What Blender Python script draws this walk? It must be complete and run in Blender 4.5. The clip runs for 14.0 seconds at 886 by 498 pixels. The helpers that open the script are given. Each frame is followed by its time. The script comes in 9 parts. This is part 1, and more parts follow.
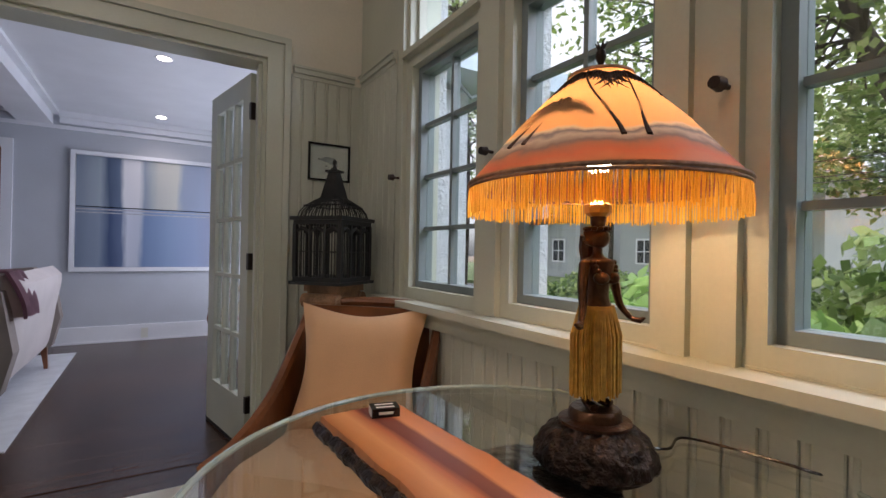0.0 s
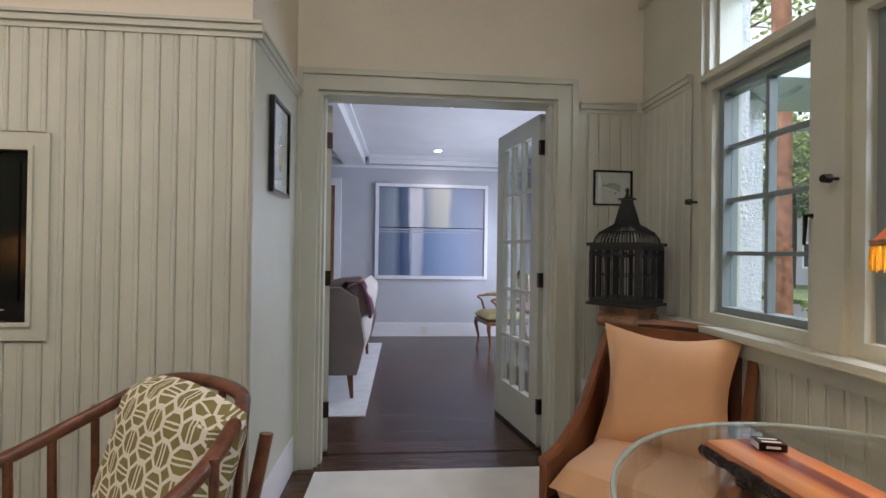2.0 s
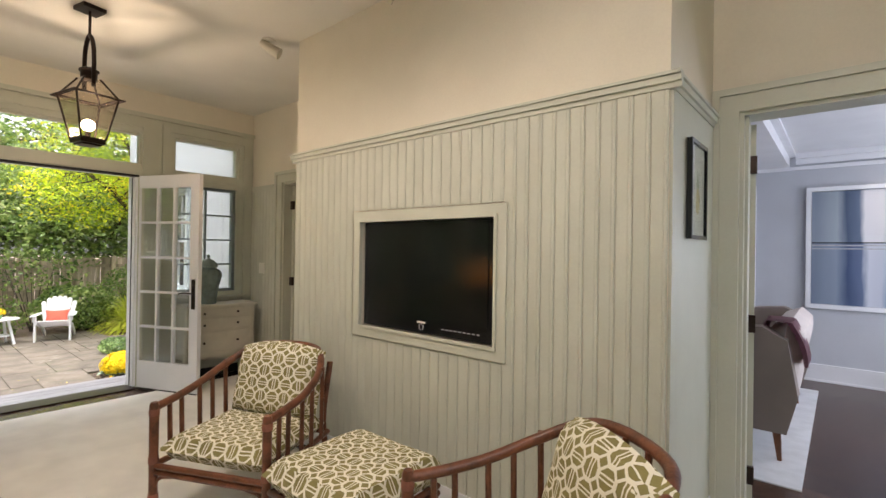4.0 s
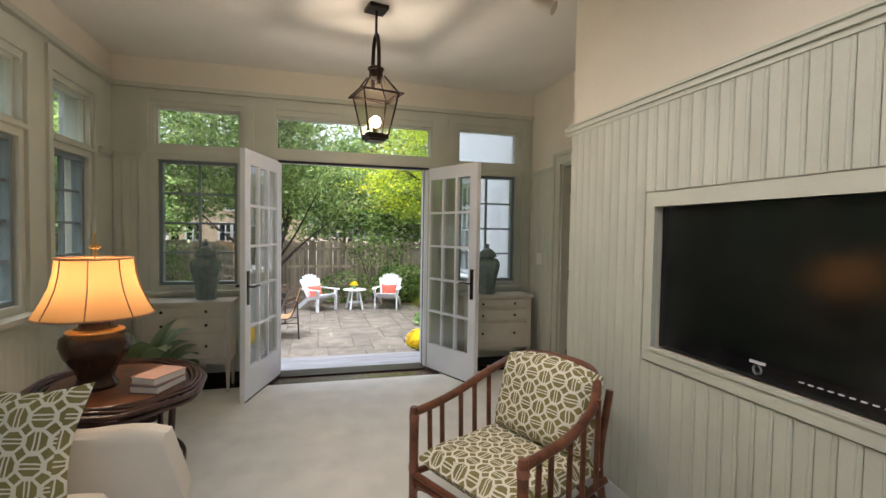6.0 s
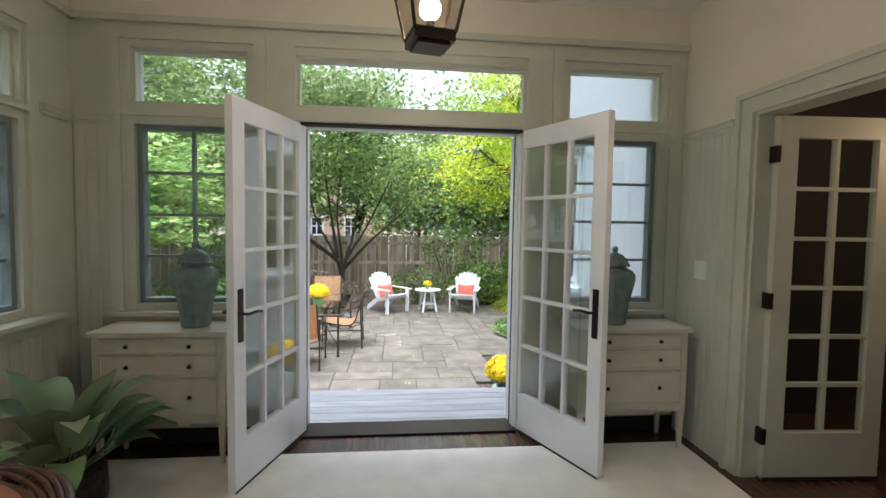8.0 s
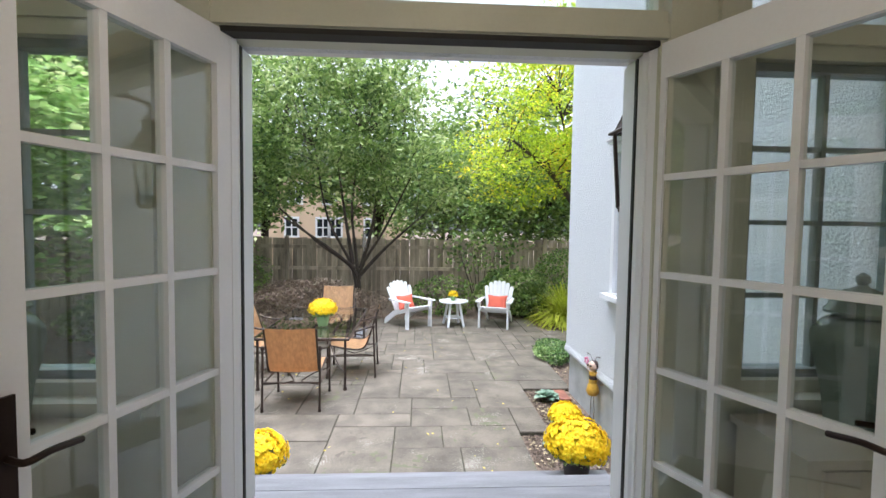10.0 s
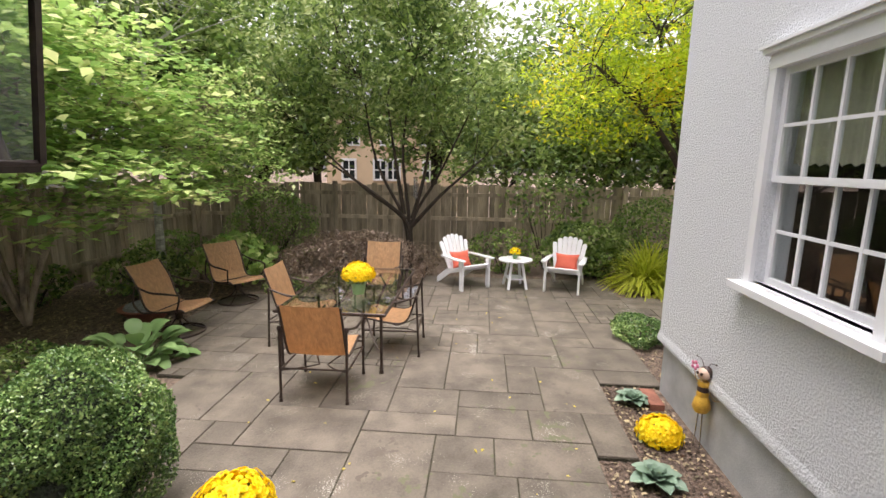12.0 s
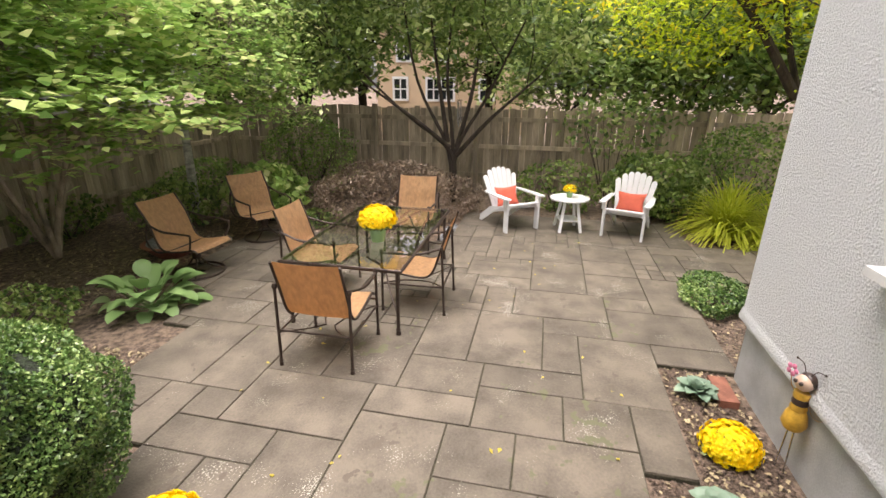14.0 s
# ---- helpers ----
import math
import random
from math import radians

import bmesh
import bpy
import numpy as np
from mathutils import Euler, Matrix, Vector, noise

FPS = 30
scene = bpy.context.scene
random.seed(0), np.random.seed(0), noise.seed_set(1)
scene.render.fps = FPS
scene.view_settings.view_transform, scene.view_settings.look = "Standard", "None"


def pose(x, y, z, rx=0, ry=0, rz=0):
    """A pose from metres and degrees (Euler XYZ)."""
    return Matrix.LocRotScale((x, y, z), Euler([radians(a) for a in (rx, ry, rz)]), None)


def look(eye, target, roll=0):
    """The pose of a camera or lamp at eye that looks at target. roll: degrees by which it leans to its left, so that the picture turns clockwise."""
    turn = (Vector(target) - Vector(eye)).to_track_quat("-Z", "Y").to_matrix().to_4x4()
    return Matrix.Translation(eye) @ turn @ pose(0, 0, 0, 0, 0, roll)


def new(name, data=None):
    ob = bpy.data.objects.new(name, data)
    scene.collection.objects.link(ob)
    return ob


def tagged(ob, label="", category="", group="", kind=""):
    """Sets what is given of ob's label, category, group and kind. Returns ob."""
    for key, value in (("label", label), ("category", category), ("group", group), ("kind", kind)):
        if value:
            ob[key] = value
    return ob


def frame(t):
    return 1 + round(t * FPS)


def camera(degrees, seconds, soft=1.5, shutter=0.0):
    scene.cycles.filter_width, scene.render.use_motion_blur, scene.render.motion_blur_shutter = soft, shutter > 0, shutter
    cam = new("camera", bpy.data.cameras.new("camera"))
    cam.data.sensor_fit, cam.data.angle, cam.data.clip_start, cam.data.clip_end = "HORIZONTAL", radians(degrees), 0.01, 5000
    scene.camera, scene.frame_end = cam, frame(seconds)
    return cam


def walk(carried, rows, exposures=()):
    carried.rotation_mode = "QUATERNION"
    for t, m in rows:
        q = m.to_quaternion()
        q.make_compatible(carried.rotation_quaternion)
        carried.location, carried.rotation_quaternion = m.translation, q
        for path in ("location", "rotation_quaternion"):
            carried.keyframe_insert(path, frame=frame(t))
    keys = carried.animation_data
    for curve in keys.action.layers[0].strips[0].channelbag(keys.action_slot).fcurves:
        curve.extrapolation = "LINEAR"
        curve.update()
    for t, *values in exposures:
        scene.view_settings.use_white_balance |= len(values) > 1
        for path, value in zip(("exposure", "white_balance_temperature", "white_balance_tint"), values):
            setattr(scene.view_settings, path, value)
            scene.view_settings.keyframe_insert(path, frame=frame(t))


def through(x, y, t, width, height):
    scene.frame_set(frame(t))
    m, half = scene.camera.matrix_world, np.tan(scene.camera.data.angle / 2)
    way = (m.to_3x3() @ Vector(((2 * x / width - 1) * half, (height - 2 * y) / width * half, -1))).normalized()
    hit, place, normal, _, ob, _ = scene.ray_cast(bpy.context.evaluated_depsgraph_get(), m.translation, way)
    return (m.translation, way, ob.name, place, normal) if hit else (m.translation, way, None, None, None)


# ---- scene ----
cam = camera(86.9, 14.0)
METRES, EYE, TILT, LEAN, TURN = 6.9, 1.12, 0.0, 0.0, -31.7
ROWS = [
    (0.0, 0.0, 0.0, 0.0, -0.0, 0.23, -1.07),
    (0.5, -0.0129, -0.01, 0.0026, 3.61, 0.22, -0.99),
    (1.0, -0.0246, -0.0207, 0.0053, 9.41, 0.29, -0.94),
    (1.5, -0.0336, -0.0321, 0.008, 17.28, 0.34, -0.94),
    (2.0, -0.0409, -0.0433, 0.013, 26.89, 0.32, -0.83),
    (2.5, -0.0472, -0.0548, 0.0203, 37.55, 0.42, -0.86),
    (3.0, -0.0499, -0.0623, 0.0278, 49.22, 0.4, -0.83),
    (3.5, -0.0494, -0.0617, 0.0354, 60.74, 0.42, -0.77),
    (4.0, -0.0493, -0.0563, 0.0398, 72.13, 0.22, -0.85),
    (6.5, -0.191, -0.0584, 0.046, 110.79, -2.57, -0.87),
    (7.0, -0.2471, -0.0814, 0.0464, 113.26, -2.85, -0.85),
    (7.5, -0.3065, -0.1036, 0.0479, 114.77, -3.05, -0.89),
    (8.0, -0.36, -0.1298, 0.0478, 115.99, -3.13, -0.89),
    (10.5, -0.6017, -0.27, 0.0488, 119.93, -3.38, -0.82),
    (11.0, -0.6514, -0.2916, 0.0508, 121.66, -4.39, -0.87),
    (11.5, -0.6889, -0.3136, 0.0563, 123.96, -6.76, -0.89),
    (12.0, -0.728, -0.3328, 0.0641, 126.52, -10.33, -0.83),
    (12.5, -0.772, -0.3427, 0.0698, 128.96, -14.02, -0.7),
    (13.0, -0.8114, -0.3518, 0.074, 130.99, -16.88, -0.57),
    (13.5, -0.8424, -0.369, 0.0732, 132.56, -18.71, -0.48),
    (14.0, -0.8641, -0.3813, 0.071, 133.93, -19.83, -0.46),
]
walk(cam, [(t, pose(0, 0, EYE, TILT, LEAN, TURN) @ pose(METRES * x, METRES * y, METRES * z, 90 + pitch, roll, yaw)) for t, x, y, z, yaw, pitch, roll in ROWS],
     exposures=[(0.0, 1.42, 6250, 21), (1.5, 1.60, 6050, 19), (3.0, 1.98, 6550, 20), (4.0, 2.08, 6550, 17), (5.2, 1.9, 6100, 16), (6.5, 1.92, 5850, 14), (8.0, 1.95, 5650, 11), (10.5, 1.6, 5800, 13), (12.0, 1.33, 6700, 18), (14.0, 1.48, 7000, 18)])

# ---- sky, sun, exposure ----
world = bpy.data.worlds.new("world")
scene.world = world
world.use_nodes = True
_n, _l = world.node_tree.nodes, world.node_tree.links
sky = _n.new("ShaderNodeTexSky")
sky.sky_type, sky.sun_disc = "NISHITA", False
sky.sun_elevation, sky.sun_rotation = radians(84), radians(135)
sky.air_density, sky.dust_density, sky.ozone_density = 1.0, 3.0, 1.0
overcast = _n.new("ShaderNodeHueSaturation")
overcast.inputs["Saturation"].default_value = 0.12
_l.new(sky.outputs[0], overcast.inputs["Color"])
_l.new(overcast.outputs[0], _n["Background"].inputs[0])
_n["Background"].inputs[1].default_value = 0.15
sun = new("sun", bpy.data.lights.new("sun", "SUN"))
sun.data.energy, sun.data.angle, sun.data.color = 1.9, radians(50), (1.0, 0.98, 0.95)
sun.matrix_world = look((-6, -2, 30), (-8.0, 0.0, 0.0))


# ---- materials ----
def mat(name, base, rough=0.6, metal=0.0, var=0.12, scale=6.0, bump=0.05, fine=90.0, stretch=(1, 1, 1), second=None, emit=0.0, spec=0.5, piece=0.0, trans=0.0, sheen=0.0):
    """A painted, woven or mineral surface: two scales of tone and a fine relief."""
    m = bpy.data.materials.new(name)
    m.use_nodes = True
    n, l = m.node_tree.nodes, m.node_tree.links
    p = n["Principled BSDF"]
    p.inputs["Roughness"].default_value, p.inputs["Metallic"].default_value = rough, metal
    p.inputs["Specular IOR Level"].default_value = spec
    p.inputs["Transmission Weight"].default_value = trans
    p.inputs["Sheen Weight"].default_value = sheen
    tc, mp = n.new("ShaderNodeTexCoord"), n.new("ShaderNodeMapping")
    mp.inputs["Scale"].default_value = stretch
    l.new(tc.outputs["Object"], mp.inputs[0])
    if piece:
        pi, ps = n.new("ShaderNodeObjectInfo"), n.new("ShaderNodeMath")
        ps.operation = "MULTIPLY"
        ps.inputs[1].default_value = 60.0
        l.new(pi.outputs["Random"], ps.inputs[0]), l.new(ps.outputs[0], mp.inputs["Location"])
    a, b = n.new("ShaderNodeTexNoise"), n.new("ShaderNodeTexNoise")
    a.inputs["Scale"].default_value, b.inputs["Scale"].default_value = scale, fine
    a.inputs["Detail"].default_value, b.inputs["Detail"].default_value = 5, 3
    l.new(mp.outputs[0], a.inputs[0]), l.new(mp.outputs[0], b.inputs[0])
    dark = second or [c * (1 - var * 2) for c in base]
    ramp = n.new("ShaderNodeValToRGB")
    ramp.color_ramp.elements[0].color, ramp.color_ramp.elements[1].color = (*dark, 1), (*[min(c * (1 + var * 0.5), 1) for c in base], 1)
    ramp.color_ramp.elements[0].position, ramp.color_ramp.elements[1].position = 0.3, 0.68
    mx = n.new("ShaderNodeMath")
    mx.operation = "MULTIPLY_ADD"
    l.new(b.outputs[0], mx.inputs[0])
    mx.inputs[1].default_value = 0.35
    l.new(a.outputs[0], mx.inputs[2])
    sb = n.new("ShaderNodeMath")
    sb.operation = "SUBTRACT"
    l.new(mx.outputs[0], sb.inputs[0])
    sb.inputs[1].default_value = 0.17
    l.new(sb.outputs[0], ramp.inputs[0])
    out = ramp.outputs[0]
    if piece:
        oi, hs, ma = n.new("ShaderNodeObjectInfo"), n.new("ShaderNodeHueSaturation"), n.new("ShaderNodeMapRange")
        l.new(oi.outputs["Random"], ma.inputs[0])
        ma.inputs[3].default_value, ma.inputs[4].default_value = 1 - piece, 1 + piece
        l.new(ma.outputs[0], hs.inputs["Value"]), l.new(out, hs.inputs["Color"])
        out = hs.outputs[0]
    l.new(out, p.inputs["Base Color"])
    if emit:
        l.new(out, p.inputs["Emission Color"])
        p.inputs["Emission Strength"].default_value = emit
    if bump:
        bp = n.new("ShaderNodeBump")
        bp.inputs["Strength"].default_value, bp.inputs["Distance"].default_value = 1.0, bump * 0.02
        l.new(mx.outputs[0], bp.inputs["Height"]), l.new(bp.outputs[0], p.inputs["Normal"])
    return m


def flecks(m, color, fine, coarse, cut):
    """Small patches of another colour, gathered where a coarse noise is high."""
    n, l = m.node_tree.nodes, m.node_tree.links
    g, a, b, s, c, x = n.new("ShaderNodeNewGeometry"), n.new("ShaderNodeTexNoise"), n.new("ShaderNodeTexNoise"), n.new("ShaderNodeMath"), n.new("ShaderNodeMapRange"), n.new("ShaderNodeMix")
    a.inputs["Scale"].default_value, b.inputs["Scale"].default_value, b.inputs["Detail"].default_value = fine, coarse, 4
    s.operation, x.data_type = "MULTIPLY", "RGBA"
    l.new(g.outputs["Position"], a.inputs[0]), l.new(g.outputs["Position"], b.inputs[0])
    l.new(a.outputs[0], s.inputs[0]), l.new(b.outputs[0], s.inputs[1]), l.new(s.outputs[0], c.inputs[0])
    c.inputs[1].default_value, c.inputs[2].default_value = cut, cut + 0.025
    base = n["Principled BSDF"].inputs["Base Color"]
    l.new(base.links[0].from_socket, x.inputs[6]), l.new(c.outputs[0], x.inputs[0]), l.new(x.outputs[2], base)
    x.inputs[7].default_value = (*color, 1)


def glass(name, tint=(0.93, 0.96, 0.95), rough=0.0):
    m = bpy.data.materials.new(name)
    m.use_nodes = True
    n, l = m.node_tree.nodes, m.node_tree.links
    t, g, w, x = n.new("ShaderNodeBsdfTransparent"), n.new("ShaderNodeBsdfGlossy"), n.new("ShaderNodeLayerWeight"), n.new("ShaderNodeMixShader")
    t.inputs[0].default_value, g.inputs["Roughness"].default_value, w.inputs[0].default_value = (*tint, 1), rough, 0.5
    p, f = n.new("ShaderNodeMath"), n.new("ShaderNodeMath")
    p.operation, f.operation = "POWER", "MULTIPLY_ADD"
    p.inputs[1].default_value, f.inputs[1].default_value, f.inputs[2].default_value = 4.0, 0.85, 0.09
    l.new(w.outputs["Facing"], p.inputs[0]), l.new(p.outputs[0], f.inputs[0]), l.new(f.outputs[0], x.inputs[0]), l.new(t.outputs[0], x.inputs[1]), l.new(g.outputs[0], x.inputs[2])
    l.new(x.outputs[0], n["Material Output"].inputs[0])
    return m


TRIM = mat("trim_paint", (0.53, 0.54, 0.455), 0.45, var=0.04, scale=3, bump=0.02)
BEAD = mat("bead_paint", (0.53, 0.54, 0.46), 0.5, var=0.05, scale=3, bump=0.02, piece=0.03)
PLASTER = mat("cream_plaster", (0.72, 0.67, 0.565), 0.8, var=0.04, scale=2, bump=0.06)
CEIL = mat("ceiling_paint", (0.74, 0.72, 0.66), 0.85, var=0.03, scale=2, bump=0.04)
LWALL = mat("grey_wall_paint", (0.50, 0.52, 0.56), 0.8, var=0.04, scale=2)
LWHITE = mat("white_trim_paint", (0.78, 0.79, 0.82), 0.4, var=0.03, scale=3, bump=0.02)
DOORWHITE = mat("door_paint", (0.80, 0.81, 0.85), 0.35, var=0.03, scale=3, bump=0.02)
SASH = mat("grey_sash_paint", (0.20, 0.24, 0.25), 0.4, var=0.05)
FLOORW = mat("dark_oak", (0.075, 0.038, 0.024), 0.26, var=0.3, scale=4, bump=0.05, fine=60, stretch=(1, 12, 1), piece=0.25)
CARPET = mat("cream_carpet", (0.80, 0.78, 0.72), 0.95, var=0.06, scale=5, bump=0.5, fine=400, sheen=0.3)
RUGW = mat("white_rug", (0.7, 0.72, 0.75), 0.95, var=0.06, scale=8, bump=0.5, fine=300)
STUCCO = mat("white_stucco", (0.70, 0.72, 0.76), 0.9, var=0.05, scale=58, bump=0.75, fine=240)
STONE = mat("bluestone", (0.142, 0.119, 0.093), 0.7, var=0.2, scale=3.2, bump=0.9, fine=55, second=(0.069, 0.058, 0.044), piece=0.16)
flecks(STONE, (0.38, 0.36, 0.31), 85, 2.3, 0.385)
flecks(STONE, (0.10, 0.082, 0.062), 14, 3.0, 0.365)
flecks(STONE, (0.11, 0.11, 0.06), 9, 0.9, 0.40)
SOIL = mat("soil", (0.22, 0.16, 0.12), 0.95, var=0.4, scale=16, bump=2.0, fine=60)
LAWN = mat("lawn", (0.09, 0.13, 0.045), 0.95, var=0.3, scale=3, bump=1.0, fine=80)
FENCE = mat("weathered_board", (0.46, 0.38, 0.29), 0.85, var=0.3, scale=5, bump=0.4, fine=50, stretch=(1, 1, 0.12), piece=0.25)
BLACK = mat("black_iron", (0.02, 0.019, 0.018), 0.4, 0.6, var=0.1)
GLASS = glass("window_glass")
TGLASS = glass("table_glass", (0.965, 0.98, 0.97))


# ---- building helpers ----
def box(bm, x0, x1, y0, y1, z0, z1):
    v = [bm.verts.new((x, y, z)) for x in (x0, x1) for y in (y0, y1) for z in (z0, z1)]
    for f in ((0, 1, 3, 2), (4, 6, 7, 5), (0, 4, 5, 1), (2, 3, 7, 6), (0, 2, 6, 4), (1, 5, 7, 3)):
        bm.faces.new([v[i] for i in f])
    return v


def mesh(name, bm, material, smooth=False, bevel=0.0):
    if bevel:
        bmesh.ops.bevel(bm, geom=[e for e in bm.edges if len(e.link_faces) == 2 and e.calc_face_angle(0) > 0.6], offset=bevel, segments=2, affect="EDGES", clamp_overlap=True)
    bmesh.ops.recalc_face_normals(bm, faces=bm.faces)
    me = bpy.data.meshes.new(name)
    bm.to_mesh(me)
    bm.free()
    if smooth:
        me.shade_smooth()
        me.set_sharp_from_angle(angle=radians(40))
    me.materials.append(material)
    return me


def part(name, bm, material, parent=None, label="", smooth=False, bevel=0.0, at=None):
    ob = new(name, mesh(name, bm, material, smooth, bevel))
    ob.parent = parent
    if at is not None:
        ob.matrix_basis = at if isinstance(at, Matrix) else Matrix.Translation(at)
    return tagged(ob, label)


def solid(name, material, *boxes, parent=None, label="", bevel=0.0, at=None, kind="", category=""):
    bm = bmesh.new()
    for b in boxes:
        box(bm, *b)
    return tagged(part(name, bm, material, parent, label, bevel=bevel, at=at, smooth=bevel > 0), kind=kind, category=category)


def thing(name, x, y, z, turn=0, label="", category="", group=""):
    ob = new(name)
    ob.empty_display_size = 0.1
    ob.matrix_basis = pose(x, y, z, 0, 0, turn)
    return tagged(ob, label, category, group)


def wall(name, along, c0, c1, a0, a1, z0, z1, holes, material, label=""):
    """A wall along x or y, c0 to c1 thick, a0 to a1 long, with openings (a0, a1, z0, z1)."""
    bm = bmesh.new()
    cuts = sorted({a0, a1, *[h[0] for h in holes], *[h[1] for h in holes]})
    for p, q in zip(cuts, cuts[1:]):
        z = z0
        for h in sorted((h for h in holes if h[0] < (p + q) / 2 < h[1]), key=lambda h: h[2]) + [(0, 0, z1, z1)]:
            if h[2] > z + 1e-6:
                box(bm, *((p, q, c0, c1) if along == "x" else (c0, c1, p, q)), z, h[2])
            z = h[3]
    return tagged(part(name, bm, material, label=label), kind="structure")


def cyl(bm, x, y, z0, z1, r0, r1=None, seg=12):
    lathe(bm, [(r0, z0), (r0 if r1 is None else r1, z1)], seg, (x, y))


def lathe(bm, profile, seg=24, at=(0, 0), caps=True, squash=1.0):
    rings = [[bm.verts.new((at[0] + r * math.cos(2 * math.pi * k / seg), at[1] + squash * r * math.sin(2 * math.pi * k / seg), z)) for k in range(seg)] for r, z in profile]
    for p, q in zip(rings, rings[1:]):
        for k in range(seg):
            bm.faces.new((p[k], p[(k + 1) % seg], q[(k + 1) % seg], q[k]))
    if caps:
        bm.faces.new(rings[0]), bm.faces.new(rings[-1])


def tube(bm, pts, radii, seg=8, closed=False):
    pts = [Vector(p) for p in pts]
    n = len(pts)
    if not isinstance(radii, (list, tuple)):
        radii = [radii] * n
    radii, rings, up = [float(r) for r in radii], [], None
    for i, p in enumerate(pts):
        d = (pts[(i + 1) % n] - pts[i - 1]) if closed else (pts[min(i + 1, n - 1)] - pts[max(i - 1, 0)])
        d = d.normalized() if d.length > 1e-9 else Vector((0, 0, 1))
        if up is None:
            up = d.orthogonal().normalized()
        up = (up - d * up.dot(d))
        up = up.normalized() if up.length > 1e-6 else d.orthogonal().normalized()
        w = d.cross(up)
        rings.append([bm.verts.new(p + radii[i] * (math.cos(2 * math.pi * k / seg) * up + math.sin(2 * math.pi * k / seg) * w)) for k in range(seg)])
    for i in range(n if closed else n - 1):
        p, q = rings[i], rings[(i + 1) % n]
        for k in range(seg):
            bm.faces.new((p[k], p[(k + 1) % seg], q[(k + 1) % seg], q[k]))
    if not closed:
        bm.faces.new(rings[0]), bm.faces.new(rings[-1])


def bend(*pts, n=6):
    """Points along a smooth line through pts."""
    P = [Vector(p) for p in pts]
    P = [P[0] * 2 - P[1]] + P + [P[-1] * 2 - P[-2]]
    out = []
    for i in range(1, len(P) - 2):
        for k in range(n):
            t = k / n
            out.append(0.5 * ((2 * P[i]) + (P[i + 1] - P[i - 1]) * t + (2 * P[i - 1] - 5 * P[i] + 4 * P[i + 1] - P[i + 2]) * t * t + (3 * P[i] - P[i - 1] - 3 * P[i + 1] + P[i + 2]) * t ** 3))
    return out + [P[-2]]


def ball(bm, c, r, seg=12, rough=0.0):
    r = r if isinstance(r, (tuple, list)) else (r, r, r)
    ob = bmesh.ops.create_uvsphere(bm, u_segments=seg, v_segments=max(seg * 2 // 3, 5), radius=1)
    for v in ob["verts"]:
        k = 1 + rough * noise.noise(v.co * 2.3 + Vector(c))
        v.co = Vector((c[0] + v.co.x * r[0] * k, c[1] + v.co.y * r[1] * k, c[2] + v.co.z * r[2] * k))


def pillow(bm, sx, sy, sz, n=14, power=4.0, sag=0.0, corner=0.0, m=None):
    """A stuffed cushion centred on the origin, sx by sy and sz thick, soft at its edges."""
    for side in (1, -1):
        g = []
        for i in range(n + 1):
            row = []
            for j in range(n + 1):
                u, v = 2 * i / n - 1, 2 * j / n - 1
                e = max(1 - abs(u) ** power, 0) ** 0.5 * max(1 - abs(v) ** power, 0) ** 0.5
                pull = 1 + corner * (u * u * v * v) - corner * 0.6 * (max(u * u, v * v) - u * u * v * v)
                wob = 1 + 0.10 * noise.noise(Vector((u * 1.7, v * 1.7, side * 3 + sx * 7)))
                co = Vector((u * sx / 2 * pull, v * sy / 2 * pull, side * (sz / 2) * e * wob - sag * (1 - v) * 0.5 * (1 - u * u)))
                row.append(bm.verts.new(m @ co if m else co))
            g.append(row)
        for i in range(n):
            for j in range(n):
                f = (g[i][j], g[i + 1][j], g[i + 1][j + 1], g[i][j + 1])
                bm.faces.new(f if side > 0 else f[::-1])
    bmesh.ops.remove_doubles(bm, verts=bm.verts, dist=1e-5)


def uv_box(me):
    """Lays the mesh out in metres, each face on the plane that it faces most."""
    uv = me.uv_layers.new(name="cloth").data
    for f in me.polygons:
        n = [abs(c) for c in f.normal]
        k = n.index(max(n))
        for li in f.loop_indices:
            c = me.vertices[me.loops[li].vertex_index].co
            uv[li].uv = (c.y, c.z) if k == 0 else (c.x, c.z) if k == 1 else (c.x, c.y)


def quads(name, verts, material, parent=None, label="", per=4):
    """A mesh of loose faces with per corners each, out of an array."""
    me = bpy.data.meshes.new(name)
    k = len(verts) // per
    me.vertices.add(k * per), me.loops.add(k * per), me.polygons.add(k)
    me.vertices.foreach_set("co", np.asarray(verts, dtype=np.float32).ravel())
    me.loops.foreach_set("vertex_index", np.arange(k * per, dtype=np.int32))
    me.polygons.foreach_set("loop_start", np.arange(0, k * per, per, dtype=np.int32))
    me.update(calc_edges=True)
    me.materials.append(material)
    ob = new(name, me)
    ob.parent = parent
    return tagged(ob, label)


def leaf_quads(rng, pos, size, flat=0.6, long=1.8, outward=None):
    """Pointed leaves at pos: their four corners, lying mostly level when flat is high."""
    n = len(pos)
    nrm = rng.normal(size=(n, 3)) * (1 - flat) + np.array([0, 0, flat])
    if outward is not None:
        nrm = nrm + outward
    nrm /= np.linalg.norm(nrm, axis=1, keepdims=True) + 1e-9
    a = np.cross(nrm, rng.normal(size=(n, 3)))
    a /= np.linalg.norm(a, axis=1, keepdims=True) + 1e-9
    b = np.cross(nrm, a)
    s = size * rng.uniform(0.6, 1.3, (n, 1))
    w = s / long
    droop = nrm * s * 0.18
    return np.stack([pos - a * s / 2, pos + b * w / 2 - a * s * 0.08, pos + a * s / 2 - droop, pos - b * w / 2 - a * s * 0.08], 1).reshape(-1, 3)


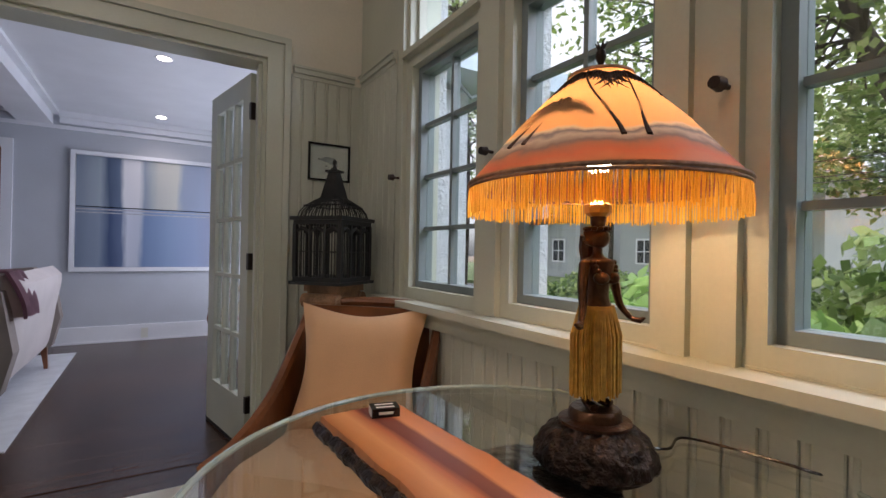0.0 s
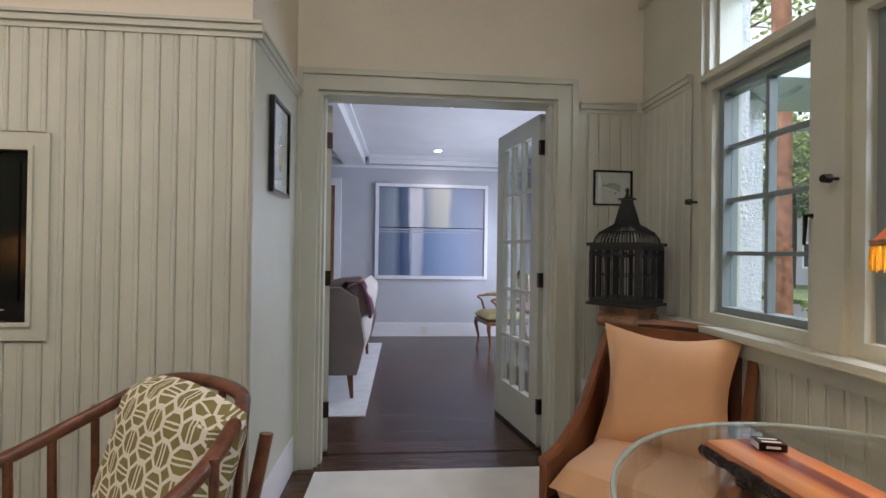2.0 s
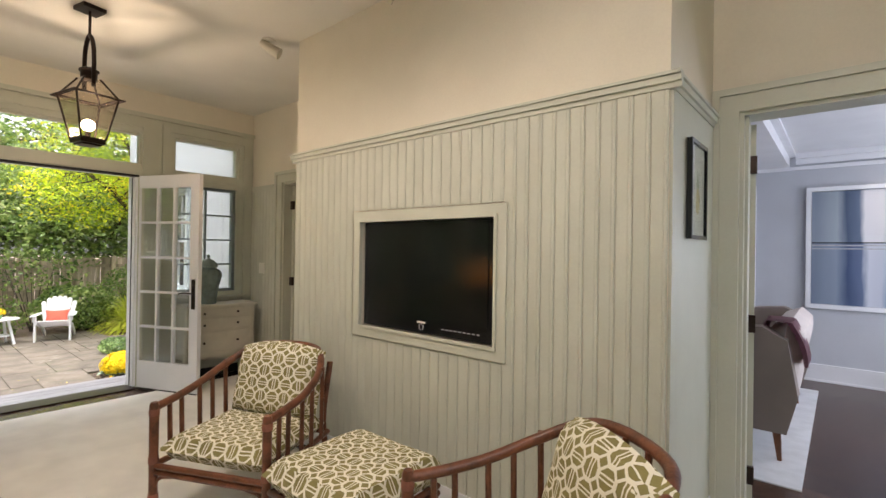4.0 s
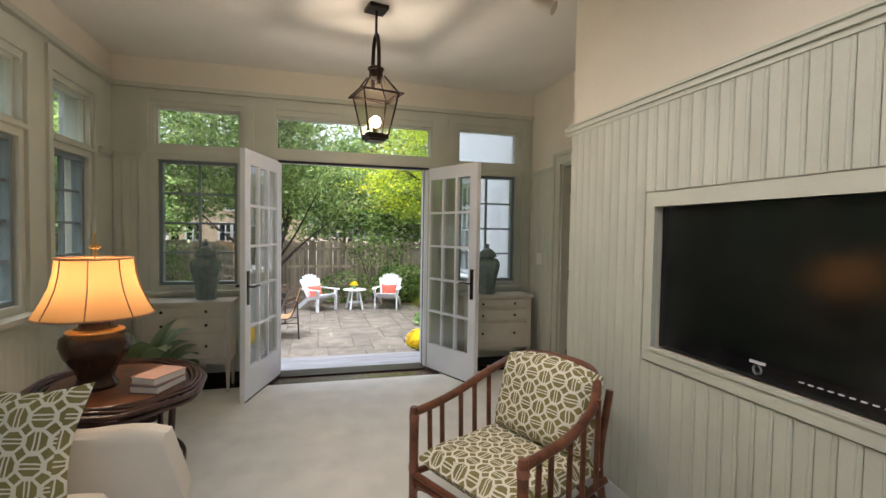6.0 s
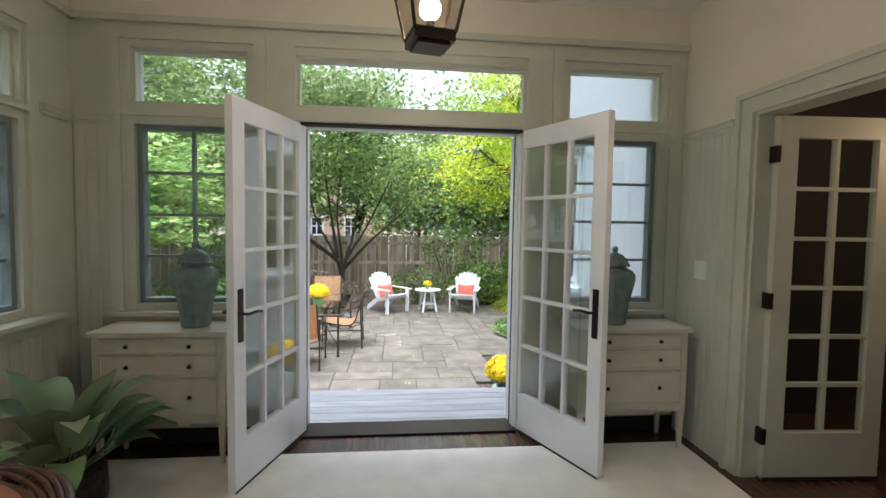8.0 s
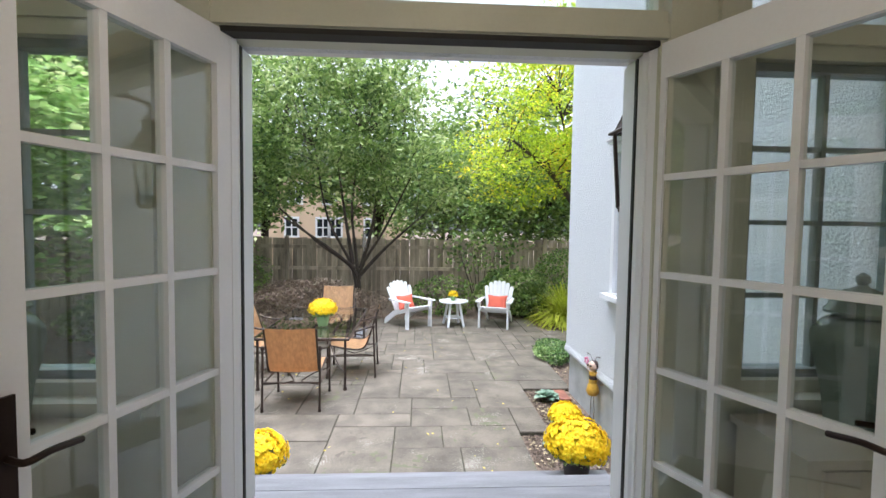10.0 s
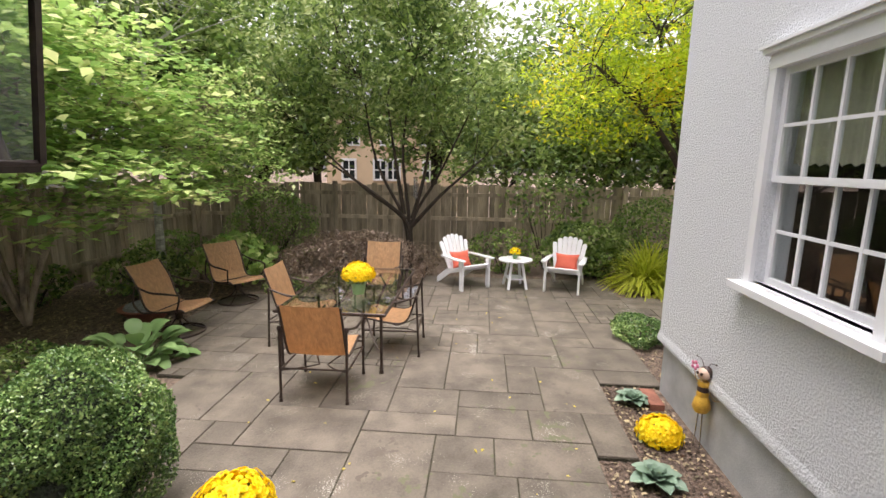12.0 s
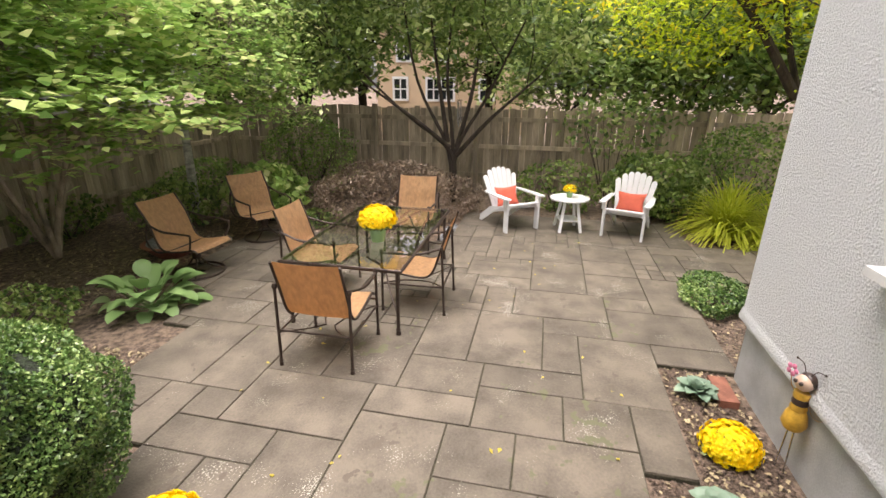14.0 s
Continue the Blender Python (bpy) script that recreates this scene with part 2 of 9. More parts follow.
def leafmat(name, a, b, c=None, gloss=0.45, through=0.35):
    m = bpy.data.materials.new(name)
    m.use_nodes = True
    n, l = m.node_tree.nodes, m.node_tree.links
    p, g, r = n["Principled BSDF"], n.new("ShaderNodeNewGeometry"), n.new("ShaderNodeValToRGB")
    tc, no = n.new("ShaderNodeTexCoord"), n.new("ShaderNodeTexNoise")
    no.inputs["Scale"].default_value = 0.9
    l.new(tc.outputs["Object"], no.inputs[0])
    mx = n.new("ShaderNodeMath")
    mx.operation = "MULTIPLY_ADD"
    l.new(g.outputs["Random Per Island"], mx.inputs[0])
    mx.inputs[1].default_value = 0.55
    l.new(no.outputs[0], mx.inputs[2])
    sb = n.new("ShaderNodeMath")
    sb.operation = "SUBTRACT"
    l.new(mx.outputs[0], sb.inputs[0])
    sb.inputs[1].default_value = 0.27
    e = r.color_ramp.elements
    e[0].color, e[1].color, e[0].position, e[1].position = (*a, 1), (*b, 1), 0.2, 0.62
    if c:
        x = e.new(0.82)
        x.color = (*c, 1)
    l.new(sb.outputs[0], r.inputs[0]), l.new(r.outputs[0], p.inputs["Base Color"])
    p.inputs["Roughness"].default_value = gloss
    t, x = n.new("ShaderNodeBsdfTranslucent"), n.new("ShaderNodeMixShader")
    l.new(r.outputs[0], t.inputs[0])
    x.inputs[0].default_value = through
    l.new(p.outputs[0], x.inputs[1]), l.new(t.outputs[0], x.inputs[2]), l.new(x.outputs[0], n["Material Output"].inputs[0])
    return m


# ---- more materials ----
WALNUT = mat("walnut_frame", (0.20, 0.072, 0.028), 0.32, var=0.25, scale=5, bump=0.08, stretch=(1, 1, 0.3))
RATTAN = mat("rattan_pole", (0.17, 0.060, 0.030), 0.3, var=0.3, scale=14, bump=0.15)
DARKRATTAN = mat("dark_rattan", (0.055, 0.022, 0.016), 0.28, var=0.3, scale=14, bump=0.15)
PEACH = mat("peach_silk", (0.68, 0.40, 0.21), 0.55, var=0.06, scale=3, bump=0.25, fine=260, sheen=0.3)
CREAMCLOTH = mat("cream_cloth", (0.74, 0.69, 0.62), 0.8, var=0.04, scale=3, bump=0.3, fine=300)
SOFAGREY = mat("taupe_upholstery", (0.25, 0.21, 0.19), 0.85, var=0.05, scale=3, bump=0.3, fine=300)
SOFAPALE = mat("pale_upholstery", (0.55, 0.50, 0.48), 0.85, var=0.05, scale=3, bump=0.3, fine=300)
MAUVE = mat("mauve_throw", (0.27, 0.15, 0.18), 0.95, var=0.12, scale=9, bump=0.6, fine=200)
MUSTARD = mat("mustard_silk", (0.30, 0.25, 0.10), 0.6, var=0.1, scale=9, bump=0.3)
ORANGEWOOD = mat("light_beech", (0.42, 0.20, 0.09), 0.4, var=0.2, scale=7)
TVBLACK = mat("tv_case", (0.008, 0.008, 0.009), 0.12, var=0.0, bump=0.0)
CAGE = mat("black_cage_paint", (0.010, 0.010, 0.011), 0.5, var=0.1)
SCREEN = mat("tv_screen", (0.006, 0.008, 0.007), 0.14, var=0.0, bump=0.0)
SILVER = mat("silver_print", (0.6, 0.6, 0.62), 0.4, var=0.0, bump=0.0)
HINGE = mat("dark_bronze", (0.035, 0.022, 0.018), 0.4, 0.7, var=0.15)
PAPER = mat("paper", (0.75, 0.74, 0.70), 0.8, var=0.03, bump=0.02)
YELLOWINK = mat("yellow_ink", (0.62, 0.42, 0.07), 0.8, var=0.15, scale=40)
GREENINK = mat("green_ink", (0.16, 0.24, 0.10), 0.8, var=0.1, scale=40)
GREYINK = mat("grey_ink", (0.42, 0.43, 0.45), 0.8, var=0.15, scale=30)
JARG = mat("celadon_glaze", (0.20, 0.26, 0.25), 0.18, var=0.12, scale=20, bump=0.02)
BRONZE = mat("bronze_statue", (0.11, 0.050, 0.026), 0.35, 0.75, var=0.35, scale=18, bump=0.25)
BRONZEDARK = mat("dark_cast_base", (0.035, 0.020, 0.014), 0.35, 0.6, var=0.4, scale=28, bump=1.2, fine=60)
FRINGE = mat("gold_fringe", (0.62, 0.36, 0.06), 0.7, var=0.15, scale=60)
BROWNGLAZE = mat("brown_glaze", (0.055, 0.028, 0.018), 0.22, 0.2, var=0.25, scale=12, bump=0.03)
GOLD = mat("brushed_gold", (0.62, 0.36, 0.12), 0.3, 0.9, var=0.1)
PINKBOOK = mat("pink_cloth_cover", (0.55, 0.36, 0.30), 0.8, var=0.06)
GREYBOOK = mat("grey_cloth_cover", (0.16, 0.14, 0.16), 0.8, var=0.06)
SWITCH = mat("switch_plastic", (0.72, 0.71, 0.64), 0.35, var=0.0, bump=0.0)
CREAMCAB = mat("antique_white_paint", (0.58, 0.54, 0.45), 0.45, var=0.05, scale=6, bump=0.03)
TERRAC = mat("carved_column_paint", (0.36, 0.20, 0.11), 0.6, var=0.3, scale=9, bump=0.3)
DECK = mat("grey_deck_board", (0.20, 0.20, 0.215), 0.6, var=0.15, scale=4, bump=0.15, stretch=(4, 0.5, 1), piece=0.08)
SLING = mat("woven_sling", (0.62, 0.38, 0.20), 0.7, var=0.1, scale=30, bump=0.6, fine=220, stretch=(1, 1, 0.4))
IRON = mat("bronze_iron_tube", (0.060, 0.042, 0.034), 0.45, 0.4, var=0.2, scale=20, bump=0.05)
CORAL = mat("coral_cushion", (0.66, 0.13, 0.08), 0.8, var=0.06, scale=10, bump=0.3, fine=260)
GPOT = mat("green_pot", (0.22, 0.38, 0.16), 0.4, var=0.1)
POTDARK = mat("dark_plastic_pot", (0.06, 0.045, 0.04), 0.6, var=0.1)
BARK = mat("grey_bark", (0.060, 0.044, 0.034), 0.9, var=0.35, scale=9, bump=1.2, fine=50, stretch=(1, 1, 0.3))
BIRCHB = mat("birch_bark", (0.55, 0.54, 0.50), 0.8, var=0.3, scale=6, bump=0.4, stretch=(1, 1, 3))
BARKL = mat("pale_brown_bark", (0.38, 0.31, 0.24), 0.9, var=0.3, scale=9, bump=1.0, stretch=(1, 1, 0.3))
CHIP = mat("fallen_leaf", (0.46, 0.37, 0.22), 0.8, var=0.4, scale=6)
MULCH = mat("bark_mulch", (0.17, 0.12, 0.09), 0.9, var=0.45, scale=30, bump=0.8)
CONCRETE = mat("foundation_paint", (0.46, 0.47, 0.48), 0.85, var=0.12, scale=4, bump=0.4)
YHOUSE = mat("yellow_clapboard", (0.66, 0.50, 0.35), 0.7, var=0.05, scale=1)
WHOUSE = mat("grey_clapboard", (0.42, 0.44, 0.45), 0.7, var=0.05, scale=1)
ROOFM = mat("asphalt_shingle", (0.12, 0.12, 0.13), 0.9, var=0.2, scale=3, bump=0.4)
DARKGLASS = mat("dark_window_pane", (0.02, 0.025, 0.03), 0.08, var=0.0, bump=0.0)
ASPHALT = mat("asphalt", (0.055, 0.056, 0.06), 0.85, var=0.12, scale=2, bump=0.3)
PEBBLE = mat("grey_pebble", (0.26, 0.27, 0.30), 0.6, var=0.3, scale=20)
RUBBER = mat("black_rubber", (0.012, 0.012, 0.012), 0.7, var=0.0, bump=0.0)
CURTAIN = mat("ivory_curtain", (0.50, 0.47, 0.38), 0.9, var=0.08, scale=6, bump=0.2, stretch=(12, 12, 0.5))
# near-black colour that stands in for the shade of dim interiors
DIMBLACK = mat("dim_interior_black", (0.03, 0.028, 0.025), 0.9, var=0.1)
BRICKR = mat("terracotta", (0.30, 0.12, 0.08), 0.8, var=0.2, scale=10)
PINK = mat("pink_petal", (0.72, 0.22, 0.36), 0.5, var=0.1)
BEEY = mat("yellow_enamel", (0.62, 0.36, 0.05), 0.35, var=0.15, scale=20)
BEEB = mat("brown_enamel", (0.05, 0.03, 0.025), 0.35, var=0.15)
SKINTONE = mat("pale_enamel", (0.62, 0.44, 0.34), 0.4, var=0.05)
BULB = mat("lit_bulb", (1.0, 0.78, 0.50), 0.5, var=0.0, bump=0.0, emit=14.0)
DOWNL = mat("lit_downlight", (1.0, 0.88, 0.75), 0.5, var=0.0, bump=0.0, emit=10.0)
CHROME = mat("brushed_nickel", (0.5, 0.48, 0.46), 0.25, 0.9, var=0.0, bump=0.0)
LAMPGLASS = glass("lantern_glass", (0.93, 0.88, 0.80), 0.02)
LEAFC = leafmat("dogwood_leaves", (0.055, 0.11, 0.03), (0.27, 0.38, 0.10), (0.54, 0.60, 0.28), through=0.45)
LEAFM = leafmat("maple_leaves", (0.28, 0.42, 0.02), (0.60, 0.72, 0.035), (0.90, 0.70, 0.04), through=0.5)
LEAFB = leafmat("broad_leaves", (0.16, 0.30, 0.07), (0.46, 0.64, 0.20), (0.78, 0.78, 0.40), through=0.5)
LEAFD = leafmat("distant_leaves", (0.075, 0.14, 0.035), (0.24, 0.36, 0.085), (0.46, 0.54, 0.20), through=0.45)
LEAFX = leafmat("boxwood_leaves", (0.03, 0.085, 0.02), (0.17, 0.29, 0.08), (0.42, 0.54, 0.20), gloss=0.3, through=0.2)
LEAFG = leafmat("golden_grass", (0.34, 0.42, 0.03), (0.60, 0.64, 0.08), through=0.45)
LEAFR = leafmat("weeping_maple_leaves", (0.10, 0.07, 0.05), (0.25, 0.18, 0.13), (0.34, 0.26, 0.20), through=0.2)
LEAFH = leafmat("hosta_leaves", (0.09, 0.20, 0.06), (0.26, 0.40, 0.15), (0.50, 0.58, 0.34), through=0.2)
LEAFP = leafmat("houseplant_leaves", (0.03, 0.08, 0.03), (0.10, 0.19, 0.08), (0.42, 0.48, 0.32), gloss=0.4, through=0.1)
CABBL = leafmat("kale_leaves", (0.10, 0.17, 0.12), (0.25, 0.36, 0.26), (0.62, 0.66, 0.45), through=0.2)
MUMY = leafmat("yellow_petals", (0.95, 0.68, 0.004), (1.0, 0.80, 0.010), (1.0, 0.88, 0.03), gloss=0.6, through=0.25)


def cloth_pattern():
    """Olive cloth woven with cream octagons, small squares and pairs of bars."""
    m = mat("olive_octagon_cloth", (0.25, 0.215, 0.075), 0.85, var=0.12, scale=9, bump=0.3, fine=300)
    n, l = m.node_tree.nodes, m.node_tree.links
    p = n["Principled BSDF"]
    uv, sp = n.new("ShaderNodeUVMap"), n.new("ShaderNodeSeparateXYZ")
    l.new(uv.outputs[0], sp.inputs[0])

    def f(op, a, b=None, c=None):
        q = n.new("ShaderNodeMath")
        q.operation = op
        for i, v in enumerate((a, b, c)):
            if v is None:
                continue
            if isinstance(v, (int, float)):
                q.inputs[i].default_value = v
            else:
                l.new(v, q.inputs[i])
        return q.outputs[0]
    wob = n.new("ShaderNodeTexNoise")
    wob.inputs["Scale"].default_value = 9
    l.new(uv.outputs[0], wob.inputs[0])
    w = f("MULTIPLY", f("SUBTRACT", wob.outputs[0], 0.5), 0.25)
    u, v = f("ADD", f("MULTIPLY", sp.outputs[0], 12.9), w), f("ADD", f("MULTIPLY", sp.outputs[1], 12.9), w)
    x, y = f("SUBTRACT", f("FRACT", u), 0.5), f("SUBTRACT", f("FRACT", v), 0.5)
    ax, ay = f("ABSOLUTE", x), f("ABSOLUTE", y)
    sm = f("ADD", ax, ay)
    octo = f("MAXIMUM", f("MAXIMUM", ax, ay), f("MULTIPLY", sm, 0.70))
    line = f("GREATER_THAN", octo, 0.398)
    square = f("GREATER_THAN", sm, 0.755)
    rim = f("MULTIPLY", line, f("SUBTRACT", 1.0, square))
    par = f("MODULO", f("ADD", f("FLOOR", u), f("ADD", f("FLOOR", v), 1000.0)), 2.0)
    c = f("ADD", f("MULTIPLY", ax, par), f("MULTIPLY", ay, f("SUBTRACT", 1.0, par)))
    bar = f("MULTIPLY", f("LESS_THAN", f("ABSOLUTE", f("SUBTRACT", c, 0.09)), 0.036), f("SUBTRACT", 1.0, line))
    k = f("MINIMUM", f("ADD", rim, bar), 1.0)
    mixc = n.new("ShaderNodeMix")
    mixc.data_type = "RGBA"
    base = p.inputs["Base Color"].links[0].from_socket
    l.new(k, mixc.inputs[0]), l.new(base, mixc.inputs[6])
    mixc.inputs[7].default_value = (0.78, 0.74, 0.62, 1)
    l.new(mixc.outputs[2], p.inputs["Base Color"])
    return m


PATTERN = cloth_pattern()


def ramp_pattern(name, stops, axis, lo, hi, wob=0.15, scale=3.0, rough=0.5, through=0.0, stretch=(1, 1, 1)):
    """Bands of paint along one axis of the object, from lo to hi, with brushed, uneven edges."""
    m = bpy.data.materials.new(name)
    m.use_nodes = True
    n, l = m.node_tree.nodes, m.node_tree.links
    p, tc, sp, mr, no, r, mp = n["Principled BSDF"], n.new("ShaderNodeTexCoord"), n.new("ShaderNodeSeparateXYZ"), n.new("ShaderNodeMapRange"), n.new("ShaderNodeTexNoise"), n.new("ShaderNodeValToRGB"), n.new("ShaderNodeMapping")
    mp.inputs["Scale"].default_value = stretch
    l.new(tc.outputs["Object"], sp.inputs[0]), l.new(sp.outputs[axis], mr.inputs[0]), l.new(tc.outputs["Object"], mp.inputs[0]), l.new(mp.outputs[0], no.inputs[0])
    mr.inputs[1].default_value, mr.inputs[2].default_value, mr.clamp = lo, hi, False
    no.inputs["Scale"].default_value, no.inputs["Detail"].default_value = scale, 5
    q = n.new("ShaderNodeMath")
    q.operation = "MULTIPLY_ADD"
    l.new(no.outputs[0], q.inputs[0])
    q.inputs[1].default_value = wob * 2
    l.new(mr.outputs[0], q.inputs[2])
    s2 = n.new("ShaderNodeMath")
    s2.operation = "SUBTRACT"
    l.new(q.outputs[0], s2.inputs[0])
    s2.inputs[1].default_value = wob
    e = r.color_ramp.elements
    for i, (pos, col) in enumerate(stops):
        x = e[i] if i < 2 else e.new(pos)
        x.position, x.color = pos, (*col, 1)
    l.new(s2.outputs[0], r.inputs[0]), l.new(r.outputs[0], p.inputs["Base Color"])
    p.inputs["Roughness"].default_value = rough
    if through:
        t, x = n.new("ShaderNodeBsdfTranslucent"), n.new("ShaderNodeMixShader")
        l.new(r.outputs[0], t.inputs[0])
        x.inputs[0].default_value = through
        l.new(p.outputs[0], x.inputs[1]), l.new(t.outputs[0], x.inputs[2]), l.new(x.outputs[0], n["Material Output"].inputs[0])
    return m


SHADE1 = ramp_pattern("painted_shade", [(0.0, (0.32, 0.13, 0.07)), (1.0, (0.52, 0.27, 0.12)), (0.10, (0.30, 0.09, 0.05)), (0.17, (0.22, 0.09, 0.06)), (0.21, (0.10, 0.08, 0.09)), (0.27, (0.22, 0.20, 0.20)), (0.31, (0.08, 0.08, 0.11)), (0.35, (0.34, 0.29, 0.24)), (0.38, (0.48, 0.25, 0.11)), (0.7, (0.54, 0.29, 0.13))], 2, 0.0, 0.19, wob=0.16, scale=11, through=0.5)
SHADE2 = ramp_pattern("silk_shade", [(0.0, (0.68, 0.42, 0.18)), (1.0, (0.72, 0.42, 0.15))], 2, 0, 1, through=0.5)
SLABTOP = ramp_pattern("slab_grain", [(0.0, (0.42, 0.16, 0.06)), (1.0, (0.48, 0.18, 0.08)), (0.25, (0.62, 0.30, 0.13)), (0.42, (0.44, 0.15, 0.08)), (0.52, (0.17, 0.055, 0.045)), (0.68, (0.20, 0.07, 0.055)), (0.74, (0.56, 0.24, 0.11))], 0, -0.08, 0.08, wob=0.10, scale=9, rough=0.25, stretch=(3, 0.35, 1))
PAINT_UP = ramp_pattern("painted_canvas_upper", [(0.0, (0.20, 0.24, 0.30)), (1.0, (0.34, 0.35, 0.42)), (0.13, (0.30, 0.35, 0.40)), (0.2, (0.05, 0.08, 0.14)), (0.26, (0.10, 0.14, 0.22)), (0.29, (0.62, 0.63, 0.66)), (0.38, (0.60, 0.60, 0.62)), (0.42, (0.22, 0.27, 0.34)), (0.52, (0.44, 0.45, 0.42)), (0.66, (0.52, 0.52, 0.46)), (0.72, (0.27, 0.32, 0.42)), (0.86, (0.30, 0.35, 0.46))], 0, -0.72, 0.72, wob=0.05, scale=3, stretch=(2, 1, 0.4))
PAINT_LO = ramp_pattern("painted_canvas_lower", [(0.0, (0.16, 0.20, 0.27)), (1.0, (0.27, 0.28, 0.36)), (0.12, (0.22, 0.27, 0.35)), (0.2, (0.04, 0.07, 0.15)), (0.27, (0.10, 0.14, 0.24)), (0.3, (0.52, 0.55, 0.62)), (0.39, (0.45, 0.48, 0.55)), (0.43, (0.15, 0.22, 0.37)), (0.6, (0.22, 0.30, 0.45)), (0.8, (0.26, 0.32, 0.46))], 0, -0.72, 0.72, wob=0.05, scale=3, stretch=(2, 1, 0.4))

# ---- the plan (metres) ----
XW, XE, YS, YN, YTV, XJ, XT = -5.72, 1.0, -1.45, 2.55, 1.78, -1.0, -3.57
CEILING, RAIL, SILL, PATIO = 2.93, 2.08, 0.88, -0.80
E_WIN = [(1.36, 1.97), (0.64, 1.25), (-0.13, 0.48), (-0.85, -0.24)]
S_WIN = [(-5.35, -4.74), (-4.45, -3.84), (-3.55, -2.94), (-2.65, -2.04), (-1.75, -1.14), (-0.85, -0.24)]
W_WIN = [(-1.14, -0.39), (1.69, 2.41)]
CZ, TZ = (0.905, 2.015), (2.045, 2.46)
CZW, TZW = (0.865, 2.09), (2.15, 2.54)
DOORW = (-0.08, 1.39)
BAND = 2.66

WL = [(a, b, *z) for a, b in W_WIN for z in (CZW, TZW)] + [(*DOORW, 0.0, 2.09), (-0.13, 1.44, 2.17, 2.53)]
EL = [(a, b, *z) for a, b in E_WIN for z in (CZ, TZ)]
SL = [(a, b, *z) for a, b in S_WIN for z in (CZ, TZ)]
wall_w = wall("wall_west", "y", XW - 0.18, XW, YS - 0.2, YN + 0.2, -0.1, BAND, WL, TRIM)
wall_e = wall("wall_east", "y", XE, XE + 0.18, YS - 0.2, YN, -0.1, BAND, EL, TRIM)
wall_s = wall("wall_south", "x", YS - 0.18, YS, XW, XE, -0.1, BAND, SL, TRIM)
for nm, al, c0, c1, a0, a1 in (("wall_west_upper", "y", XW - 0.18, XW, YS - 0.2, YN + 0.2), ("wall_east_upper", "y", XE, XE + 0.18, YS - 0.2, YN), ("wall_south_upper", "x", YS - 0.18, YS, XW, XE)):
    wall(nm, al, c0, c1, a0, a1, BAND, 3.1, [], PLASTER)
for nm, al, c0, c1, a0, a1, hl in (("outer_wall_west", "y", XW - 0.22, XW - 0.18, YS - 0.22, 2.62, WL), ("outer_wall_east", "y", XE + 0.18, XE + 0.22, YS - 0.22, 2.45, EL), ("outer_wall_south", "x", YS - 0.22, YS - 0.18, XW - 0.18, XE + 0.18, SL)):
    wall(nm, al, c0, c1, a0, a1, PATIO, 3.3, hl, STUCCO)
wall_tv = wall("wall_tv", "x", YTV, YTV + 0.12, XT, XJ, 0, 3.1, [(-2.812, -1.785, 0.918, 1.572)], PLASTER)
wall_j = wall("wall_jog", "y", XJ - 0.12, XJ, YTV + 0.12, YN, 0, 3.1, [], PLASTER)
solid("jog_panel", TRIM, (XJ, XJ + 0.012, YTV, YN - 0.03, 0.0, 2.045), kind="structure")
wall_r = wall("wall_return", "y", XT, XT + 0.12, YTV + 0.12, YN, 0, 3.1, [], PLASTER)
wall_n = wall("wall_north", "x", YN, YN + 0.16, XW - 0.18, XE + 0.2, 0, 3.1, [(-0.88, 0.48, 0, 2.10), (-5.06, -4.22, 0, 2.10)], PLASTER)
solid("ceiling", CEIL, (XW, XE, YS, YN, CEILING, CEILING + 0.15), kind="structure")
floor = solid("floor", FLOORW, (XW - 0.18, XE, YS, YN, -0.08, -0.004), kind="structure")
solid("roof", ROOFM, (XW - 0.45, XE + 0.45, YS - 0.45, 2.6, 3.3, 3.4), kind="structure")


def run_boxes(name, material, boxes, bevel=0.003, kind="structure", label=""):
    return solid(name, material, *boxes, bevel=bevel, kind=kind, label=label)


# picture rail, baseboards, casings
def rail_x(x0, x1, y, s):
    return [(x0, x1, *sorted((y, y + s * 0.030)), 2.052, 2.078), (x0, x1, *sorted((y, y + s * 0.040)), 2.078, 2.090), (x0, x1, *sorted((y, y + s * 0.018)), 2.030, 2.052)]


def rail_y(y0, y1, x, s):
    return [(*sorted((x, x + s * 0.030)), y0, y1, 2.052, 2.078), (*sorted((x, x + s * 0.040)), y0, y1, 2.078, 2.090), (*sorted((x, x + s * 0.018)), y0, y1, 2.030, 2.052)]


run_boxes("picture_rail", TRIM, rail_x(XT - 0.045, XJ + 0.045, YTV, -1) + rail_y(YTV + 0.001, YN - 0.03, XJ, 1) + rail_x(0.615, XE - 0.05, YN, -1) + rail_y(2.06, YN - 0.05, XE, -1) + rail_y(YTV + 0.001, YN - 0.05, XT, -1) + rail_x(XW + 0.05, -5.20, YN, -1) + rail_y(2.45, YN - 0.05, XW, 1) + rail_y(-1.40, -1.20, XW, 1) + rail_x(XW + 0.05, -5.45, YS, 1))
run_boxes("baseboard", LWHITE, [(XT - 0.018, XJ + 0.018, YTV - 0.018, YTV, 0, 0.14), (XJ, XJ + 0.018, YTV, YN - 0.03, 0, 0.19), (0.62, XE, YN - 0.018, YN, 0, 0.15), (XE - 0.018, XE, YS, YN - 0.02, 0, 0.15), (XW, XE - 0.02, YS, YS + 0.018, 0, 0.15)])
run_boxes("vent_strip", RUBBER, [(XW, XW + 0.012, YS + 0.02, -0.14, 0.0, 0.09), (XW, XW + 0.012, 1.46, YN - 0.01, 0.0, 0.09)])


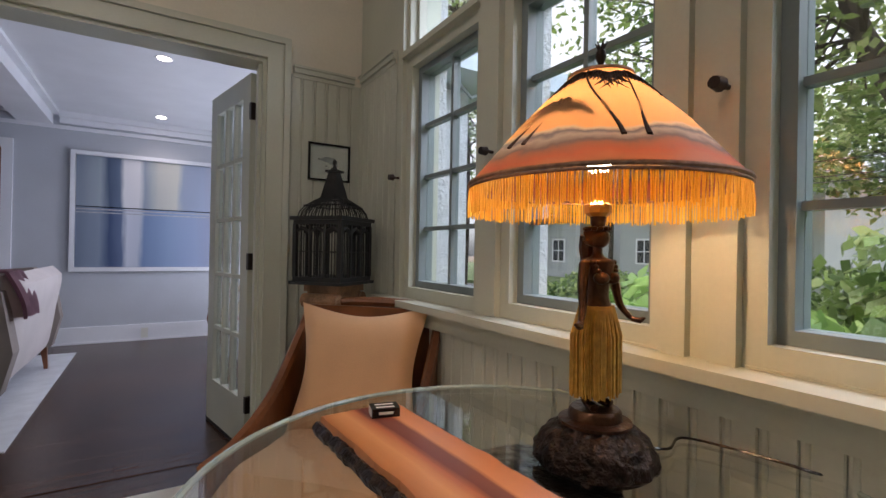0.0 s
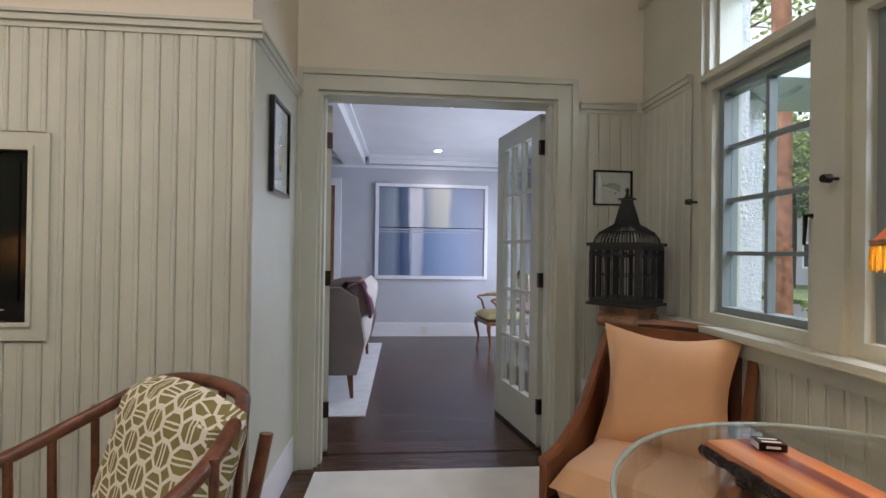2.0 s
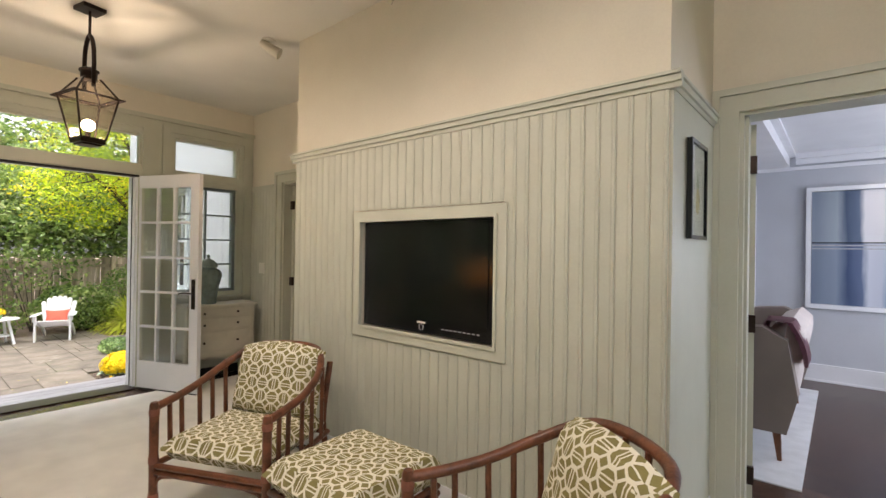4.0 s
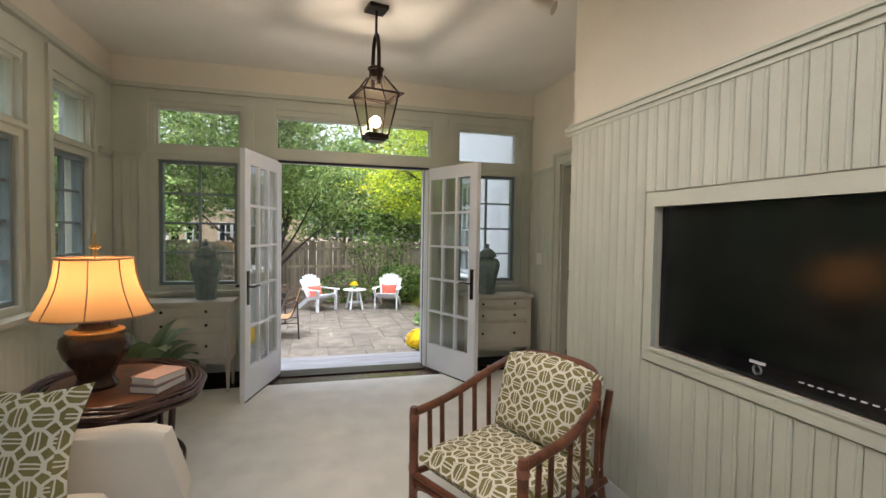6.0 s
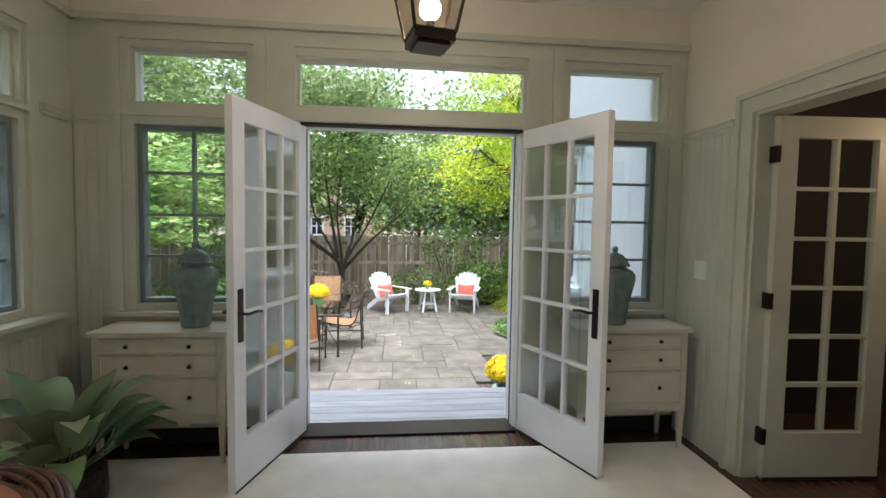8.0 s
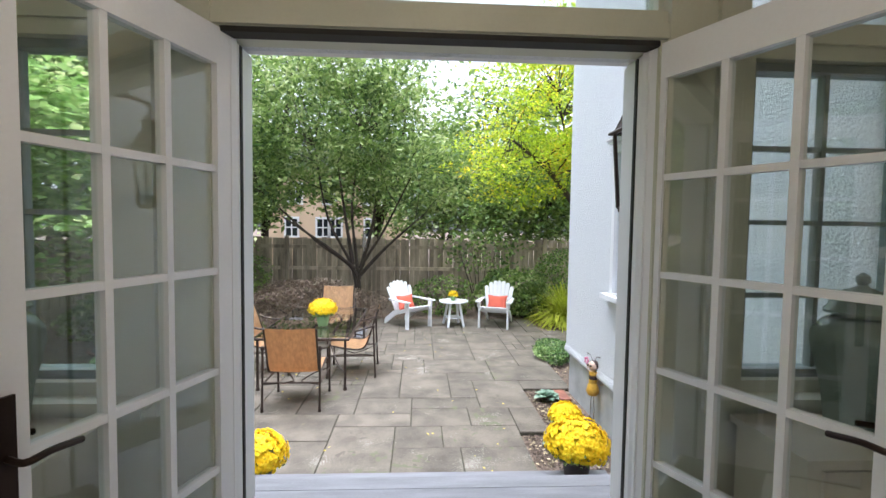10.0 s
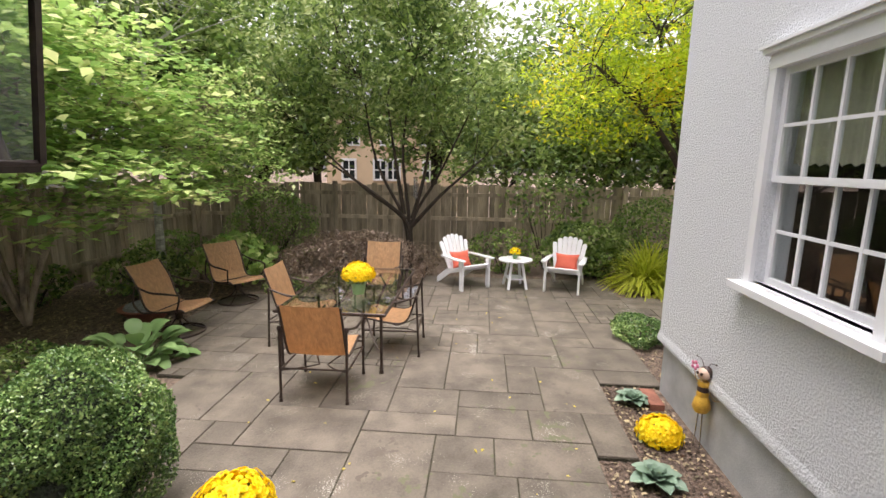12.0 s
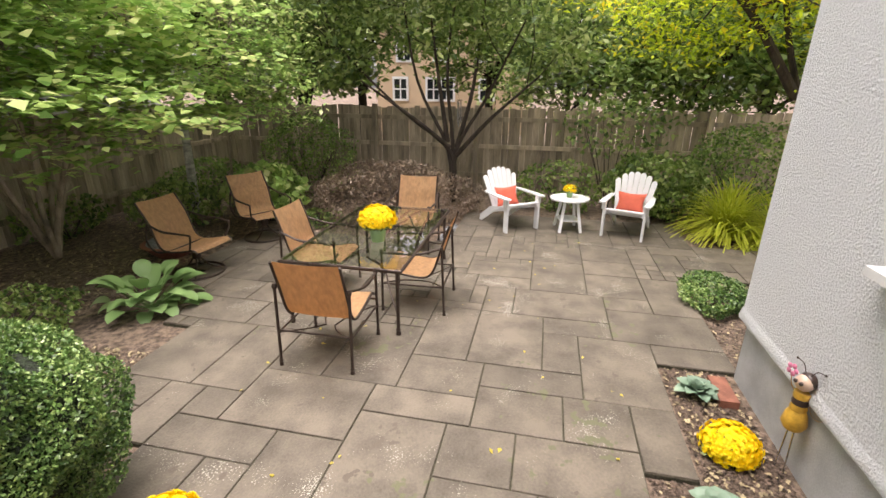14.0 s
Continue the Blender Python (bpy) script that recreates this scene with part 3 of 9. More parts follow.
def casing(name, plane, s, x0, x1, z1, w=0.11):
    """Door trim round an opening in a wall along x; s is the side that it stands out to."""
    b = []
    for d, k in ((0.022, 0.0), (0.034, 0.6), (0.028, 0.86)):
        y = sorted((plane, plane + s * d))
        b += [(x0 - w, x0 - w * k if k else x0, *y, 0, z1 + w * (k if k else 0)), (x1 + w * k, x1 + w, *y, 0, z1 + w * (k if k else 0)), (x0 - w, x1 + w, *y, z1 + w * k + 0.0, z1 + w)]
    return run_boxes(name, TRIM, b, bevel=0.002)


def door_trim(name, plane, s, x0, x1, z1, w=0.115):
    y0, y1 = sorted((plane, plane + s * 0.024))
    y2, y3 = sorted((plane, plane + s * 0.040))
    b = [(x0 - w * 0.72, x0, y0, y1, 0, z1), (x1, x1 + w * 0.72, y0, y1, 0, z1), (x0 - w * 0.72, x1 + w * 0.72, y0, y1, z1, z1 + w * 0.72),
         (x0 - w, x0 - w * 0.72, y2, y3, 0, z1 + w * 0.72), (x1 + w * 0.72, x1 + w, y2, y3, 0, z1 + w * 0.72), (x0 - w, x1 + w, y2, y3, z1 + w * 0.72, z1 + w)]
    return run_boxes(name, TRIM, b, bevel=0.004)


door_trim("door_casing", YN, -1, -0.88, 0.48, 2.10)
door_trim("hall_door_casing", YN, -1, -5.06, -4.22, 2.10)
run_boxes("door_jamb", TRIM, [(-0.88, -0.862, YN + 0.001, YN + 0.16, 0, 2.1), (0.462, 0.48, YN + 0.001, YN + 0.16, 0, 2.1), (-0.862, 0.462, YN + 0.001, YN + 0.16, 2.082, 2.1), (-0.862, -0.848, YN + 0.04, YN + 0.10, 0, 2.082), (0.448, 0.462, YN + 0.04, YN + 0.10, 0, 2.082)])
run_boxes("hall_door_jamb", TRIM, [(-5.06, -5.042, YN + 0.001, YN + 0.16, 0, 2.1), (-4.238, -4.22, YN + 0.001, YN + 0.16, 0, 2.1), (-5.042, -4.238, YN + 0.001, YN + 0.16, 2.082, 2.1)])

# tall trim round the garden windows and doors
wb = []
for a, b in (W_WIN[0], DOORW, W_WIN[1]):
    wb += [(XW, XW + 0.022, a - 0.10, a - 0.025, 0.80 if a != DOORW[0] else 0, 2.63), (XW, XW + 0.022, b + 0.025, b + 0.10, 0.80 if a != DOORW[0] else 0, 2.63), (XW, XW + 0.022, a - 0.025, b + 0.025, 2.56, 2.63), (XW, XW + 0.016, a - 0.025, b + 0.025, 2.095, 2.145)]
wb += [(XW, XW + 0.035, YS, YN, 2.66, 2.70)]
run_boxes("window_trim_west", TRIM, wb, bevel=0.004)
eb, sb_ = [], []
for a, b in E_WIN:
    eb += [(XE - 0.022, XE, a - 0.055, a, 0.90, 2.63), (XE - 0.022, XE, b, b + 0.055, 0.90, 2.63), (XE - 0.022, XE, a, b, 2.48, 2.63), (XE - 0.030, XE, a, b, 2.017, 2.043)]
eb += [(XE - 0.035, XE, YS, YN, 2.66, 2.70)]
for a, b in S_WIN:
    sb_ += [(a - 0.055, a, YS, YS + 0.022, 0.90, 2.63), (b, b + 0.055, YS, YS + 0.022, 0.90, 2.63), (a, b, YS, YS + 0.022, 2.48, 2.63), (a, b, YS, YS + 0.030, 2.017, 2.043)]
sb_ += [(XW, XE, YS, YS + 0.035, 2.66, 2.70)]
run_boxes("window_trim_east", TRIM, eb, bevel=0.004)
run_boxes("window_trim_south", TRIM, sb_, bevel=0.004)
run_boxes("window_sill_east", TRIM, [(XE - 0.095, XE, YS, 2.14, 0.872, 0.900), (XE - 0.035, XE, YS, 2.10, 0.80, 0.872)], bevel=0.006)
run_boxes("window_sill_south", TRIM, [(-5.50, XE - 0.1, YS, YS + 0.095, 0.872, 0.900), (-5.46, XE - 0.1, YS, YS + 0.035, 0.80, 0.872)], bevel=0.006)
run_boxes("window_sill_west", TRIM, [(XW, XW + 0.07, -1.26, -0.30, 0.84, 0.865), (XW, XW + 0.03, -1.22, -0.34, 0.79, 0.84), (XW, XW + 0.07, 1.60, 2.46, 0.84, 0.865), (XW, XW + 0.03, 1.64, 2.42, 0.79, 0.84)], bevel=0.005)

solid("carpet", CARPET, (-5.48, 0.86, -1.35, 1.68, -0.0035, 0.012), (-0.86, 0.86, 1.68, 2.47, -0.0035, 0.012), (-5.48, -3.68, 1.68, 2.45, -0.0035, 0.012), category="carpet", label="cream wool carpet over the dark oak floor", bevel=0.004)


def window(name, axis, plane, out, a0, a1, z0, z1, cols, rows, sash, knob=0):
    """A window unit: axis is the wall's direction, out the sign of outside."""
    w = thing(name, 0, 0, 0)
    tagged(w, kind="structure")

    def B(a, b, c, d, e, f):
        c, d = sorted((plane + out * c, plane + out * d))
        return (a, b, c, d, e, f) if axis == "x" else (c, d, a, b, e, f)
    t = 0.045 if rows > 1 else 0.022
    solid("window_frame", TRIM, B(a0, a0 + t, 0.003, 0.06, z0, z1), B(a1 - t, a1, 0.003, 0.06, z0, z1), B(a0 + t, a1 - t, 0.003, 0.06, z0, z0 + t), B(a0 + t, a1 - t, 0.003, 0.06, z1 - t, z1), parent=w, bevel=0.003)
    i0, i1, j0, j1 = a0 + t, a1 - t, z0 + t, z1 - t
    s = 0.03 if rows > 1 else 0.018
    bars = [B(i0, i0 + s, 0.04, 0.11, j0, j1), B(i1 - s, i1, 0.04, 0.11, j0, j1), B(i0 + s, i1 - s, 0.04, 0.11, j0, j0 + s), B(i0 + s, i1 - s, 0.04, 0.11, j1 - s, j1)]
    i0, i1, j0, j1 = i0 + s, i1 - s, j0 + s, j1 - s
    for k in range(1, cols):
        c = i0 + (i1 - i0) * k / cols
        bars.append(B(c - 0.009, c + 0.009, 0.06, 0.095, j0, j1))
    for k in range(1, rows):
        c = j0 + (j1 - j0) * k / rows
        bars.append(B(i0, i1, 0.062, 0.093, c - 0.009, c + 0.009))
    solid("sash", sash, *bars, parent=w, bevel=0.002)
    pane = None
    for k in range(cols):
        for q in range(rows):
            u, v = (i1 - i0) / cols, (j1 - j0) / rows
            c = (i0 + u * (k + 0.5), plane + out * 0.078, j0 + v * (q + 0.5)) if axis == "x" else (plane + out * 0.078, i0 + u * (k + 0.5), j0 + v * (q + 0.5))
            if pane is None:
                h = (-u / 2, u / 2, -0.002, 0.002, -v / 2, v / 2) if axis == "x" else (-0.002, 0.002, -u / 2, u / 2, -v / 2, v / 2)
                pane = solid("pane", GLASS, h, parent=w, at=c)
            else:
                o = new("pane", pane.data)
                o.parent, o.location = w, c
                pane = o
            pane.visible_shadow = False
    if knob:
        bm = bmesh.new()
        d = -out
        a = a0 - 0.022 if knob > 0 else a1 + 0.022
        p = (a, plane, 1.46) if axis == "x" else (plane, a, 1.46)
        n = Vector((0, d, 0)) if axis == "x" else Vector((d, 0, 0))
        tube(bm, [Vector(p) + n * 0.02, Vector(p) + n * 0.05, Vector(p) + n * 0.052, Vector(p) + n * 0.075], [0.006, 0.006, 0.016, 0.013], 10)
        part("knob", bm, HINGE, w, "black iron knob", smooth=True)
        a = a1 - 0.028 if knob > 0 else a0 + 0.028
        p = Vector((a, plane, 1.35) if axis == "x" else (plane, a, 1.35))
        bm = bmesh.new()
        tube(bm, [p, p + n * 0.025, p + n * 0.03 + Vector((0, 0, -0.10))], [0.009, 0.008, 0.005], 8)
        part("latch", bm, HINGE, w, "black iron casement latch", smooth=True)
    return w


wn = 0
for a, b in E_WIN:
    wn += 1
    window("window_%d" % wn, "y", XE, 1, a, b, *CZ, 2, 4, SASH, -1)
    wn += 1
    window("window_%d" % wn, "y", XE, 1, a, b, *TZ, 1, 1, TRIM)
for a, b in S_WIN:
    wn += 1
    window("window_%d" % wn, "x", YS, -1, a, b, *CZ, 2, 4, SASH, 0)
    wn += 1
    window("window_%d" % wn, "x", YS, -1, a, b, *TZ, 1, 1, TRIM)
for a, b in W_WIN:
    wn += 1
    window("window_%d" % wn, "y", XW, -1, a, b, *CZW, 2, 4, SASH, 0)
    wn += 1
    window("window_%d" % wn, "y", XW, -1, a, b, *TZW, 1, 1, TRIM)
wn += 1
window("window_%d" % wn, "y", XW, -1, -0.13, 1.44, 2.17, 2.53, 1, 1, TRIM)


def french_door(name, x, y, turn, width, mirror, material, handle, height=2.06, bottom=0.27, side=0.11, hinges=(0.25, 1.03, 1.85), cols=3, rows=5):
    """A glazed door leaf of cols by rows lights, hinged at (x, y) and reaching along its own x."""
    d = thing(name, x, y, 0.012, turn)
    tagged(d, kind="structure")
    w, t, top = width, 0.022, 0.12
    solid("stiles", material, (0, side, -t, t, 0, height), (w - side, w, -t, t, 0, height), (side, w - side, -t, t, 0, bottom), (side, w - side, -t, t, height - top, height), parent=d, bevel=0.003)
    bars, i0, i1, j0, j1 = [], side, w - side, bottom, height - top
    for k in range(1, cols):
        c = i0 + (i1 - i0) * k / cols
        bars.append((c - 0.011, c + 0.011, -0.018, 0.018, j0, j1))
    for k in range(1, rows):
        c = j0 + (j1 - j0) * k / rows
        bars.append((i0, i1, -0.0165, 0.0165, c - 0.011, c + 0.011))
    solid("glazing_bars", material, *bars, parent=d, bevel=0.003)
    u, v = (i1 - i0) / cols, (j1 - j0) / rows
    first = None
    for k in range(cols):
        for q in range(rows):
            c = (i0 + u * (k + 0.5), 0, j0 + v * (q + 0.5))
            if first is None:
                first = solid("pane", GLASS, (-u / 2, u / 2, -0.002, 0.002, -v / 2, v / 2), parent=d, at=c)
                o = first
            else:
                o = new("pane", first.data)
                o.parent, o.location = d, c
            o.visible_shadow = False
    solid("weatherstrip", RUBBER, (0.0, w, -t - 0.002, t + 0.002, -0.01, 0.012), parent=d)
    for z in hinges:
        solid("hinge", HINGE, (-0.020, 0.008, -0.026, 0.026, z - 0.045, z + 0.045), parent=d, label="dark bronze hinge", bevel=0.004)
    if handle:
        for s in (1, -1):
            solid("handle_plate", HINGE, (w - 0.068, w - 0.030, *sorted((s * t, s * (t + 0.008))), 0.80, 1.08), parent=d, bevel=0.003)
            bm = bmesh.new()
            tube(bm, bend((w - 0.05, s * t, 0.95), (w - 0.05, s * (t + 0.055), 0.95), (w - 0.10, s * (t + 0.06), 0.955), (w - 0.17, s * (t + 0.05), 0.945), n=4), 0.008, 8)
            part("handle", bm, HINGE, d, "dark bronze lever handle", smooth=True)
    return d


french_door("door_1", XW - 0.08, -0.075, -17, 0.772, 0, DOORWHITE, True, height=2.07, side=0.098, hinges=())
french_door("door_2", XW - 0.08, 1.385, 24, 0.80, 0, DOORWHITE, True, height=2.07, side=0.098, hinges=())
french_door("door_3", 0.455, YN + 0.18, 101, 0.67, 0, TRIM, False)
french_door("door_4", -0.855, YN + 0.18, 100, 0.67, 0, TRIM, False)
french_door("door_5", -5.015, YN + 0.095, 87, 0.69, 0, TRIM, False, cols=2, rows=6)
run_boxes("threshold", HINGE, [(XW - 0.20, XW + 0.01, DOORW[0], DOORW[1], -0.004, 0.014)], bevel=0.003)
run_boxes("head_track", RUBBER, [(XW - 0.06, XW + 0.004, DOORW[0], DOORW[1], 2.072, 2.09)])
run_boxes("outer_jamb", LWHITE, [(XW - 0.24, XW - 0.04, DOORW[0] - 0.001, DOORW[0] + 0.018, 0.0, 2.07), (XW - 0.24, XW - 0.04, DOORW[1] - 0.018, DOORW[1] + 0.001, 0.0, 2.07), (XW - 0.26, XW - 0.22, DOORW[0] - 0.12, DOORW[0], PATIO + 0.6, 2.2), (XW - 0.26, XW - 0.22, DOORW[1], DOORW[1] + 0.12, PATIO + 0.6, 2.2), (XW - 0.26, XW - 0.22, DOORW[0], DOORW[1], 2.09, 2.17)])
run_boxes("door_seal", RUBBER, [(XW - 0.135, XW - 0.115, DOORW[0] - 0.001, DOORW[0] + 0.022, 0.0, 2.07), (XW - 0.135, XW - 0.115, DOORW[1] - 0.022, DOORW[1] + 0.001, 0.0, 2.07)])

# ---- living room and hall ----
LN = 6.58
wall("living_wall_north", "x", LN, LN + 0.15, -4.2, 1.66, 0, 2.7, [], LWALL)
wall("living_wall_west", "y", -3.35, -3.2, YN + 0.16, LN, 0, 2.7, [], LWALL)
wall("living_wall_east", "y", 1.52, 1.66, YN + 0.16, LN, PATIO, 2.7, [(3.3, 4.5, 0.3, 2.2), (4.9, 6.1, 0.3, 2.2)], LWALL)
wall("living_wall_south", "x", YN + 0.162, YN + 0.18, -3.2, 1.52, 0, 2.7, [(-0.88, 0.48, 0, 2.10)], LWALL)
solid("living_ceiling", LWHITE, (-3.2, 1.52, YN + 0.16, LN, 2.56, 2.7), kind="structure")
living_floor = solid("living_floor", FLOORW, (-3.2, 1.52, YN + 0.0, LN, -0.08, -0.004), kind="structure")
run_boxes("ceiling_beam", LWHITE, [(-1.26, -0.96, YN + 0.18, LN - 0.001, 2.42, 2.56), (-1.32, -0.90, YN + 0.18, LN - 0.001, 2.53, 2.56)], bevel=0.01)
run_boxes("crown_moulding", LWHITE, [(-0.9, 1.52, LN - 0.10, LN, 2.50, 2.56), (-0.9, 1.52, LN - 0.05, LN, 2.44, 2.50), (-3.2, -1.32, LN - 0.10, LN, 2.50, 2.56), (-3.2, 1.52, LN - 0.02, LN, 2.38, 2.42)], bevel=0.012)
run_boxes("living_baseboard", LWHITE, [(-1.0, 1.52, LN - 0.02, LN, 0, 0.19), (-1.0, 1.52, LN - 0.032, LN, 0.0, 0.02)], bevel=0.004)
run_boxes("living_door_casing", LWHITE, [(-1.37, -1.28, LN - 0.03, LN, 0, 2.12), (-2.3, -1.28, LN - 0.03, LN, 2.12, 2.22)], bevel=0.004)
run_boxes("wooden_door", ORANGEWOOD, [(-2.2, -1.37, LN - 0.012, LN, 0, 2.12), (-2.1, -1.5, LN - 0.022, LN, 0.2, 0.9), (-2.1, -1.5, LN - 0.022, LN, 1.1, 1.95)], bevel=0.01)
# the hall's dimness is put into the colour of this near-black box
run_boxes("hall_shell", DIMBLACK, [(-6.0, -3.4, 4.6, 4.7, 0, 2.6), (-6.0, -5.9, 2.72, 4.6, 0, 2.6), (-3.5, -3.4, 2.72, 4.6, 0, 2.6), (-6.0, -3.4, 2.72, 4.7, 2.6, 2.7)])
solid("hall_floor", FLOORW, (-6.0, -3.4, YN, 4.7, -0.08, -0.004), kind="structure")

# ---- lights that the place has, and lamps added to brighten it ----
def lamp(name, kind, energy, color, at, target=None, size=0.05, spread=None):
    L = bpy.data.lights.new(name, kind)
    L.energy, L.color = energy, color
    ob = new(name, L)
    if kind == "AREA":
        L.size = size
        L.shape = "DISK"
    else:
        L.shadow_soft_size = size
    if kind == "SPOT":
        L.spot_size, L.spot_blend = radians(spread or 90), 0.8
    ob.matrix_world = look(at, target) if target else pose(*at)
    return ob


WARM = (1.0, 0.66, 0.36)
LAMP_AT = (0.685, 0.575)
lamp("table_lamp_bulb", "POINT", 4.4, (1.0, 0.64, 0.30), (*LAMP_AT, 1.26), size=0.025)
lamp("side_lamp_bulb", "POINT", 1.15, (1.0, 0.60, 0.32), (-3.72, -0.80, 1.16), size=0.03)
lamp("lantern_bulb", "POINT", 4.5, (1.0, 0.80, 0.58), (-4.20, 0.65, 2.17), size=0.035)
# spots a and b stand in for the ceiling spotlights, set off their fixtures
lamp("ceiling_spot_a", "SPOT", 19, (1.0, 0.87, 0.72), (-3.4, 0.3, 2.84), (-2.9, 1.5, 0.2), size=0.3, spread=125)
lamp("ceiling_spot_b", "SPOT", 19, (1.0, 0.87, 0.72), (-2.0, 0.3, 2.84), (-1.7, 1.5, 0.2), size=0.3, spread=125)
# added spot without a fixture, to brighten the door wall
lamp("added_fill_spot", "SPOT", 16, (1.0, 0.90, 0.78), (-0.5, 0.3, 2.84), (-0.4, 2.3, 1.0), size=0.3, spread=160)
# the third has no fixture: it is added to brighten the living room
for x, y in ((0.04, 6.14), (0.04, 4.2), (-2.3, 4.6)):
    lamp("downlight_and_fill", "SPOT", 5, (1.0, 0.90, 0.82), (x, y, 2.54), (x, y, 0), spread=130)
# area lamps just inside the openings stand in for window daylight
for y in (3.9, 5.5):
    L = lamp("window_daylight", "AREA", 9, (0.78, 0.86, 1.0), (1.50, y, 1.3), (-2.0, y, 0.9), size=1.0)
# unseen lamps added above the east windows to boost the daylight indoors
for y in (-0.5, 1.0):
    lamp("east_fill_light", "AREA", 15, (0.80, 0.90, 1.0), (XE + 1.15, y, 3.0), (-1.6, y + 0.6, 0.6), size=1.3)
# warm point light added in the hall, where no fixture is built
lamp("hall_fill", "POINT", 6, WARM, (-4.6, 3.9, 2.0), size=0.05)

# ---- furniture and fittings of the garden room ----
def rattan_chair(name_label, x, y, turn):
    """A barrel chair of rattan poles with loose cushions; it faces its own -y."""
    c = thing("rattan_armchair", x, y, 0.012, turn, name_label, "armchair", "rattan armchairs by the television wall")
    c.scale = (1, 1, 0.945)
    W, D = 0.335, 0.33
    for sx in (-1, 1):
        bm = bmesh.new()
        tube(bm, [(sx * W, -D, 0), (sx * W, -D, 0.60), (sx * W, -D, 0.615)], [0.021, 0.023, 0.017], 10)
        part("leg", bm, RATTAN, c, smooth=True)
        bm = bmesh.new()
        tube(bm, bend((sx * (W - 0.05), D + 0.05, 0), (sx * (W - 0.06), D - 0.02, 0.35), (sx * (W - 0.05), D + 0.04, 0.72), n=4), 0.019, 10)
        part("leg", bm, RATTAN, c, smooth=True)
    arc = bend((-W, -D + 0.0, 0.585), (-W - 0.005, -0.18, 0.60), (-W - 0.01, -0.02, 0.63), (-W + 0.01, 0.16, 0.70), (-W + 0.09, 0.31, 0.785), (-0.12, 0.385, 0.81), (0.12, 0.385, 0.81), (W - 0.09, 0.31, 0.785), (W - 0.01, 0.16, 0.70), (W + 0.01, -0.02, 0.63), (W + 0.005, -0.18, 0.60), (W, -D, 0.585), n=5)
    bm = bmesh.new()
    tube(bm, arc, 0.022, 10)
    part("armrest", bm, RATTAN, c, smooth=True)
    for i, sx in enumerate((-1, 1)):
        for y_, t_ in ((-0.23, 0.585), (-0.15, 0.59), (-0.02, 0.62), (0.08, 0.66), (0.19, 0.73)):
            bm = bmesh.new()
            tube(bm, [(sx * (W - 0.005), y_, 0.29), (sx * W, y_ - 0.004, t_)], 0.0125, 8)
            part("spindle", bm, RATTAN, c, smooth=True)
    for x_ in (-0.18, -0.06, 0.06, 0.18):
        bm = bmesh.new()
        tube(bm, [(x_, 0.33, 0.29), (x_ * 1.02, 0.375, 0.805)], 0.012, 8)
        part("spindle", bm, RATTAN, c, smooth=True)
    bm = bmesh.new()
    for z in (0.27, 0.235):
        tube(bm, [(-W, -D, z), (W, -D, z)], 0.017, 8)
    for sx in (-1, 1):
        tube(bm, [(sx * W, -D, 0.275), (sx * (W - 0.04), D, 0.275)], 0.017, 8)
    tube(bm, [(-W + 0.04, D, 0.275), (W - 0.04, D, 0.275)], 0.017, 8)
    part("seat_frame", bm, RATTAN, c, smooth=True)
    for sx in (-1, 1):
        bm = bmesh.new()
        tube(bm, bend((sx * W, -D, 0.10), (sx * (W - 0.03), -D, 0.20), (sx * (W - 0.12), -D, 0.225), n=4), 0.010, 6)
        part("brace", bm, RATTAN, c, smooth=True)
        for z in (0.56, 0.30, 0.10):
            bm = bmesh.new()
            lathe(bm, [(0.0245, z - 0.018), (0.0255, z), (0.0245, z + 0.018)], 10, (sx * W, -D))
            part("binding", bm, BRICKR, c, "wrapped cane binding", smooth=True)
    bm = bmesh.new()
    pillow(bm, 0.62, 0.60, 0.135, power=10)
    o = part("seat_cushion", bm, PATTERN, c, "olive cushion woven with cream octagons", smooth=True, at=pose(0, -0.03, 0.355, 0, 0, 0))
    uv_box(o.data)
    bm = bmesh.new()
    pillow(bm, 0.58, 0.46, 0.15, power=5)
    for v in bm.verts:
        v.co.z += -0.35 * v.co.x ** 2
        if v.co.y > 0.16:
            v.co.y -= 0.55 * v.co.x ** 2
    o = part("back_cushion", bm, PATTERN, c, "olive cushion woven with cream octagons", smooth=True, at=pose(0, 0.225, 0.63, 74, 0, 0))
    uv_box(o.data)
    return c


rattan_chair("dark rattan armchair with olive octagon cushions beside the ottoman", -3.02, 1.17, 25.5)
rattan_chair("dark rattan armchair with olive octagon cushions, standing near the wall corner", -1.225, 1.13, -38)

ott = thing("ottoman", -2.2, 1.25, 0.012, 2, "square rattan ottoman with an olive cushion patterned in cream octagons", "ottoman")
for sx in (-1, 1):
    for sy in (-1, 1):
        bm = bmesh.new()
        tube(bm, [(sx * 0.26, sy * 0.26, 0), (sx * 0.26, sy * 0.26, 0.28)], 0.02, 10)
        part("leg", bm, RATTAN, ott, smooth=True)
bm = bmesh.new()
for z in (0.27, 0.235):
    tube(bm, [(-0.27, -0.27, z), (0.27, -0.27, z), (0.27, 0.27, z), (-0.27, 0.27, z)], 0.016, 8, closed=True)
part("frame", bm, RATTAN, ott, smooth=True)
bm = bmesh.new()
pillow(bm, 0.60, 0.60, 0.15, power=10)
o = part("cushion", bm, PATTERN, ott, smooth=True, at=(0, 0, 0.35))
uv_box(o.data)

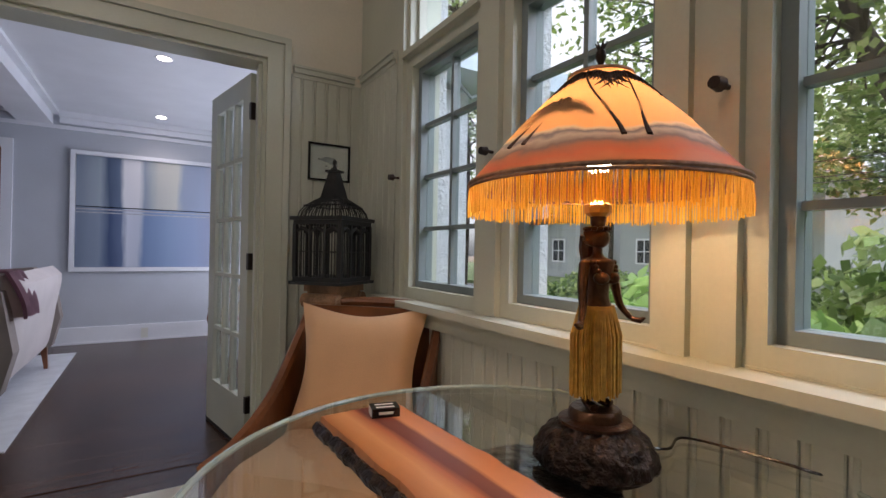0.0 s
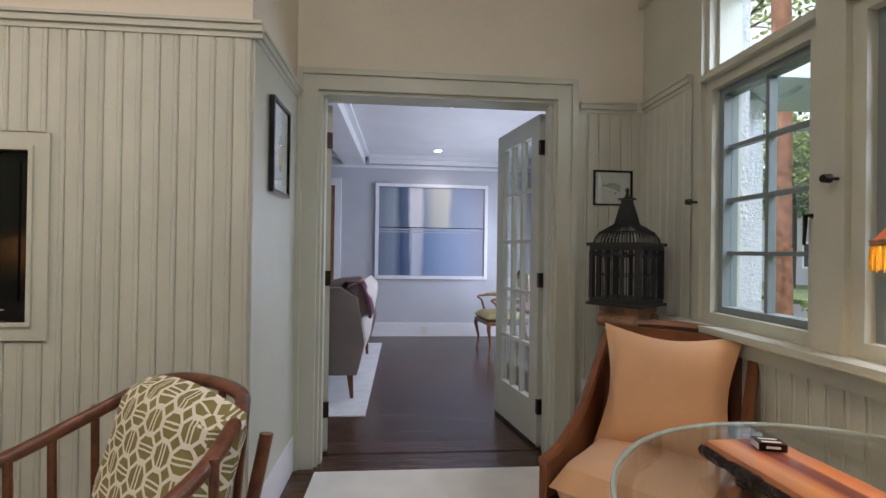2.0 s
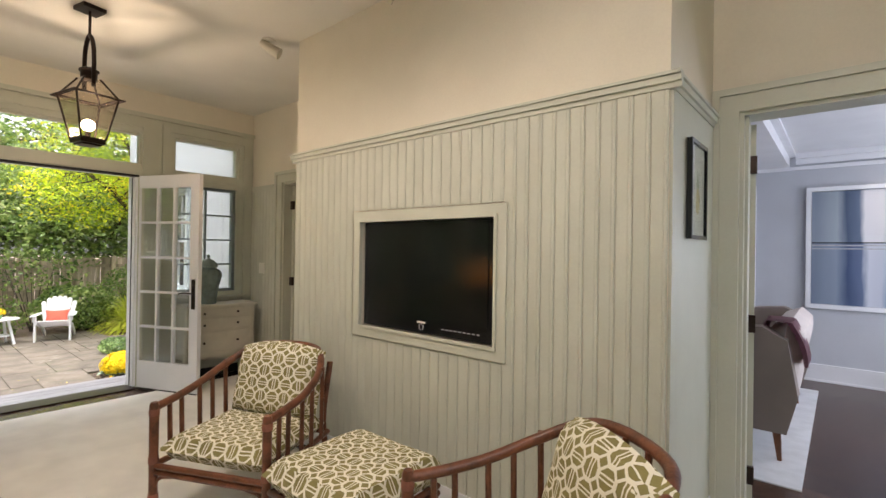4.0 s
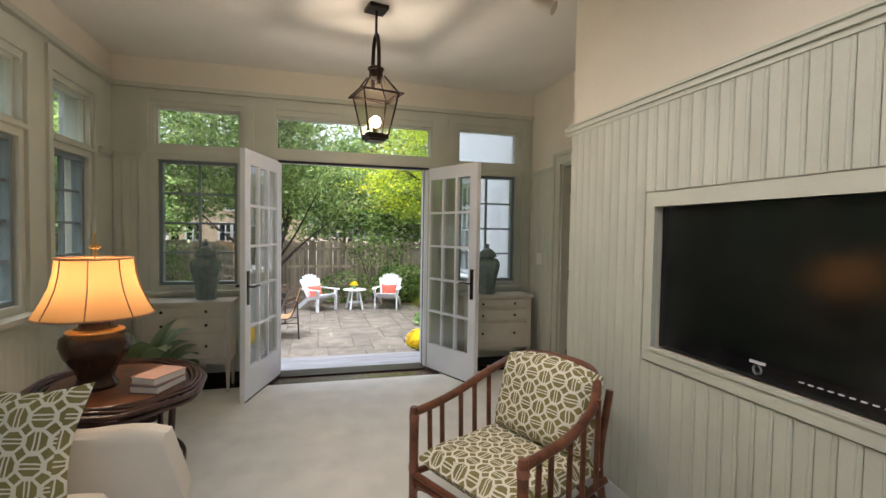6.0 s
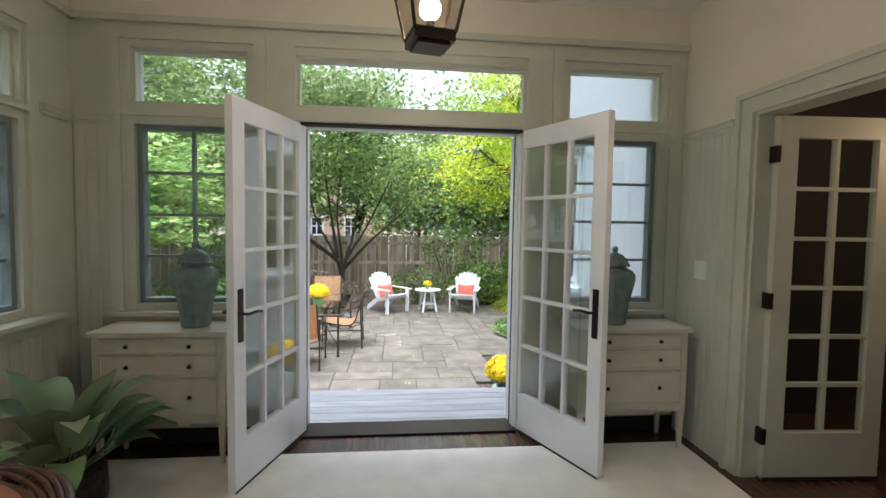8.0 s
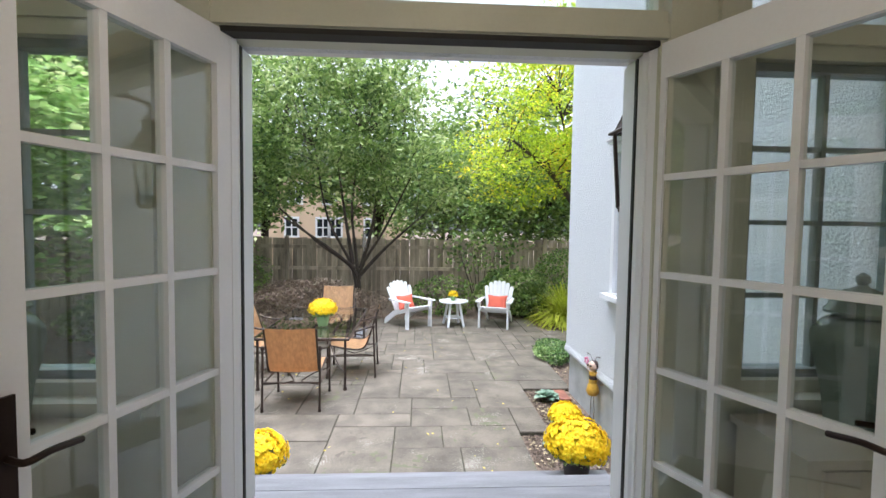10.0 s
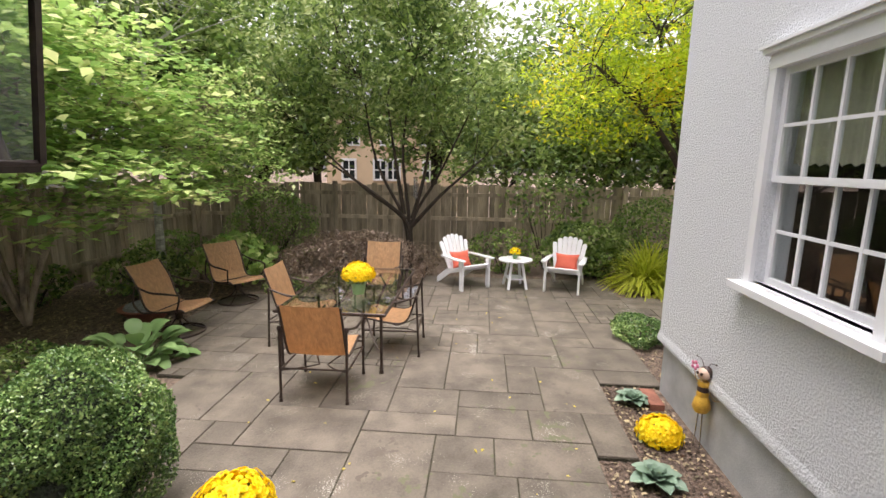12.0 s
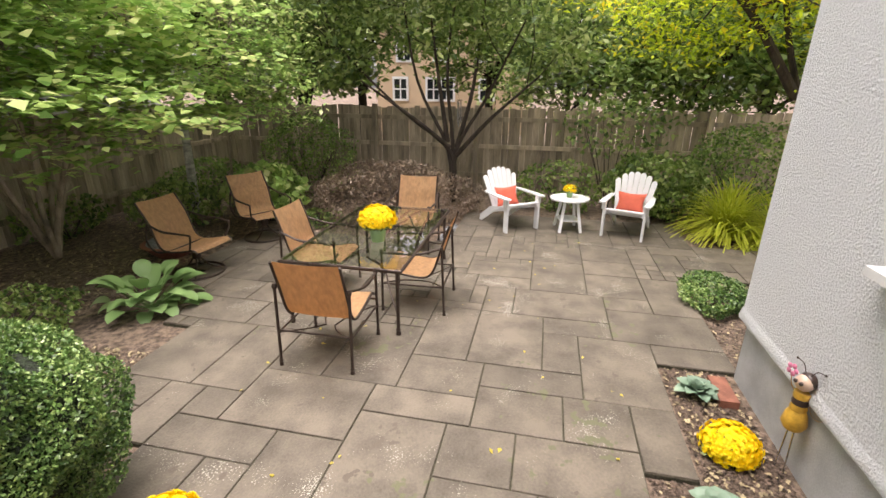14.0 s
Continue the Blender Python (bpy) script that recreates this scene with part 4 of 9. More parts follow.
# television let into the panelled wall
tv = thing("television", -2.299, YTV + 0.03, 1.2455, 0, "black flat television sunk in a white-framed wall recess", "television")
solid("case", TVBLACK, (-0.498, 0.498, -0.02, 0.05, -0.318, 0.318), parent=tv, bevel=0.012)
solid("screen", SCREEN, (-0.455, 0.455, -0.026, -0.0205, -0.245, 0.285), parent=tv, bevel=0.002)
solid("brand_mark", SILVER, (-0.03, 0.03, -0.0265, -0.021, -0.262, -0.252), parent=tv)
bm = bmesh.new()
lathe(bm, [(0.018, 0.0), (0.018, 0.004)], 20, caps=False)
lathe(bm, [(0.013, 0.0), (0.013, 0.004)], 20, caps=False)
part("power_ring", bm, SILVER, tv, at=pose(0, -0.022, -0.283, 90))
for k in range(9):
    solid("port_label", SILVER, (0.15 + k * 0.03, 0.165 + k * 0.03, -0.0265, -0.0215, -0.281, -0.277), parent=tv)
solid("recess_back", DIMBLACK, (-2.83, -1.76, YTV + 0.10, YTV + 0.118, 0.92, 1.57), kind="structure")
run_boxes("recess_frame", TRIM, [(-2.872, -2.808, YTV - 0.022, YTV - 0.004, 0.855, 1.632), (-1.789, -1.722, YTV - 0.022, YTV - 0.004, 0.855, 1.632), (-2.808, -1.789, YTV - 0.022, YTV - 0.004, 0.855, 0.922), (-2.808, -1.789, YTV - 0.022, YTV - 0.004, 1.568, 1.632),
                                 (-2.822, -2.806, YTV - 0.030, YTV - 0.022, 0.908, 1.582), (-1.791, -1.775, YTV - 0.030, YTV - 0.022, 0.908, 1.582), (-2.806, -1.791, YTV - 0.030, YTV - 0.022, 0.908, 0.924), (-2.806, -1.791, YTV - 0.030, YTV - 0.022, 1.566, 1.582)], bevel=0.004)


def framed_picture(name, at, turn, w, h, border, label):
    """A framed print that faces its own -y."""
    p = thing(name, *at, turn, label, "picture")
    b = border
    solid("frame", TVBLACK, (-w / 2, w / 2, -0.022, -0.001, -h / 2, -h / 2 + b), (-w / 2, w / 2, -0.022, -0.001, h / 2 - b, h / 2), (-w / 2, -w / 2 + b, -0.022, -0.001, -h / 2 + b, h / 2 - b), (w / 2 - b, w / 2, -0.022, -0.001, -h / 2 + b, h / 2 - b), parent=p, bevel=0.003)
    solid("mount", PAPER, (-w / 2 + b, w / 2 - b, -0.010, -0.002, -h / 2 + b, h / 2 - b), parent=p)
    g = solid("glass", GLASS, (-w / 2 + b, w / 2 - b, -0.0155, -0.014, -h / 2 + b, h / 2 - b), parent=p)
    g.visible_shadow = False
    return p


pp = framed_picture("pineapple_print", (XJ + 0.016, 2.115, 1.67), 90, 0.29, 0.42, 0.016, "black-framed print of a yellow pineapple on cream paper")
solid("inner_line", GREYINK, (-0.095, 0.095, -0.0125, -0.0105, 0.130, 0.133), (-0.095, 0.095, -0.0125, -0.0105, -0.150, -0.147), (-0.095, -0.092, -0.0125, -0.0105, -0.147, 0.130), (0.092, 0.095, -0.0125, -0.0105, -0.147, 0.130), parent=pp)
bm = bmesh.new()
bmesh.ops.create_circle(bm, cap_ends=True, segments=20, radius=1)
for v in bm.verts:
    v.co = Vector((v.co.x * 0.036, -0.0128, v.co.y * 0.06 - 0.045))
part("fruit", bm, YELLOWINK, pp)
bm = bmesh.new()
for a in (-60, -40, -20, 0, 20, 40, 60, -75, 75, -10, 10):
    d = Vector((math.sin(radians(a)), 0, math.cos(radians(a))))
    s_ = Vector((d.z, 0, -d.x)) * 0.006
    o_ = Vector((0, -0.0128, 0.012))
    L_ = 0.09 if abs(a) < 30 else 0.055
    bm.faces.new([bm.verts.new(v) for v in (o_ - s_, o_ + s_, o_ + d * L_)])
part("leaves", bm, GREENINK, pp)
solid("caption", GREYINK, (-0.03, 0.03, -0.0127, -0.0108, -0.136, -0.131), parent=pp)

fp = framed_picture("small_print", (0.815, YN - 0.003, 1.595), 0, 0.235, 0.205, 0.010, "small black-framed print of a pale fish on white paper")
bm = bmesh.new()
bm.faces.new([bm.verts.new((x_, -0.0128, z_)) for x_, z_ in ((-0.055, 0.012), (-0.02, 0.032), (0.03, 0.028), (0.05, 0.01), (0.045, -0.022), (0.02, -0.012), (-0.01, 0.0))])
part("fish", bm, GREYINK, fp)
for b_ in ((-0.062, -0.052, -0.0125, -0.0108, 0.012, 0.018), (-0.02, -0.012, -0.0125, -0.0108, -0.022, -0.017), (0.012, 0.022, -0.0125, -0.0108, -0.032, -0.026)):
    solid("mark", TVBLACK, b_, parent=fp)


def plate(x, y, z, turn, w=0.075, h=0.12, label="ivory wall switch plate on the panelled wall", name="light_switch", n=2):
    p = thing(name, x, y, z, turn, label, "switch")
    solid("plate", SWITCH, (-w / 2, w / 2, -0.006, 0, -h / 2, h / 2), parent=p, bevel=0.003)
    for k in range(n):
        c = (k - (n - 1) / 2) * 0.046
        solid("rocker", SWITCH, (c - 0.015, c + 0.015, -0.009, -0.0062, -0.032, 0.032), parent=p, bevel=0.002)


plate(-5.46, YN - 0.012, 1.17, 0, w=0.12)
plate(0.68, YN - 0.012, 0.42, 0, label="ivory power outlet on the panelled wall", name="power_outlet", n=1)

# ceiling spotlights
for x, y in ((-3.72, 1.62), (-2.50, 1.62)):
    sp = thing("ceiling_spotlight", x, y, CEILING, 0, "small cream swivel spotlight fixed to the ceiling", "spotlight", "ceiling spotlights")
    bm = bmesh.new()
    lathe(bm, [(0.05, -0.012), (0.05, 0)], 20)
    part("base", bm, CEIL, sp, smooth=True)
    bm = bmesh.new()
    tube(bm, [(0, 0, -0.012), (0, 0, -0.05)], 0.008, 8)
    part("arm", bm, CEIL, sp, smooth=True)
    bm = bmesh.new()
    tube(bm, [(-0.03, -0.04, -0.02), (0.0, 0.0, -0.06), (0.05, 0.06, -0.10)], [0.028, 0.036, 0.042], 16)
    part("head", bm, CREAMCAB, sp, smooth=True)

# hanging lantern
ln = thing("hanging_lantern", -4.20, 0.65, 2.05, 12, "black iron four-sided hanging lantern with one lit bulb", "lantern")
solid("ceiling_plate", HINGE, (-0.065, 0.065, -0.065, 0.065, CEILING - 2.05 - 0.025, CEILING - 2.05), parent=ln, bevel=0.004)
bm = bmesh.new()
tube(bm, [(0, 0, CEILING - 2.05 - 0.025), (0, 0, 0.69)], 0.0085, 10)
part("stem", bm, HINGE, ln, smooth=True)
bm = bmesh.new()
tube(bm, bend((-0.058, 0, 0.36), (-0.06, 0, 0.52), (-0.045, 0, 0.64), (0, 0, 0.70), (0.045, 0, 0.64), (0.06, 0, 0.52), (0.058, 0, 0.36), n=5), 0.013, 10)
part("yoke", bm, HINGE, ln, smooth=True)
bm = bmesh.new()
lathe(bm, [(0.045, 0.41), (0.046, 0.46), (0.055, 0.465), (0.055, 0.475), (0.03, 0.49)], 20)
part("chimney", bm, HINGE, ln, smooth=True)
top, bot, zt, zb = 0.120, 0.070, 0.30, 0.03
bm = bmesh.new()
for a in ((1, 1), (1, -1), (-1, -1), (-1, 1)):
    tube(bm, [(a[0] * bot, a[1] * bot, zb), (a[0] * top, a[1] * top, zt)], 0.0065, 6)
    tube(bm, [(a[0] * top, a[1] * top, zt), (a[0] * 0.045, a[1] * 0.045, 0.42)], 0.006, 6)
for s_, z in ((bot, zb), (top, zt)):
    tube(bm, [(s_, s_, z), (s_, -s_, z), (-s_, -s_, z), (-s_, s_, z)], 0.0065, 6, closed=True)
box(bm, -0.07, 0.07, -0.07, 0.07, 0.0, 0.028)
box(bm, -0.055, 0.055, -0.055, 0.055, -0.012, 0.0)
part("frame", bm, HINGE, ln, smooth=True)
bm = bmesh.new()
tube(bm, [(0.145, 0.145, zt - 0.004), (0.145, -0.145, zt - 0.004), (-0.145, -0.145, zt - 0.004), (-0.145, 0.145, zt - 0.004)], 0.006, 4, closed=True)
for i in range(4):
    a = [(1, 1), (1, -1), (-1, -1), (-1, 1)]
    p, q = a[i], a[(i + 1) % 4]
    bm.faces.new([bm.verts.new(v) for v in ((p[0] * 0.145, p[1] * 0.145, zt - 0.004), (q[0] * 0.145, q[1] * 0.145, zt - 0.004), (q[0] * top, q[1] * top, zt + 0.006), (p[0] * top, p[1] * top, zt + 0.006))])
part("eaves", bm, HINGE, ln)
for i in range(4):
    a = [(1, 1), (1, -1), (-1, -1), (-1, 1)]
    p, q = a[i], a[(i + 1) % 4]
    bm = bmesh.new()
    bm.faces.new([bm.verts.new(v) for v in ((p[0] * bot, p[1] * bot, zb), (q[0] * bot, q[1] * bot, zb), (q[0] * top, q[1] * top, zt), (p[0] * top, p[1] * top, zt))])
    o = part("glass_pane", bm, LAMPGLASS, ln)
    o.visible_shadow = False
    bm = bmesh.new()
    bm.faces.new([bm.verts.new(v) for v in ((p[0] * top, p[1] * top, zt), (q[0] * top, q[1] * top, zt), (q[0] * 0.045, q[1] * 0.045, 0.42), (p[0] * 0.045, p[1] * 0.045, 0.42))])
    o = part("roof_pane", bm, LAMPGLASS, ln)
    o.visible_shadow = False
bm = bmesh.new()
ball(bm, (0, 0, 0.12), 0.037, 14)
o = part("bulb", bm, BULB, ln, "lit warm globe bulb", smooth=True)
o.visible_shadow = False
bm = bmesh.new()
cyl(bm, 0, 0, 0.028, 0.08, 0.016)
part("socket", bm, HINGE, ln, smooth=True)


# chests with urns
def chest(x, y, label):
    """A small three-drawer chest on tapered legs that faces +x."""
    c = thing("chest_of_drawers", x, y, -0.004, 0, label, "chest", "painted chests by the garden doors")
    w, d = 0.36, 0.15
    solid("body", CREAMCAB, (-d, d, -w, w, 0.28, 0.785), parent=c, bevel=0.004)
    solid("top", CREAMCAB, (-d - 0.01, d + 0.02, -w - 0.02, w + 0.02, 0.785, 0.81), parent=c, bevel=0.006)
    solid("apron", CREAMCAB, (d - 0.03, d - 0.004, -0.16, 0.16, 0.255, 0.28), (d - 0.03, d - 0.004, -w + 0.02, w - 0.02, 0.27, 0.285), parent=c, bevel=0.003)
    for sx in (-1, 1):
        for sy in (-1, 1):
            bm = bmesh.new()
            v = box(bm, sx * (d - 0.02) - 0.018, sx * (d - 0.02) + 0.018, sy * (w - 0.022) - 0.018, sy * (w - 0.022) + 0.018, 0, 0.28)
            for q in v:
                if q.co.z < 0.1:
                    q.co.x += (sx * (d - 0.02) - q.co.x) * 0.45
                    q.co.y += (sy * (w - 0.022) - q.co.y) * 0.45
            part("leg", bm, CREAMCAB, c, bevel=0.003)
    for z0, z1 in ((0.69, 0.765), (0.555, 0.665), (0.33, 0.53)):
        dr = part("drawer", (lambda b: (box(b, d + 0.0, d + 0.006, -w + 0.05, w - 0.05, z0, z1), b)[1])(bmesh.new()), CREAMCAB, c, bevel=0.002)
        solid("moulding", CREAMCAB, (d, d + 0.012, -w + 0.045, w - 0.045, z0 - 0.006, z0 + 0.004), (d, d + 0.012, -w + 0.045, w - 0.045, z1 - 0.004, z1 + 0.006), (d, d + 0.012, -w + 0.041, -w + 0.052, z0 - 0.006, z1 + 0.006), (d, d + 0.012, w - 0.052, w - 0.041, z0 - 0.006, z1 + 0.006), parent=c, bevel=0.002)
        for yy in (-0.17, 0.17):
            bm = bmesh.new()
            tube(bm, [(d + 0.004, yy, (z0 + z1) / 2), (d + 0.014, yy, (z0 + z1) / 2), (d + 0.017, yy, (z0 + z1) / 2), (d + 0.028, yy, (z0 + z1) / 2)], [0.005, 0.005, 0.013, 0.009], 12)
            part("knob", bm, HINGE, dr, "small dark bronze knob", smooth=True)
    return c


chest(XW + 0.20, -0.80, "cream-painted three-drawer chest with bronze knobs on slim tapered legs")
chest(XW + 0.20, 2.05, "cream-painted three-drawer chest with bronze knobs on slim tapered legs")


def urn(x, y, label):
    u = thing("ginger_jar", x, y, 0.806, 20, label, "jar", "celadon ginger jars")
    bm = bmesh.new()
    lathe(bm, [(0.078, 0.0), (0.082, 0.01), (0.084, 0.04), (0.096, 0.14), (0.118, 0.23), (0.132, 0.29), (0.130, 0.325), (0.108, 0.355), (0.075, 0.372), (0.072, 0.385)], 8, squash=1.0)
    part("body", bm, JARG, u, bevel=0.006, smooth=True)
    bm = bmesh.new()
    lathe(bm, [(0.095, 0.383), (0.097, 0.392), (0.088, 0.40), (0.078, 0.425), (0.05, 0.455), (0.02, 0.468), (0.012, 0.475), (0.02, 0.488), (0.018, 0.503), (0.004, 0.515)], 20)
    part("lid", bm, JARG, u, "domed celadon lid with a knob", smooth=True)


urn(XW + 0.19, -0.66, "tall grey-green glazed lidded jar standing on the chest")
urn(XW + 0.19, 1.98, "tall grey-green glazed lidded jar standing on the chest")

# side table with its lamp
st = thing("rattan_side_table", -3.77, -0.72, 0.012, 20, "oval dark rattan side table with a ring of bent canes", "table")
bm = bmesh.new()
lathe(bm, [(0.37, 0.590), (0.375, 0.597), (0.375, 0.606), (0.37, 0.612)], 48, squash=0.80)
part("tabletop", bm, mat("caned_top", (0.19, 0.075, 0.035), 0.3, var=0.25, scale=8, bump=0.2), st, smooth=True)
bm = bmesh.new()
for r, z, q in ((0.385, 0.60, 0.013), (0.412, 0.612, 0.009), (0.437, 0.617, 0.008), (0.460, 0.612, 0.009), (0.485, 0.60, 0.013), (0.47, 0.565, 0.012)):
    tube(bm, [(r * math.cos(a), r * 0.82 * math.sin(a), z + 0.006 * math.sin(7 * a + r * 50)) for a in np.linspace(0, 2 * math.pi, 56)[:-1]], q, 8, closed=True)
part("rim", bm, DARKRATTAN, st, "ring of twisted dark canes", smooth=True)
for k in range(26):
    bm = bmesh.new()
    a = 2 * math.pi * k / 26
    tube(bm, [(0.375 * math.cos(a), 0.30 * math.sin(a), 0.592), (0.487 * math.cos(a + 0.08), 0.398 * math.sin(a + 0.08), 0.592)], 0.005, 5)
    part("cross_cane", bm, DARKRATTAN, st)
for a in (40, 140, 220, 320):
    ca, sa = math.cos(radians(a)), math.sin(radians(a))
    bm = bmesh.new()
    tube(bm, bend((0.40 * ca, 0.34 * sa, 0.585), (0.38 * ca, 0.32 * sa, 0.30), (0.39 * ca, 0.33 * sa, 0.12), (0.44 * ca, 0.37 * sa, 0.0), n=4), 0.0165, 10)
    part("leg", bm, DARKRATTAN, st, smooth=True)
bm = bmesh.new()
for z in (0.19, 0.17):
    tube(bm, [(0.375 * math.cos(a), 0.30 * math.sin(a), z) for a in np.linspace(0, 2 * math.pi, 40)[:-1]], 0.009, 8, closed=True)
part("stretcher", bm, DARKRATTAN, st, smooth=True)

sl = thing("side_lamp", -3.72, -0.80, 0.625, 0, "dark brown glazed urn lamp with a lit cream bell shade", "lamp")
sl.scale = (1.1, 1.1, 1.1)
bm = bmesh.new()
lathe(bm, [(0.085, 0), (0.088, 0.015), (0.076, 0.03), (0.070, 0.05), (0.085, 0.09), (0.125, 0.15), (0.14, 0.20), (0.135, 0.235), (0.105, 0.262), (0.076, 0.272), (0.066, 0.285), (0.064, 0.315), (0.075, 0.33), (0.075, 0.338), (0.03, 0.342)], 32)
part("body", bm, BROWNGLAZE, sl, smooth=True)
bm = bmesh.new()
lathe(bm, [(0.112, 0.258), (0.113, 0.264), (0.085, 0.274)], 32, caps=False)
part("collar", bm, GOLD, sl, "gilt collar", smooth=True)
bm = bmesh.new()
tube(bm, [(0, 0, 0.34), (0, 0, 0.705)], 0.005, 8)
part("stem", bm, GOLD, sl, smooth=True)
bm = bmesh.new()
lathe(bm, [(0.232, 0.335), (0.226, 0.345), (0.196, 0.40), (0.170, 0.46), (0.155, 0.52), (0.148, 0.575), (0.146, 0.592)], 48, caps=False)
o = part("shade", bm, SHADE2, sl, "cream silk bell shade lit from within", smooth=True)
bm = bmesh.new()
for k in range(8):
    a = 2 * math.pi * k / 8 + 0.2
    bm = bmesh.new()
    tube(bm, [(r * math.cos(a), r * math.sin(a), z) for r, z in ((0.231, 0.338), (0.198, 0.40), (0.172, 0.46), (0.157, 0.52), (0.149, 0.59))], 0.003, 5)
    part("piping", bm, TERRAC, sl, smooth=True)
for r, z in ((0.232, 0.337), (0.147, 0.592)):
    bm = bmesh.new()
    tube(bm, [(r * math.cos(a), r * math.sin(a), z) for a in np.linspace(0, 2 * math.pi, 48)[:-1]], 0.004, 6, closed=True)
    part("rim_band", bm, TERRAC, sl, smooth=True)
bm = bmesh.new()
lathe(bm, [(0.006, 0.60), (0.008, 0.615), (0.005, 0.63)], 8)
for k in range(5):
    a = 2 * math.pi * k / 5
    ball(bm, (0.012 * math.cos(a), 0.012 * math.sin(a), 0.642), (0.013, 0.013, 0.010), 6)
ball(bm, (0, 0, 0.65), (0.016, 0.016, 0.012), 6)
part("finial", bm, GOLD, sl, "gilt finial", smooth=True)
bm = bmesh.new()
ball(bm, (0, 0, 0.47), (0.028, 0.028, 0.035), 10)
part("bulb", bm, BULB, sl, smooth=True).visible_shadow = False

for lab, m_, z, dx, tr, sz in (("pink cloth-covered book lying on another book", PINKBOOK, 0.664, 0.0, -28, (0.105, 0.07, 0.036)), ("grey cloth-covered book lying on the side table", GREYBOOK, 0.625, 0.005, -20, (0.115, 0.075, 0.038))):
    bk = thing("book", -3.72 + dx + 0.06, -0.50, z, tr, lab, "book")
    x_, y_, h_ = sz
    solid("cover", m_, (-x_, x_, -y_, y_, 0, 0.004), (-x_, x_, -y_, y_, h_ - 0.004, h_), (-x_, -x_ + 0.004, -y_, y_, 0.004, h_ - 0.004), parent=bk, bevel=0.0015)
    solid("page_block", PAPER, (-x_ + 0.005, x_ - 0.006, -y_ + 0.005, y_ - 0.005, 0.004, h_ - 0.004), parent=bk)

# potted plant by the chest
rng = random.Random(5)
pl = thing("potted_plant", -4.88, -0.98, 0.0, 0, "leafy variegated houseplant in a round basket pot", "plant")
pl.scale = (1.15, 1.15, 1.2)
bm = bmesh.new()
lathe(bm, [(0.11, -0.004), (0.14, 0.10), (0.135, 0.22), (0.125, 0.225), (0.12, 0.20)], 20)
part("pot", bm, BRONZEDARK, pl, smooth=True)


def blade(bm, base, direction, length, width, droop, fold=0.25, n=6):
    d = Vector(direction).normalized()
    side = d.cross(Vector((0, 0, 1)))
    side = side.normalized() if side.length > 0.05 else Vector((1, 0, 0))
    up = side.cross(d).normalized()
    prev, p = None, Vector(base)
    for i in range(n + 1):
        t = i / n
        w = width * math.sin(math.pi * min(t * 0.92 + 0.08, 1)) ** 0.7
        q = [bm.verts.new(p - side * w + up * fold * w), bm.verts.new(p), bm.verts.new(p + side * w + up * fold * w)]
        if prev:
            bm.faces.new((prev[0], prev[1], q[1], q[0])), bm.faces.new((prev[1], prev[2], q[2], q[1]))
        prev = q
        p = p + d * length / n
        d = (d - Vector((0, 0, droop / n))).normalized()
        up = side.cross(d).normalized()


for k in range(26):
    a, e = rng.uniform(0, 2 * math.pi), rng.uniform(0.25, 1.3)
    bm = bmesh.new()
    st_ = Vector((0.03 * math.cos(a), 0.03 * math.sin(a), 0.2))
    d_ = Vector((math.cos(a) * math.cos(e), math.sin(a) * math.cos(e), math.sin(e)))
    tip = st_ + d_ * rng.uniform(0.10, 0.20)
    tube(bm, [st_, tip], 0.004, 5)
    blade(bm, tip, d_ + Vector((0, 0, 0.15)), rng.uniform(0.22, 0.34), rng.uniform(0.052, 0.075), rng.uniform(0.9, 1.9))
    part("leaf", bm, LEAFP, pl, smooth=True)

# white sofa end with its cushion
so = thing("sofa", -2.3, -0.88, 0.012, 0, "white slipcovered sofa with a patterned olive cushion at its end", "sofa")
for sx, nm in ((-1, "arm"), (1, "arm")):
    bm = bmesh.new()
    pillow(bm, 0.17, 1.08, 0.56, power=12, n=14)
    part(nm, bm, CREAMCLOTH, so, smooth=True, at=(sx * 0.90, 0.08, 0.30))
bm = bmesh.new()
pillow(bm, 1.6, 0.78, 0.26, power=12)
part("seat", bm, CREAMCLOTH, so, smooth=True, at=(0, 0.05, 0.32))
bm = bmesh.new()
pillow(bm, 1.9, 0.76, 0.2, power=10)
part("backrest", bm, CREAMCLOTH, so, smooth=True, at=pose(0, -0.42, 0.42, 90))
bm = bmesh.new()
pillow(bm, 0.42, 0.42, 0.14, power=3, corner=0.12)
o = part("scatter_cushion", bm, PATTERN, None, smooth=True, at=pose(-2.96, -0.76, 0.64, 72, 0, 78))
uv_box(o.data)
tagged(o, "square olive cushion with cream octagons leaning on the sofa arm", "cushion")

# ---- the corner with the glass table ----
rt = thing("round_table", 0.54, 0.60, -0.004, 0, "round glass tabletop on a dark carved tree-trunk pedestal", "table")
bm = bmesh.new()
lathe(bm, [(0.546, 0.730), (0.5505, 0.734), (0.5505, 0.740), (0.546, 0.744)], 96)
part("tabletop", bm, TGLASS, rt, "clear glass tabletop with a ground edge", smooth=True).visible_shadow = False
bm = bmesh.new()
tube(bm, [(0.549 * math.cos(a), 0.549 * math.sin(a), 0.737) for a in np.linspace(0, 2 * math.pi, 120)[:-1]], 0.0065, 6, closed=True)
em = mat("ground_glass_edge", (0.42, 0.50, 0.47), 0.12, var=0.05)
part("edge", bm, em, rt, "pale green ground glass edge", smooth=True)
bm = bmesh.new()
lathe(bm, [(0.22, 0.0), (0.20, 0.04), (0.11, 0.12), (0.085, 0.3), (0.09, 0.5), (0.13, 0.64), (0.17, 0.700), (0.165, 0.728)], 20)
